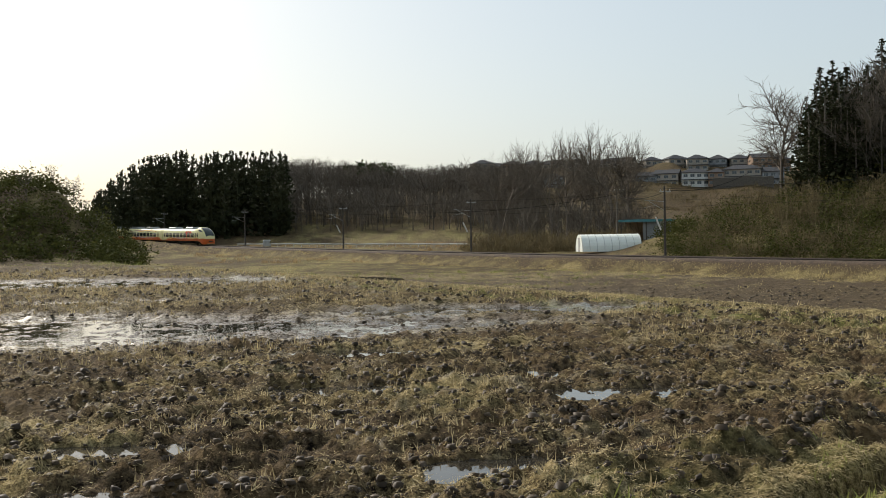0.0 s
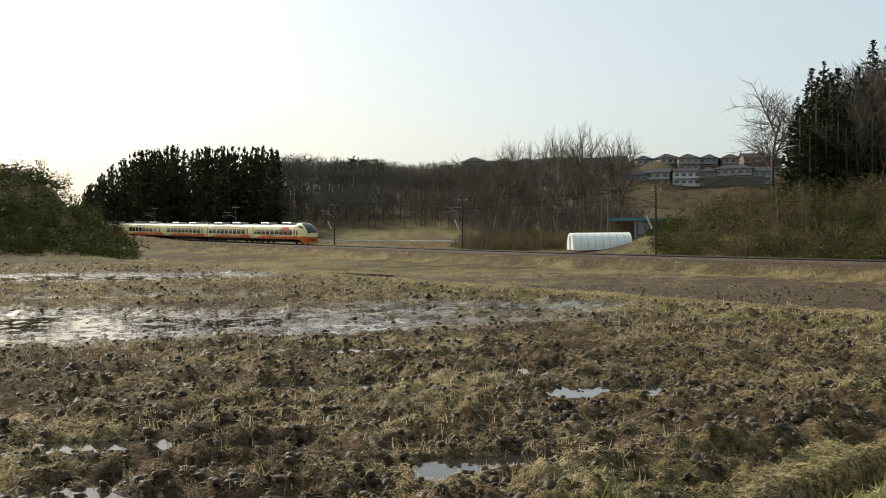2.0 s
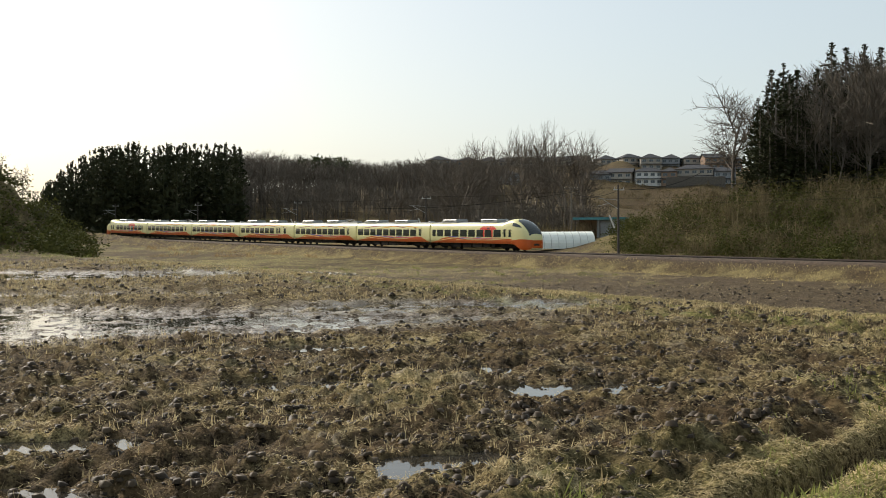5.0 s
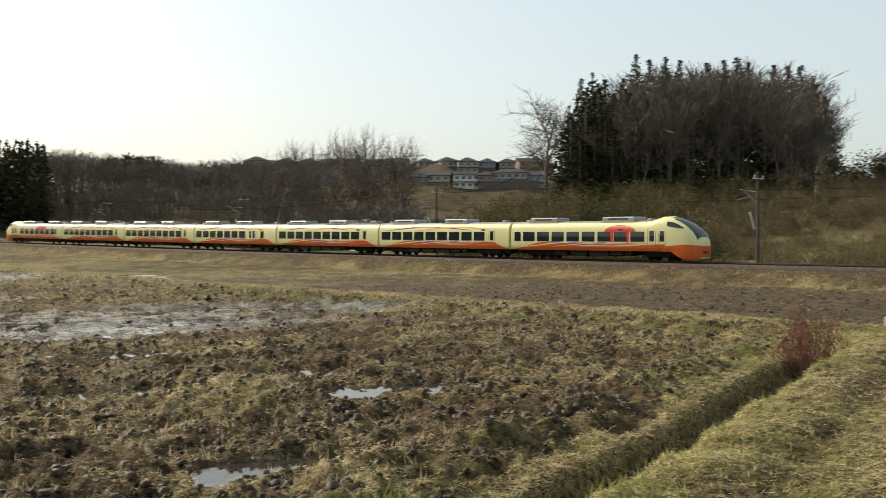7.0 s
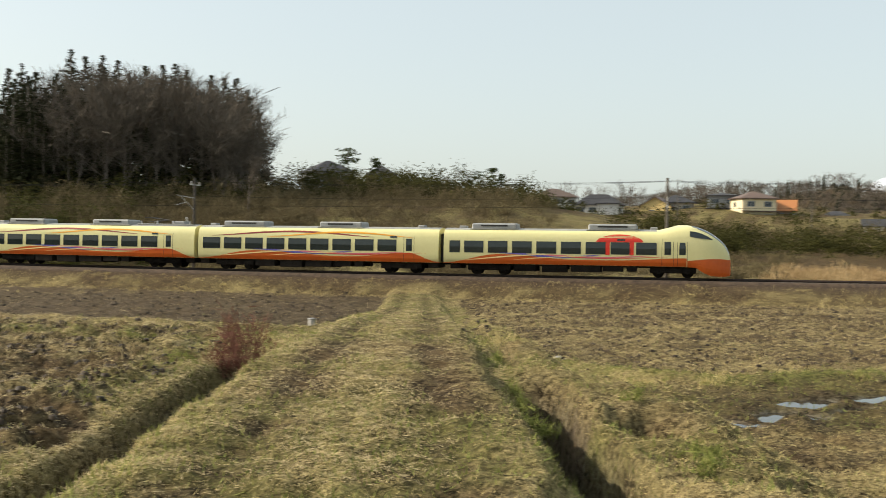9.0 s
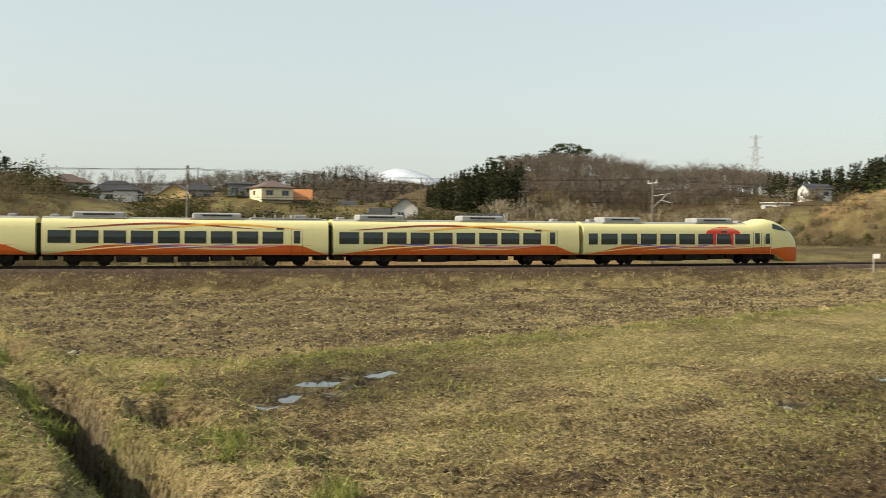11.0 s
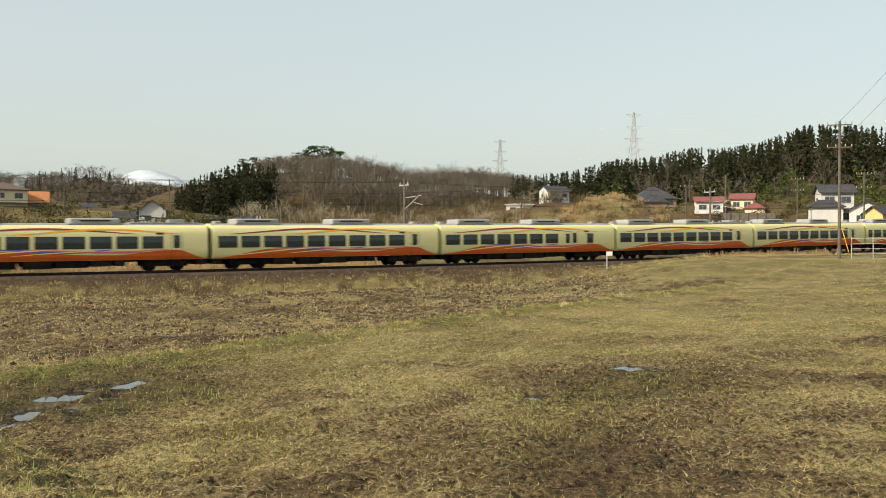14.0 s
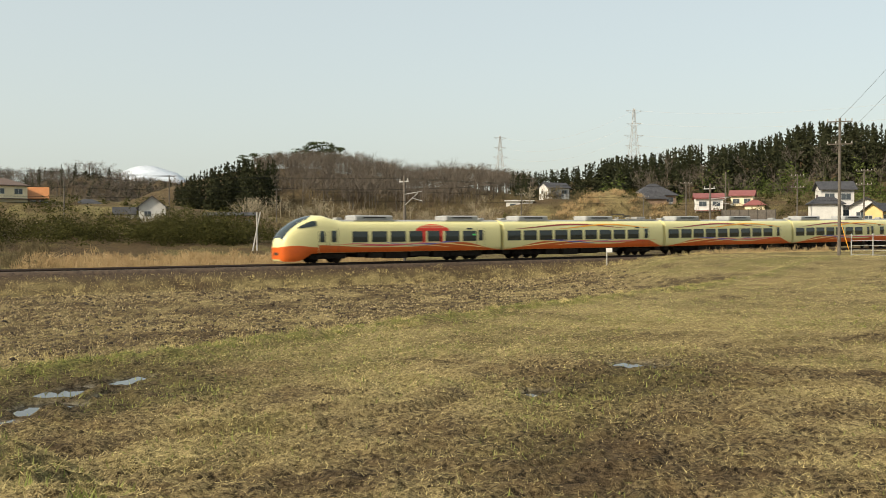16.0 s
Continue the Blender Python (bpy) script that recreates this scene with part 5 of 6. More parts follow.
M_PANE = mat("house_glass", (0.03, 0.04, 0.05), (0.06, 0.075, 0.085), 0.5, 0.1, spec=0.6)
M_SASH = mat("aluminium_sash", (0.30, 0.30, 0.29), (0.42, 0.42, 0.41), 2.0, 0.5)
M_FILM = mat("greenhouse_film", (0.72, 0.75, 0.68), (0.84, 0.86, 0.80), 1.0, 0.35, spec=0.5)


def roof_mesh(w, d, z, rise, hip, over=0.5, th=0.16):
    """Gable or hip roof over a w x d plan, its ridge along x."""
    bm = bmesh.new()
    a, b = w / 2 + over, d / 2 + over
    r = max(0.3, a - b) if hip else a
    dz = -over * rise / (d / 2)
    for off in (0.0, th):
        pts = [(-a, -b, z + dz + off), (a, -b, z + dz + off), (a, b, z + dz + off), (-a, b, z + dz + off), (-r, 0, z + rise + off), (r, 0, z + rise + off)]
        vs = [bm.verts.new(p) for p in pts]
        fs = [(0, 1, 5, 4), (2, 3, 4, 5), (1, 2, 5), (3, 0, 4)] if hip else [(0, 1, 5, 4), (2, 3, 4, 5)]
        for f in fs:
            bm.faces.new([vs[i] for i in f])
    bm.verts.ensure_lookup_table()
    vs = list(bm.verts)
    loop = [0, 1, 2, 3] if hip else [0, 1, 5, 2, 3, 4]
    for i, p in enumerate(loop):
        q = loop[(i + 1) % len(loop)]
        bm.faces.new((vs[p], vs[q], vs[q + 6], vs[p + 6]))
    bmesh.ops.recalc_face_normals(bm, faces=bm.faces)
    return bm


def wall_mesh(w, d, h, rise, hip, foot):
    bm = boxed(-w / 2, w / 2, -d / 2, d / 2, foot, h)
    if not hip:
        for s in (-1, 1):
            vs = [bm.verts.new((s * w / 2, -d / 2, h)), bm.verts.new((s * w / 2, d / 2, h)), bm.verts.new((s * w / 2, 0, h + rise))]
            bm.faces.new(vs)
    return bm


def add_window(parent, x, y, z, w, h, along):
    """A window on a wall: along 'x' (facing y) or 'y' (facing x)."""
    s = 0.05
    if along == "x":
        fr = part("window", boxed(x - w / 2, x + w / 2, y - s, y + s, z, z + h), M_SASH, parent)
        for k in (0, 1):
            x0 = x - w / 2 + 0.06 + k * (w / 2 - 0.03)
            part("pane", boxed(x0, x0 + w / 2 - 0.09, y - s - 0.012, y + s + 0.012, z + 0.06, z + h - 0.06), M_PANE, fr)
    else:
        fr = part("window", boxed(x - s, x + s, y - w / 2, y + w / 2, z, z + h), M_SASH, parent)
        for k in (0, 1):
            y0 = y - w / 2 + 0.06 + k * (w / 2 - 0.03)
            part("pane", boxed(x - s - 0.012, x + s + 0.012, y0, y0 + w / 2 - 0.09, z + 0.06, z + h - 0.06), M_PANE, fr)


def house(az, d, top, w, dep, label, wall, roof, storeys=2, hip=False, turn=0.0, rise=1.5, group="", wing=None, z=None):
    """A dwelling; top: elevation of its ridge in degrees, from which its height over the ground follows."""
    x, y = pol(az, d)
    g = gz(x, y) if z is None else z
    ztop = EYE_Z + d * math.tan(radians(top))
    h = max(2.4 * storeys, min(ztop - rise - 0.2 - g, 3.0 * storeys + 1.0))
    base = ztop - rise - 0.2 - h
    ob = empty("house", pose(x, y, base, 0, 0, -az + turn), label, "house", group)
    part("wall", wall_mesh(w, dep, h, rise, hip, min(-1.0, g - base - 0.5)), wall, ob)
    part("roof", roof_mesh(w, dep, h, rise, hip), roof, ob)
    for s in range(storeys):
        zz = h - 2.75 * (s + 1) + 0.85
        n = max(2, int(w / 2.6))
        for k in range(n):
            xx = -w / 2 + (k + 0.5) * w / n
            add_window(ob, xx, -dep / 2, zz, min(1.7, w / n * 0.62), 1.15, "x")
        for sx in (-1, 1):
            add_window(ob, sx * w / 2, 0.8, zz, 1.3, 1.05, "y")
    if storeys > 1:
        part("eave_band", boxed(-w / 2 - 0.4, w / 2 + 0.4, -dep / 2 - 0.9, -dep / 2, h - 2.95, h - 2.78), roof, ob)
    part("door", boxed(w * 0.3, w * 0.3 + 0.95, -dep / 2 - 0.05, -dep / 2, h - 2.75 * storeys, h - 2.75 * storeys + 2.0), M_SASH, ob)
    if wing:
        wx, ww, wd, wh, wr = wing
        a = part("annex", boxed(wx - ww / 2, wx + ww / 2, -dep / 2 - wd, -dep / 2 + 0.1, -1.5, wh), wall, ob)
        bm = roof_mesh(ww, wd, wh, wr, True, 0.4)
        bmesh.ops.translate(bm, verts=bm.verts, vec=(wx, -dep / 2 - wd / 2, 0))
        part("annex_roof", bm, roof, ob)
    return ob


# estate on the far ridge
rr_ = random.Random(11)
for az, el in ((2.3, 4.3), (4.0, 4.22), (5.2, 4.2), (6.4, 4.18), (7.6, 4.2), (8.9, 4.2), (10.2, 4.2), (11.72, 4.26), (13.0, 4.26), (14.15, 4.28), (15.3, 4.24), (16.4, 4.22), (17.5, 4.2), (18.4, 4.1), (3.2, 4.1)):
    house(az, 470 + rr_.uniform(-6, 6), el + rr_.uniform(-0.04, 0.04), 8.8 + rr_.uniform(-1, 1), 8.0, "dark tiled two-storey house on the far ridge", rr_.choice((W_BEIGE, W_BROWN, W_GREY, W_BEIGE)), R_DARK, 2, rr_.random() < 0.6, rr_.uniform(-30, 30), 1.8, "houses of the ridge estate")
for az, el, w, wl, hp, lb in ((10.6, 3.3, 9, W_BEIGE, True, "low tiled house below the ridge estate"), (11.4, 3.4, 8, W_GREY, False, "grey tiled house below the ridge estate"), (12.6, 3.5, 9, W_BEIGE, False, "beige gabled house below the ridge estate"),
                              (14.0, 3.52, 10.5, W_WHITE, True, "pale square two-storey house below the ridge estate"), (15.25, 3.5, 6, W_BROWN, True, "narrow brown house below the ridge estate"), (16.6, 3.62, 14, W_BEIGE, True, "wide beige house with tiered dark roofs"), (18.1, 3.45, 8, W_GREY, False, "grey house at the estate's edge"), (6.2, 3.45, 10, W_GREY, True, "grey house glimpsed through bare trees")):
    house(az, 405, el, w, 7.5, lb, wl, R_DARK, 2, hp, rr_.uniform(-12, 12), 1.5, "houses below the ridge estate")
# fence wall in front of the wide white house
x, y = pol(16.6, 396)
w_ = empty("garden_wall", pose(x, y, EYE_Z + 396 * math.tan(radians(2.75)), 0, 0, -16.6), "long grey garden wall below a wide beige house", "wall")
part("panel", boxed(-11, 11, -0.1, 0.1, -3, 1.4, 0.03), M_POLE, w_)
part("coping", boxed(-11.1, 11.1, -0.16, 0.16, 1.4, 1.5), M_CONC, w_)

# houses beyond the hedge
house(37.4, 210, 4.42, 9, 8, "dark blue-roofed house half hidden on the ridge", W_GREY, R_DARK, 1, True, 20, 2.2, z=13)
house(40.4, 220, 4.2, 6, 6, "dark-roofed house behind bushes on the ridge", W_GREY, R_DARK, 1, True, 0, 1.8, z=13)
house(50.2, 250, 3.05, 9, 7, "white house with a brown hipped roof", W_WHITE, R_BROWN, 1, True, 25, 1.8)
house(52.7, 235, 2.75, 11, 7, "grey-roofed low house with white walls", W_WHITE, R_DARK, 1, True, 0, 2.2, wing=(2.0, 5, 3, 2.6, 0.9))
house(55.95, 236, 2.62, 6.0, 7, "yellow gabled house with brown eaves", W_YELLOW, R_BROWN, 2, False, 78, 2.0)
house(56.9, 238, 2.75, 7, 7, "dark hipped house behind a yellow one", W_BEIGE, R_DARK, 2, True, 10, 1.6)
house(59.4, 236, 2.85, 6.5, 6, "grey box-shaped house with a flat parapet", W_GREY, R_DARK, 2, True, 0, 0.5)
house(61.0, 230, 2.95, 7.5, 7, "cream two-storey house with a brown hipped roof", W_CREAM, R_BROWN, 2, True, 22, 1.4)
house(62.7, 232, 2.5, 3.6, 4.4, "low shed under a bright orange roof", W_BROWN, R_ORANGE, 1, False, 0, 2.0)
house(65.2, 240, 1.9, 8, 6, "dark low farmhouse behind shrubs", W_BROWN, R_DARK, 1, True, 10, 1.6)
house(67.4, 205, 1.5, 6, 5, "pale low tiled outbuilding behind a hedge", W_WHITE, R_DARK, 1, False, 0, 1.2)
house(68.5, 200, 2.1, 7.2, 4.8, "pale gabled farmhouse with a grey roof", W_WHITE, R_DARK, 1, False, 90, 1.9)
house(72.7, 190, 1.25, 9, 5, "long low shed with a dark metal roof", W_BROWN, R_DARK, 1, False, 0, 0.5)
# houses at the foot of the evergreen hill
house(90.85, 300, 2.95, 7.0, 5.5, "white gabled house high beside a mound", W_WHITE, R_DARK, 1, False, 30, 1.4, wing=(-2.0, 3.5, 2.5, 1.6, 1.0))
house(88.9, 284, 1.98, 7.4, 5, "low white flat-roofed shed", W_WHITE, W_WHITE, 1, True, 0, 0.2)
house(96.3, 255, 2.85, 9.5, 8, "old dark farmhouse with a heavy tiled roof", W_BROWN, R_DARK, 1, True, 15, 2.6, wing=(-1.5, 6, 3, 2.4, 1.4))
house(99.3, 236, 2.3, 5.9, 5, "white two-storey house with a maroon roof", W_WHITE, R_RED, 2, False, 5, 1.0, "maroon-roofed houses")
house(101.1, 240, 2.45, 4.8, 5, "cream house with a maroon gabled roof", W_CREAM, R_RED, 2, False, -5, 1.1, wing=(3.0, 4.2, 3, 2.6, 0.9))
house(105.75, 184, 2.85, 5.2, 5.2, "large white house with dark tiled eaves", W_WHITE, R_DARK, 2, False, 12, 1.2, wing=(-2.2, 5, 2.6, 2.6, 0.9))
house(107.3, 176, 2.0, 3.6, 5, "white side house with a grey gabled roof", W_WHITE, R_DARK, 2, False, 90, 1.4)
house(107.9, 172, 1.7, 2.8, 3.0, "small yellow shed beside a white house", W_YELLOW, R_DARK, 1, False, 60, 1.0)
x, y = pol(101.4, 172)
w_ = empty("block_wall", pose(x, y, EYE_Z + 172 * math.tan(radians(0.7)), 0, 0, -101.4), "long dark slatted barrier before the maroon-roofed houses", "wall")
part("panel", boxed(-4.2, 4.2, -0.1, 0.1, -2, 2.0, 0.03), M_POLE, w_)
for k in range(7):
    part("post", boxed(-4.2 + 1.4 * k - 0.07, -4.2 + 1.4 * k + 0.07, -0.18, 0.12, -2, 2.1), M_WOODP, w_)


def greenhouse():
    x, y = pol(9.3, 141)
    ob = empty("greenhouse", pose(x, y, gz(x, y) - 0.05, 0, 0, -9.3 + 14), "white plastic film tunnel greenhouse beside the railway", "greenhouse")
    n, L, r = 14, 8.2, 1.0
    arc = [(2.2 * math.cos(math.pi * i / n), 0.35 + 2.0 * math.sin(math.pi * i / n)) for i in range(n + 1)]
    prof = [(2.22, 0.0)] + arc + [(-2.22, 0.0)]
    for k in range(4):
        bm = bmesh.new()
        rings = [[bm.verts.new((xx, yy, zz)) for yy, zz in prof] for xx in (-L / 2 + k * L / 4, -L / 2 + (k + 1) * L / 4 - 0.03)]
        for i in range(len(prof) - 1):
            bm.faces.new((rings[0][i], rings[1][i], rings[1][i + 1], rings[0][i + 1]))
        part("film", bm, M_FILM, ob)
    for s in (-1, 1):
        bm = bmesh.new()
        bm.faces.new([bm.verts.new((s * L / 2, yy, zz)) for yy, zz in prof])
        part("end_panel", bm, M_FILM, ob)
        part("door_frame", boxed(s * L / 2 - 0.04, s * L / 2 + 0.06, -0.5, 0.5, 0, 1.9), M_SASH, ob)
    for k in range(9):
        xx = -L / 2 + k * L / 8
        bm = bmesh.new()
        for a, b in zip(prof, prof[1:]):
            tube(bm, (xx, a[0] * 1.01, a[1] * 1.01), (xx, b[0] * 1.01, b[1] * 1.01), 0.025, 0.025, 4, False)
        part("hoop", bm, M_SASH, ob)


greenhouse()


def shed():
    x, y = pol(11.5, 152)
    ob = empty("shed", pose(x, y, gz(x, y), 0, 0, -11.5 - 6), "open farm shed with a flat teal metal roof", "shed")
    part("roof", boxed(-3.9, 3.9, -3, 3, 2.75, 2.95, 0.03), R_TEAL, ob)
    part("fascia", boxed(-3.95, 3.95, -3.08, -3.0, 2.6, 2.97), R_TEAL, ob)
    part("back_wall", boxed(-3.7, 3.7, 2.6, 2.75, 0, 2.75), W_BROWN, ob)
    part("side_wall", boxed(-0.5, 3.6, -2.2, -2.05, 0, 2.7), W_GREY, ob)
    for sx in (-3.6, 0, 3.6):
        for sy in (-2.7, 2.5):
            part("post", boxed(sx - 0.07, sx + 0.07, sy - 0.07, sy + 0.07, 0, 2.75), M_WOODP, ob)


shed()


# ------------------------------------------------------------------ poles, wires, pylons
def line_pole(s):
    X, Y, Z, Hd = (float(v) for v in on_track(s))
    off = -3.0
    x, y = X + off * math.cos(Hd), Y - off * math.sin(Hd)
    ob = empty("catenary_pole", pose(x, y, gz(x, y), 0, 0, -math.degrees(Hd)), "dark concrete catenary pole with a bracket arm", "railway pole", "poles along the railway")
    b = Z - gz(x, y)
    part("mast", tube(bmesh.new(), (0, 0, -0.5), (0, 0, b + 7.6), 0.15, 0.11, 10), M_WOODP if s < 0 else M_POLE, ob)
    bm = bmesh.new()
    tube(bm, (0, 0, b + 5.9), (2.9, 0, b + 6.05), 0.035, 0.03, 6)
    tube(bm, (0, 0, b + 4.9), (2.3, 0, b + 5.95), 0.035, 0.03, 6)
    tube(bm, (1.4, 0, b + 5.5), (3.1, 0, b + 5.2), 0.025, 0.02, 6)
    part("bracket", bm, M_SASH, ob)
    part("cross_arm", boxed(-0.9, 0.7, -0.05, 0.05, b + 7.0, b + 7.1), M_SASH, ob)
    for xx in (-0.8, 0.55):
        part("insulator", tube(bmesh.new(), (xx, 0, b + 7.1), (xx, 0, b + 7.35), 0.06, 0.04, 6), M_CONC, ob)
    if s in (-138, -98, -58, -18):
        part("marker_board", boxed(0.55, 0.75, -0.03, 0.03, b + 2.6, b + 4.2, 0.0), W_WHITE, ob).matrix_basis = Matrix.Translation((0.55, 0, b + 2.8)) @ pose(0, 0, 0, 0, 28, 0) @ Matrix.Translation((-0.6, 0, -b - 2.6))
    return x, y, b


POLES = [-298, -258, -218, -178, -138, -98, -58, -18, 22, 62, 102, 142, 182, 222]
for s in POLES:
    line_pole(s)


def wire(name, pts, r=0.014, sag=0.0, m=None, parent=None):
    bm = bmesh.new()
    for a, b in zip(pts, pts[1:]):
        n = 8 if sag else 1
        prev = Vector(a)
        for k in range(1, n + 1):
            u = k / n
            q = Vector(a).lerp(Vector(b), u) - Vector((0, 0, sag * 4 * u * (1 - u)))
            tube(bm, prev, q, r, r, 3, False)
            prev = q
    return part(name, bm, m or M_CABLE, parent)


wires = empty("overhead_wires", label="thin dark overhead wires strung along the railway", category="wires", kind="structure")
for off, h, sag, r in ((0.0, 5.15, 0.0, 0.012), (0.0, 6.0, 0.25, 0.011), (-3.8, 7.35, 0.35, 0.011), (-2.45, 7.35, 0.35, 0.011)):
    pts = []
    for s in POLES:
        X, Y, Z, Hd = (float(v) for v in on_track(s))
        pts.append((X + off * math.cos(Hd), Y - off * math.sin(Hd), Z + h))
    wire("wire", pts, r, sag, parent=wires)


def utility_pole(az, d, base_el, height, r=0.15, arms=2, label="grey concrete utility pole with cross-arms", m=None, z=None):
    x, y = pol(az, d)
    zb = min(EYE_Z + d * math.tan(radians(base_el)), gz(x, y) + 3.0) if z is None else z
    ob = empty("utility_pole", pose(x, y, zb, 0, 0, -az), label, "utility pole", "utility poles")
    part("mast", tube(bmesh.new(), (0, 0, -3.0), (0, 0, height), r, r * 0.7, 10), m or M_POLE, ob)
    for k in range(arms):
        zz = height - 0.35 - 1.9 * k
        arm = part("cross_arm", boxed(-1.0, 1.0, -0.2, -0.1, zz, zz + 0.09), M_POLE, ob)
        for xx in (-0.95, -0.3, 0.45, 0.95):
            part("insulator", tube(bmesh.new(), (xx, -0.16, zz + 0.12), (xx, -0.16, zz + 0.3), 0.05, 0.04, 6), M_CONC, arm)
    return ob, (x, y, zb + height)


big_pole, big_top = utility_pole(106.0, 92, -0.75, 11.1, 0.15, 2, "tall grey concrete utility pole with two cross-arms")
part("guy_guard", tube(bmesh.new(), (0.75, 0, 0.0), (0.15, 0, 2.2), 0.035, 0.035, 6), M_AMBER, big_pole)
for az, d, el, h, arms in ((64.0, 210, 1.5, 6.5, 1), (69.4, 200, 1.4, 6.5, 1), (75.2, 230, 1.6, 4.5, 1), (89.0, 200, 1.2, 6.5, 1), (98.1, 190, 0.9, 7.5, 1), (103.9, 175, 0.8, 7.5, 2), (107.2, 150, 0.8, 8.0, 2), (100.2, 140, 0.7, 7.5, 0), (57.0, 200, 1.3, 8, 1), (9.8, 148, -0.2, 7.0, 1), (95.8, 190, 0.9, 5.5, 1)):
    utility_pole(az, d, el, h, 0.13, arms)
for h, a in ((0.0, 0.9), (-1.9, -0.9)):
    p2 = pol(116, 60)
    wire("power_line", [(big_top[0], big_top[1], big_top[2] + h), (p2[0], p2[1], 22 + h)], 0.011, 0.6, parent=wires)
wire("power_line", [(*pol(42, 210), 15.5), (*pol(57, 200), 14.8), (*pol(64.0, 210), 14.4), (*pol(75.2, 230), 13.0), (*pol(89, 200), 12.5)], 0.03, 0.7, parent=wires)
wire("power_line", [(*pol(-2, 160), 6.4), (*pol(9.8, 148), 8.2), (*pol(12.6, 118), 7.4), (*pol(17, 125), 9.6)], 0.035, 0.8, parent=wires)


def pylon(az, d, top_el, H, arm, label):
    x, y = pol(az, d)
    zt = EYE_Z + d * math.tan(radians(top_el))
    ob = empty("pylon", pose(x, y, zt - H, 0, 0, -az + 18), label, "pylon", "power line pylons")
    r = d * 0.00022
    hw = lambda z: 0.5 + (H * 0.085) * (1 - z / H) ** 1.25
    bm, br = bmesh.new(), bmesh.new()
    n = 12
    for k in range(n):
        z0, z1 = H * (k / n) ** 0.85, H * ((k + 1) / n) ** 0.85
        a, b = hw(z0), hw(z1)
        for sx, sy in ((-1, -1), (1, -1), (1, 1), (-1, 1)):
            tube(bm, (sx * a, sy * a, z0), (sx * b, sy * b, z1), r, r, 4, False)
        for s in (-1, 1):
            tube(br, (-a, s * a, z0), (b, s * b, z1), r * 0.6, r * 0.6, 3, False)
            tube(br, (a, s * a, z0), (-b, s * b, z1), r * 0.6, r * 0.6, 3, False)
            tube(br, (s * a, -a, z0), (s * b, b, z1), r * 0.6, r * 0.6, 3, False)
    part("leg", bm, M_SASH, ob)
    part("bracing", br, M_SASH, ob)
    for z, k in ((0.97, 0.8), (0.80, 0.75), (0.64, 1.0), (0.50, 0.85)):
        for s in (-1, 1):
            am = bmesh.new()
            tube(am, (s * hw(H * z), 0, H * z), (s * arm * k, 0, H * z), r * 0.8, r * 0.6, 4, False)
            tube(am, (s * hw(H * z), 0, H * z - 2), (s * arm * k, 0, H * z), r * 0.6, r * 0.6, 4, False)
            part("cross_arm", am, M_SASH, ob)
    return [(*(Vector((x, y, zt - H)) + Vector((0, 0, H * z))),) for z in (0.97, 0.8, 0.64, 0.5)]


pa = pylon(95.26, 640, 7.0, 46, 6.2, "grey steel lattice power pylon above the forest")
pb = pylon(87.8, 800, 5.58, 46, 6.2, "grey steel lattice power pylon beyond the hill")
pc = [(*pol(118, 560), 80 - 8 * k) for k in range(4)]
for a, b, c in zip(pb, pa, pc):
    wire("power_line", [a, b, c], 0.05, 9.0, m=M_SASH, parent=wires)


# ------------------------------------------------------------------ small fixtures
def guard_rail():
    ob = empty("guard_rail", label="white roadside guard rail beyond the railway", category="guard rail", kind="structure")
    prev = None
    for k in range(34):
        az = -11.5 + 14.5 * k / 33
        x, y = pol(az, 228 - 38 * k / 33)
        z = gz(x, y)
        part("post", boxed(-0.06, 0.06, -0.06, 0.06, -0.3, 0.75), W_WHITE, ob).matrix_basis = pose(x, y, z)
        if prev:
            part("beam", tube(bmesh.new(), prev, (x, y, z + 0.62), 0.14, 0.14, 6), W_WHITE, ob)
        prev = (x, y, z + 0.62)


guard_rail()
x, y = pol(-9.9, 215)
kei = empty("van", pose(x, y, gz(x, y), 0, 0, 95), "small pale grey van parked beyond the railway", "van")
part("body", boxed(-1.6, 1.6, -0.7, 0.7, 0.35, 1.75, 0.18), M_ACU, kei)
part("window", boxed(-1.3, 1.45, -0.715, 0.715, 1.05, 1.55, 0.05), M_PANE, kei)
for xx in (-1.0, 1.0):
    for yy in (-0.66, 0.66):
        part("wheel", tube(bmesh.new(), (xx, yy - 0.07, 0.28), (xx, yy + 0.07, 0.28), 0.28, 0.28, 12), M_FRAME, kei)


def signpost(az, d, label, w=0.45, h=0.5, post=1.5, m=None):
    x, y = pol(az, d)
    ob = empty("signpost", pose(x, y, gz(x, y), 0, 0, -az), label, "sign")
    part("post", tube(bmesh.new(), (0, 0, -0.3), (0, 0, post), 0.06, 0.06, 8), M_CONC, ob)
    part("board", boxed(-0.05, w, -0.09, -0.065, post - h, post, 0.008), m or W_WHITE, ob)
    return ob


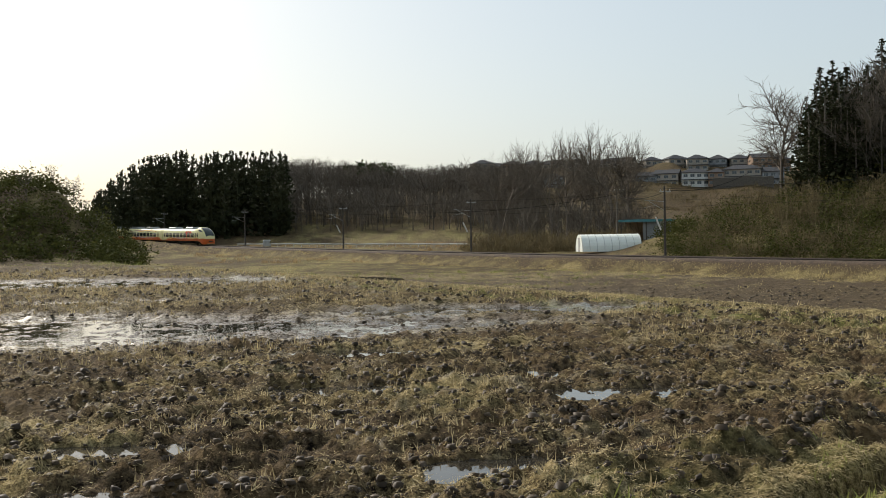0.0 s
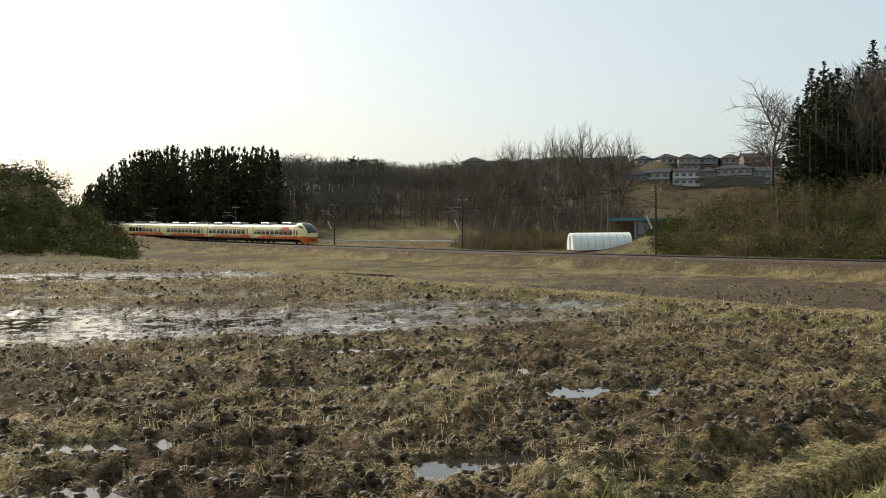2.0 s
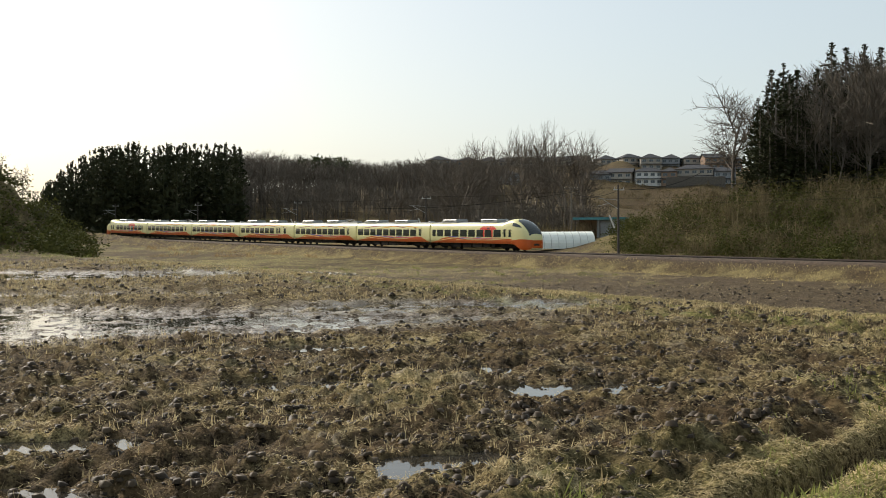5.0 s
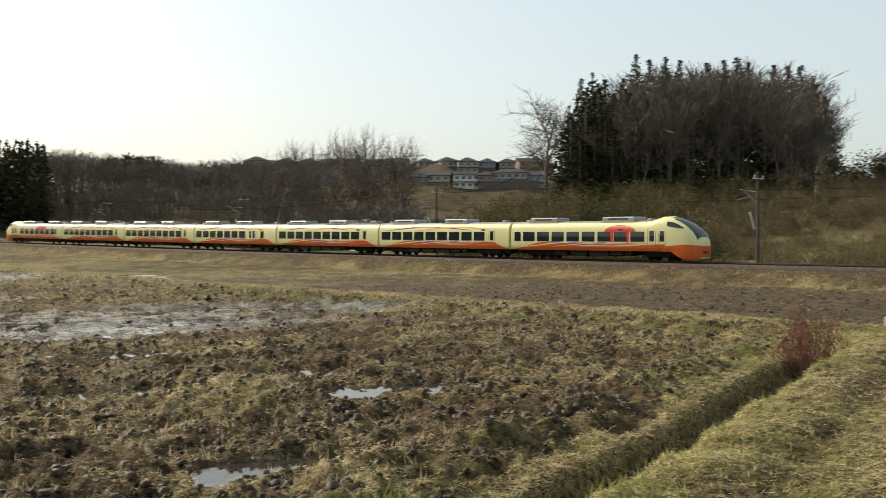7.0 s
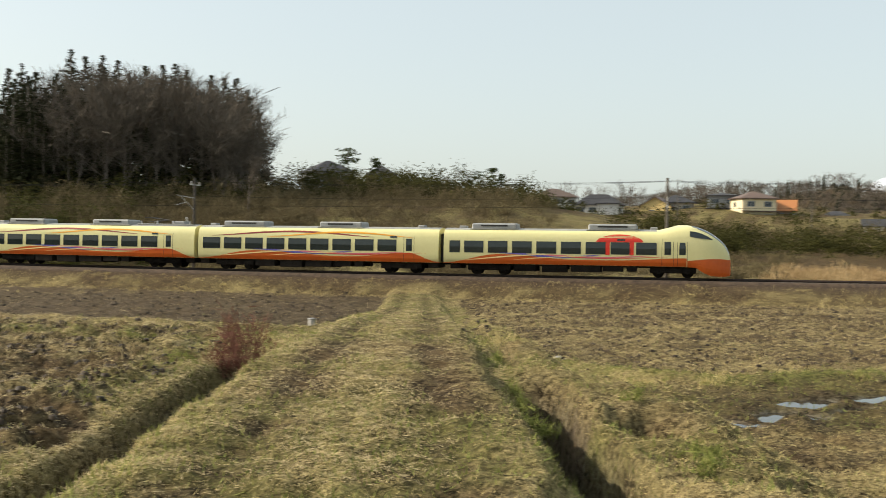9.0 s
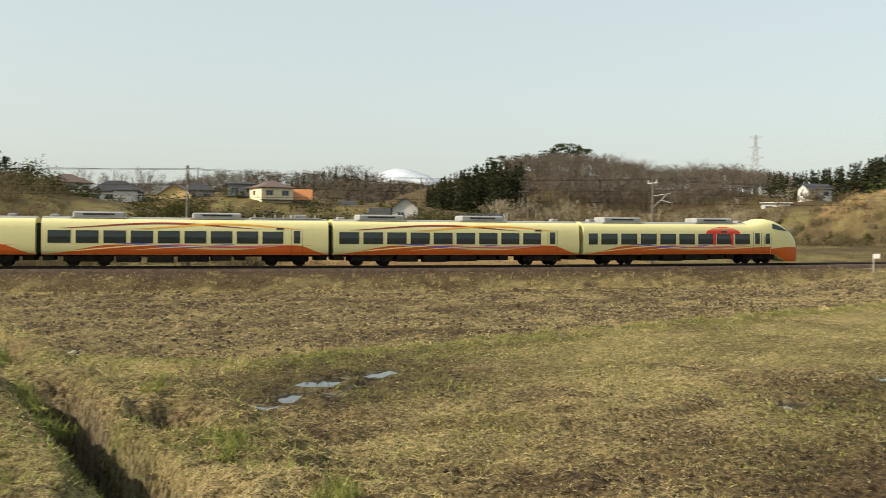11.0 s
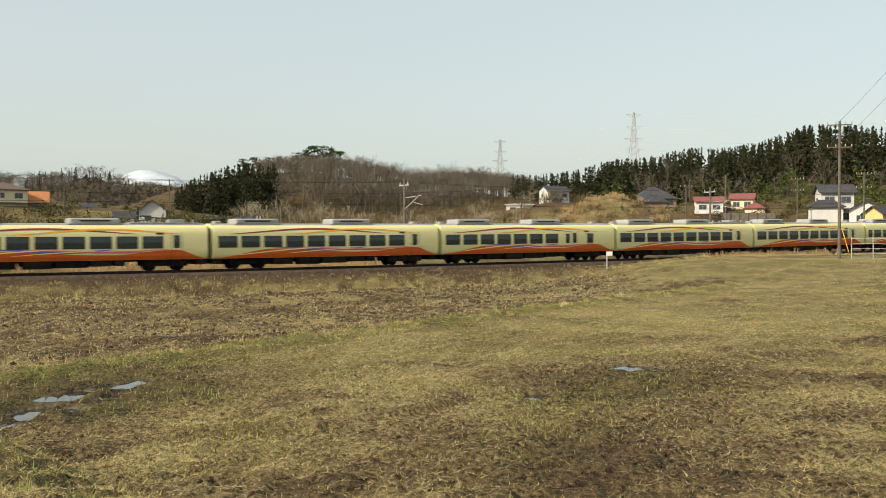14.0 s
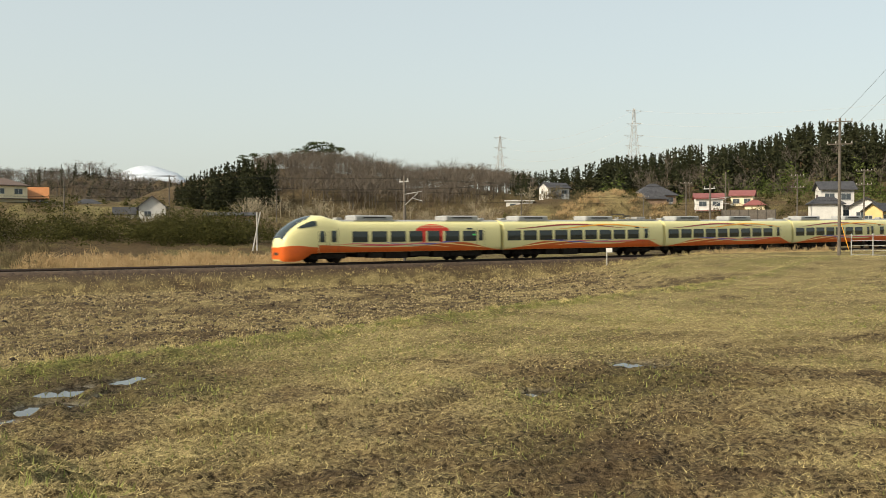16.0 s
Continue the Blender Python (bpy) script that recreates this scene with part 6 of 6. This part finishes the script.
signpost(93.79, 94, "small white trackside board on a concrete post", 0.5, 0.4, 1.6)
x, y = pol(36.6, 38)
st = empty("marker_post", pose(x, y, gz(x, y), 0, 0, 0), "short pale concrete marker post in the grass", "post")
part("shaft", boxed(-0.11, 0.11, -0.11, 0.11, -0.2, 0.74, 0.02), M_CONC, st)
part("cap", boxed(-0.12, 0.12, -0.12, 0.12, 0.74, 0.80, 0.02), M_CONC, st)
rs = random.Random(3)
for k in range(9):
    x, y = pol(49.9 + rs.uniform(-1.3, 1.0), 27 + rs.uniform(-1.2, 1.2))
    bm = bmesh.new()
    bmesh.ops.create_icosphere(bm, subdivisions=1, radius=rs.uniform(0.12, 0.28))
    for v in bm.verts:
        v.co = Vector((v.co.x * rs.uniform(0.8, 1.5), v.co.y * rs.uniform(0.7, 1.2), v.co.z * 0.6))
    ob = part("rubble_stone", bm, M_CONC)
    ob.matrix_basis = pose(x, y, gz(x, y) + 0.05, 0, 0, rs.uniform(0, 180))
    tagged(ob, "pale broken concrete lump dumped in the grass", "stone", "rubble by the ditch")
# twin stay poles and a soil heap beyond the line
for dx, ln in ((0.0, 0.0), (-1.1, 0.35)):
    x, y = pol(74.13 + dx * 0.25, 112)
    tw = empty("stay_pole", pose(x, y, gz(x, y), 0, 0, -74), "slim wooden stay pole beyond the railway", "pole", "stay poles")
    part("shaft", tube(bmesh.new(), (0, 0, -0.4), (0.9 if dx else 0, 0, 4.2), 0.09, 0.07, 7), M_CONC, tw)
# mesh fence at the crossing
def fence():
    ob = empty("mesh_fence", label="green-grey wire fence beside the level crossing", category="fence")
    pts = [(pol(106.6 + 1.05 * k, 93 - 1.1 * k)) for k in range(9)]
    for k, (x, y) in enumerate(pts):
        z = gz(x, y)
        part("post", tube(bmesh.new(), (x, y, z - 0.3), (x, y, z + 1.9), 0.045, 0.045, 6), M_SASH, ob)
        if k:
            x0, y0 = pts[k - 1]
            z0 = gz(x0, y0)
            for h in (0.1, 0.5, 0.9, 1.3, 1.75):
                part("rail", tube(bmesh.new(), (x0, y0, z0 + h), (x, y, z + h), 0.02, 0.02, 4, False), M_SASH, ob)


fence()


def snow_mountain():
    bm = bmesh.new()
    n = 30
    rows = []
    for j in range(4):
        row = []
        for i in range(n + 1):
            az = 63 + 12 * i / n
            d = 4200 + 120 * j
            el = 2.5 + 1.25 * math.exp(-abs((az - 68.2) / 1.9) ** 2.4) + 0.25 * math.exp(-((az - 69.9) / 0.5) ** 2)
            z = EYE_Z + d * math.tan(radians(el)) if j == 2 else (-20 if j in (0, 3) else EYE_Z + d * math.tan(radians(el * 0.86)))
            x, y = pol(az, d)
            row.append(bm.verts.new((x, y, z)))
        rows.append(row)
    for p, q in zip(rows, rows[1:]):
        for i in range(n):
            bm.faces.new((p[i], p[i + 1], q[i + 1], q[i]))
    m = mat("snow_and_rock", (0.44, 0.49, 0.55), (0.62, 0.66, 0.70), 0.006, 0.8)
    tagged(part("snow_mountain", bm, m, smooth=True), "broad snow-covered mountain on the horizon", "mountain", kind="structure")


snow_mountain()

# ------------------------------------------------------------------ grass, straw and clods near the road
def spread(az0, az1, r0, r1, n, power=1.0):
    az = RNG.uniform(az0, az1, n)
    r = r0 * (r1 / r0) ** (RNG.random(n) ** power)
    return r * np.sin(np.radians(az)), r * np.cos(np.radians(az)), r


def blades(name, x, y, z, r, length, width, up, material, label):
    n = len(x)
    an = RNG.uniform(0, 2 * np.pi, n)
    el = np.radians(RNG.uniform(up[0], up[1], n))
    ln = length * RNG.uniform(0.5, 1.5, n) * (1 + r / 60)
    w = width * RNG.uniform(0.6, 1.4, n) * (1 + r / 12)
    d = np.stack([np.cos(an) * np.cos(el), np.sin(an) * np.cos(el), np.sin(el)], -1)
    e = np.stack([-np.sin(an), np.cos(an), np.zeros(n)], -1) + RNG.normal(0, 0.3, (n, 3))
    p = np.stack([x, y, z], -1)
    tip = p + d * ln[:, None]
    tip[:, 2] -= 0.25 * ln * np.cos(el)
    v = np.stack([p - e * w[:, None] / 2, p + e * w[:, None] / 2, tip], 1).reshape(-1, 3)
    return tagged(link_np(name, v, np.arange(3 * n).reshape(-1, 3), material), label, "grass", kind="stuff")


def keep(x, y, r, mask):
    return x[mask], y[mask], r[mask]


x, y, r = spread(25, 113, 4.2, 95, 640000, 0.72)
z, g, s, wet, stone = ground(x, y)
side, _ = near_track(x, y)
worn = 1 - 0.55 * (np.abs(x * 0.733 - y * 0.68 + 0.4) < 1.45)
k = (RNG.random(len(x)) < s * (1 - 0.8 * wet) * worn) & (side > 5) & (wet < 0.75)
blades("dry_grass", x[k], y[k], z[k], r[k], 0.056, 0.0036, (-5, 48), M_STRAW, "matted pale dry grass over the rough field")
x, y, r = spread(20, 113, 4.2, 60, 130000, 0.8)
z, g, s, wet, stone = ground(x, y)
worn = 1 - 0.5 * (np.abs(x * 0.733 - y * 0.68 + 0.4) < 1.45)
k = (RNG.random(len(x)) < g * 1.1 * worn) & (wet < 0.6)
blades("green_grass", x[k], y[k], z[k], r[k], 0.075, 0.007, (25, 80), M_GRASSB, "short new green grass in patches")
x, y, r = spread(-29, 45, 6.5, 75, 520000, 0.78)
z, g, s, wet, stone = ground(x, y)
k = (RNG.random(len(x)) < s * 0.95 + 0.15) & (wet < 0.7)
blades("straw_litter", x[k], y[k], z[k] + 0.01, r[k], 0.055, 0.0036, (-5, 40), M_LITTER, "loose rice straw scattered over muddy soil")
x, y, r = spread(-29, 40, 55, 190, 110000, 0.8)
z, g, s, wet, stone = ground(x, y)
side, _ = near_track(x, y)
k = (RNG.random(len(x)) < s * 0.9 + 0.1 * g) & (side > 3.2) & (wet < 0.5) & ((s > 0.22) | (g > 0.4))
blades("meadow_grass", x[k], y[k], z[k], np.minimum(r[k], 40), 0.11, 0.007, (10, 70), M_STRAW, "dry grass on bunds and banks by the railway")
# embankment grass
ss = RNG.uniform(-230, 220, 45000)
off = RNG.uniform(2.9, 7.5, 45000)
X, Y, Z, Hd = on_track(ss)
x, y = X + off * np.cos(Hd), Y - off * np.sin(Hd)
z = ground(x, y)[0]
blades("bank_grass", x, y, z, np.full(len(x), 20.0), 0.15, 0.010, (15, 75), M_STRAW, "dry pale grass on the railway embankment")

# tufts of dead grass on the embankment and bunds
ss, off = RNG.uniform(-235, 200, 420), RNG.uniform(2.8, 9.0, 420)
X, Y, Z, Hd = on_track(ss)
x, y = X + off * np.cos(Hd), Y - off * np.sin(Hd)
z = ground(x, y)[0]
shrubs("bank_tufts", [(x[i], y[i], z[i] - 0.05, float(RNG.uniform(0.3, 1.0)), float(RNG.uniform(0.15, 0.4))) for i in range(len(x))], M_STRAW, "clumps of long dead grass on the railway bank", 46, 0.12, True, "grass")
x, y = RNG.uniform(-45, 20, 520), RNG.uniform(62, 112, 520)
side, _ = near_track(x, y)
z, g, s, wet, stone = ground(x, y)
k = (side > 6) & (y + 0.35 * x > 76) & (s > 0.15)
shrubs("meadow_tufts", [(x[i], y[i], z[i] - 0.05, float(RNG.uniform(0.3, 1.1)), float(RNG.uniform(0.12, 0.3))) for i in np.nonzero(k)[0]], M_GRASSB, "clumps of dry grass on the bank beyond the paddy", 46, 0.12, True, "grass")

# reeds standing close to the line before the crossing
ss = np.linspace(30, 170, 500)
X, Y, Z, Hd = on_track(ss)
az = np.degrees(np.arctan2(X, Y))
pts = []
for i in np.nonzero((az > 97.2) & (az < 104.2))[0]:
    o = float(RNG.uniform(2.9, 5.2))
    x, y = X[i] + o * math.cos(Hd[i]), Y[i] - o * math.sin(Hd[i])
    pts.append((x, y, gz(x, y) - 0.05, float(RNG.uniform(0.3, 0.8)), float(RNG.uniform(0.4, 0.9))))
shrubs("track_reeds", pts, M_REED, "tawny dry reeds standing beside the railway", 60, 0.22, True, "reeds")


def clods():
    n = 48000
    x, y, r = spread(-29, 42, 6.8, 85, n, 0.85)
    z, g, s, wet, stone = ground(x, y)
    along, lat = x * 0.68 + y * 0.733, x * 0.733 - y * 0.68 + 0.5
    e = (x - 9.9) * 0.877 + (y - 22.5) * 0.48
    far_left = smooth(y + 0.35 * x, 78, 84)
    lump = fbm(x * 0.8, y * 0.8, 91)
    k = (lat < -3) & (far_left < 0.4) & ((e < -0.4) | (e > 1.8)) & (RNG.random(n) < 0.12 + 1.2 * (lump - 0.4) + 0.5 * smooth(np.sin((y * 0.877 - x * 0.48) * 2 * math.pi / 1.3 + 3 * fbm(x * 0.5, y * 0.5, 11)), 0.0, 0.9)) & (RNG.random(n) > 0.92 * wet)
    x, y, z, r = x[k], y[k], z[k], r[k]
    x2, y2, r2 = spread(45, 95, 18, 85, 9000, 0.8)
    z2 = ground(x2, y2)[0]
    ec = (x2 - 24.1) * 0.467 + (y2 - 13.5) * 0.883
    sd, _ = near_track(x2, y2)
    k = (ec > -3.2) & (sd > 7.2)
    x, y, z, r = (np.concatenate([a, b[k]]) for a, b in ((x, x2), (y, y2), (z, z2), (r, r2)))
    n = len(x)
    size = (0.013 + 0.033 * RNG.random(n) ** 2.4) * (1 + r / 30)
    ring = [(math.cos(1.571 * k), math.sin(1.571 * k)) for k in range(4)]
    oc = np.array([(c, s_, -0.35) for c, s_ in ring] + [(0.62 * c - 0.3 * s_, 0.62 * s_ + 0.3 * c, 0.34) for c, s_ in ring])
    fc = np.array([q for k in range(4) for q in ((k, (k + 1) % 4, 4 + k), ((k + 1) % 4, 4 + (k + 1) % 4, 4 + k))] + [(4, 5, 6), (4, 6, 7)])
    v = oc[None] * size[:, None, None] * RNG.uniform(0.55, 1.5, (n, 8, 3))
    an = RNG.uniform(0, 6.28, n)
    c, s_ = np.cos(an)[:, None], np.sin(an)[:, None]
    v = np.stack([v[..., 0] * c - v[..., 1] * s_, v[..., 0] * s_ + v[..., 1] * c, v[..., 2]], -1)
    v += np.stack([x, y, z + size * 0.22], -1)[:, None]
    f = (fc[None] + 8 * np.arange(n)[:, None, None]).reshape(-1, 3)
    tagged(link_np("soil_clods", v.reshape(-1, 3), f, M_CLOD), "dark wet clods of ploughed soil", "soil", kind="stuff")


clods()


def stubble(name, x0, x1, y0, y1, c, s, pitch, ok, label, per=6, tall=0.09):
    """Cut rice stems standing in rows: tufts on a turned grid, uneven and partly ploughed under."""
    a, b = np.meshgrid(np.arange(-90, 90, pitch[0]), np.arange(-10, 130, pitch[1]))
    a, b = a.ravel() + RNG.normal(0, 0.035, a.size), b.ravel() + RNG.normal(0, 0.03, b.size)
    x, y = a * c - b * s, a * s + b * c
    k = (x > x0) & (x < x1) & (y > y0) & (y < y1) & (np.abs(np.degrees(np.arctan2(x, y)) - 42) < 72)
    x, y = x[k], y[k]
    r = np.hypot(x, y)
    k = (r > 6.5) & (RNG.random(len(x)) < np.clip(34 / r, 0.3, 1))
    x, y, r = x[k], y[k], r[k]
    z, g, st, wet, stone = ground(x, y)
    k = ok(x, y) & (wet < 0.6) & (stone < 0.2)
    x, y, z, r = (np.repeat(q[k], per) for q in (x, y, z, r))
    x, y = x + RNG.normal(0, 0.03, len(x)), y + RNG.normal(0, 0.03, len(x))
    blades(name, x, y, z - 0.01, r, tall, 0.0065, (35, 85), M_LITTER, label)


def in_paddy(x, y):
    e = (x - 9.9) * 0.877 + (y - 22.5) * 0.48
    lat = x * 0.733 - y * 0.68 + 0.5
    return (lat < -3.2) & (e < 0) & (fbm(x * 0.22, y * 0.22, 63) + 0.25 * (np.abs(e + 1.5) < 1.4) + 0.12 * (y > 30) > 0.5) & (RNG.random(len(x)) < 0.7)


def in_stubble_field(x, y):
    ec = (x - 24.1) * 0.467 + (y - 13.5) * 0.883
    side, _ = near_track(x, y)
    return (ec > -3.3) & (side > 7.4) & (x * 0.733 - y * 0.68 > 3) & (fbm(x * 0.2, y * 0.2, 65) > 0.36) & (RNG.random(len(x)) < 0.75)


stubble("rice_stubble", -30, 20, 5, 76, 0.877, 0.48, (0.31, 0.2), in_paddy, "pale rice stubble standing in rows in the muddy paddy")
stubble("field_stubble", 14, 90, -6, 60, 0.883, -0.467, (0.22, 0.42), in_stubble_field, "pale stubble clumps in rows beside the railway", 4, 0.055)
pts = []
for k in range(150):
    a, b = float(RNG.uniform(-13, 45)), float(RNG.normal(0, 0.35))
    x, y = 21.95 + 0.883 * a + 0.467 * b, 9.44 - 0.467 * a + 0.883 * b
    pts.append((x, y, gz(x, y) - 0.03, float(RNG.uniform(0.2, 0.6)), float(RNG.uniform(0.08, 0.2))))
shrubs("lip_tufts", pts[:90], M_GRASSB, "green tufts along the field's grassy lip", 60, 0.07, True, "grass")
shrubs("lip_straw", pts[60:], M_STRAW, "dry tufts along the field's grassy lip", 60, 0.07, True, "grass")
# rushes along the ditches, and a leafless red-brown bush at the road's edge
pts = []
for k in range(26):
    a = float(RNG.uniform(3, 16))
    l = float(RNG.choice([-3.1, -2.1, 2.9, 1.6])) - 0.5
    x, y = a * 0.68 + l * 0.733, a * 0.733 - l * 0.68
    pts.append((x, y, gz(x, y) - 0.03, 0.22, 0.16))
shrubs("ditch_tufts", pts, M_GRASSB, "tufts of long grass hanging over the ditch", 130, 0.07, True, "grass")
x, y = pol(33.0, 16.3)
bush = empty("bush", pose(x, y, gz(x, y) - 0.05), "small leafless red-brown bush beside the farm road", "bush")
m_red = leafmat("red_brown_twigs", (0.10, 0.04, 0.03), (0.23, 0.11, 0.08), 2.0, trans=0.1)
v, f = leafy(RNG, 0.62, 0.62, 0.95, 1700, 0.085, 0.1, True)
link_np("crown", v, f, m_red, bush)
bm = bmesh.new()
for k in range(9):
    a = k * 0.7
    tube(bm, (0.03 * math.cos(a), 0.03 * math.sin(a), 0), (0.4 * math.cos(a), 0.4 * math.sin(a), 1.15), 0.014, 0.005, 5)
part("stem", bm, m_red, bush)


motions()
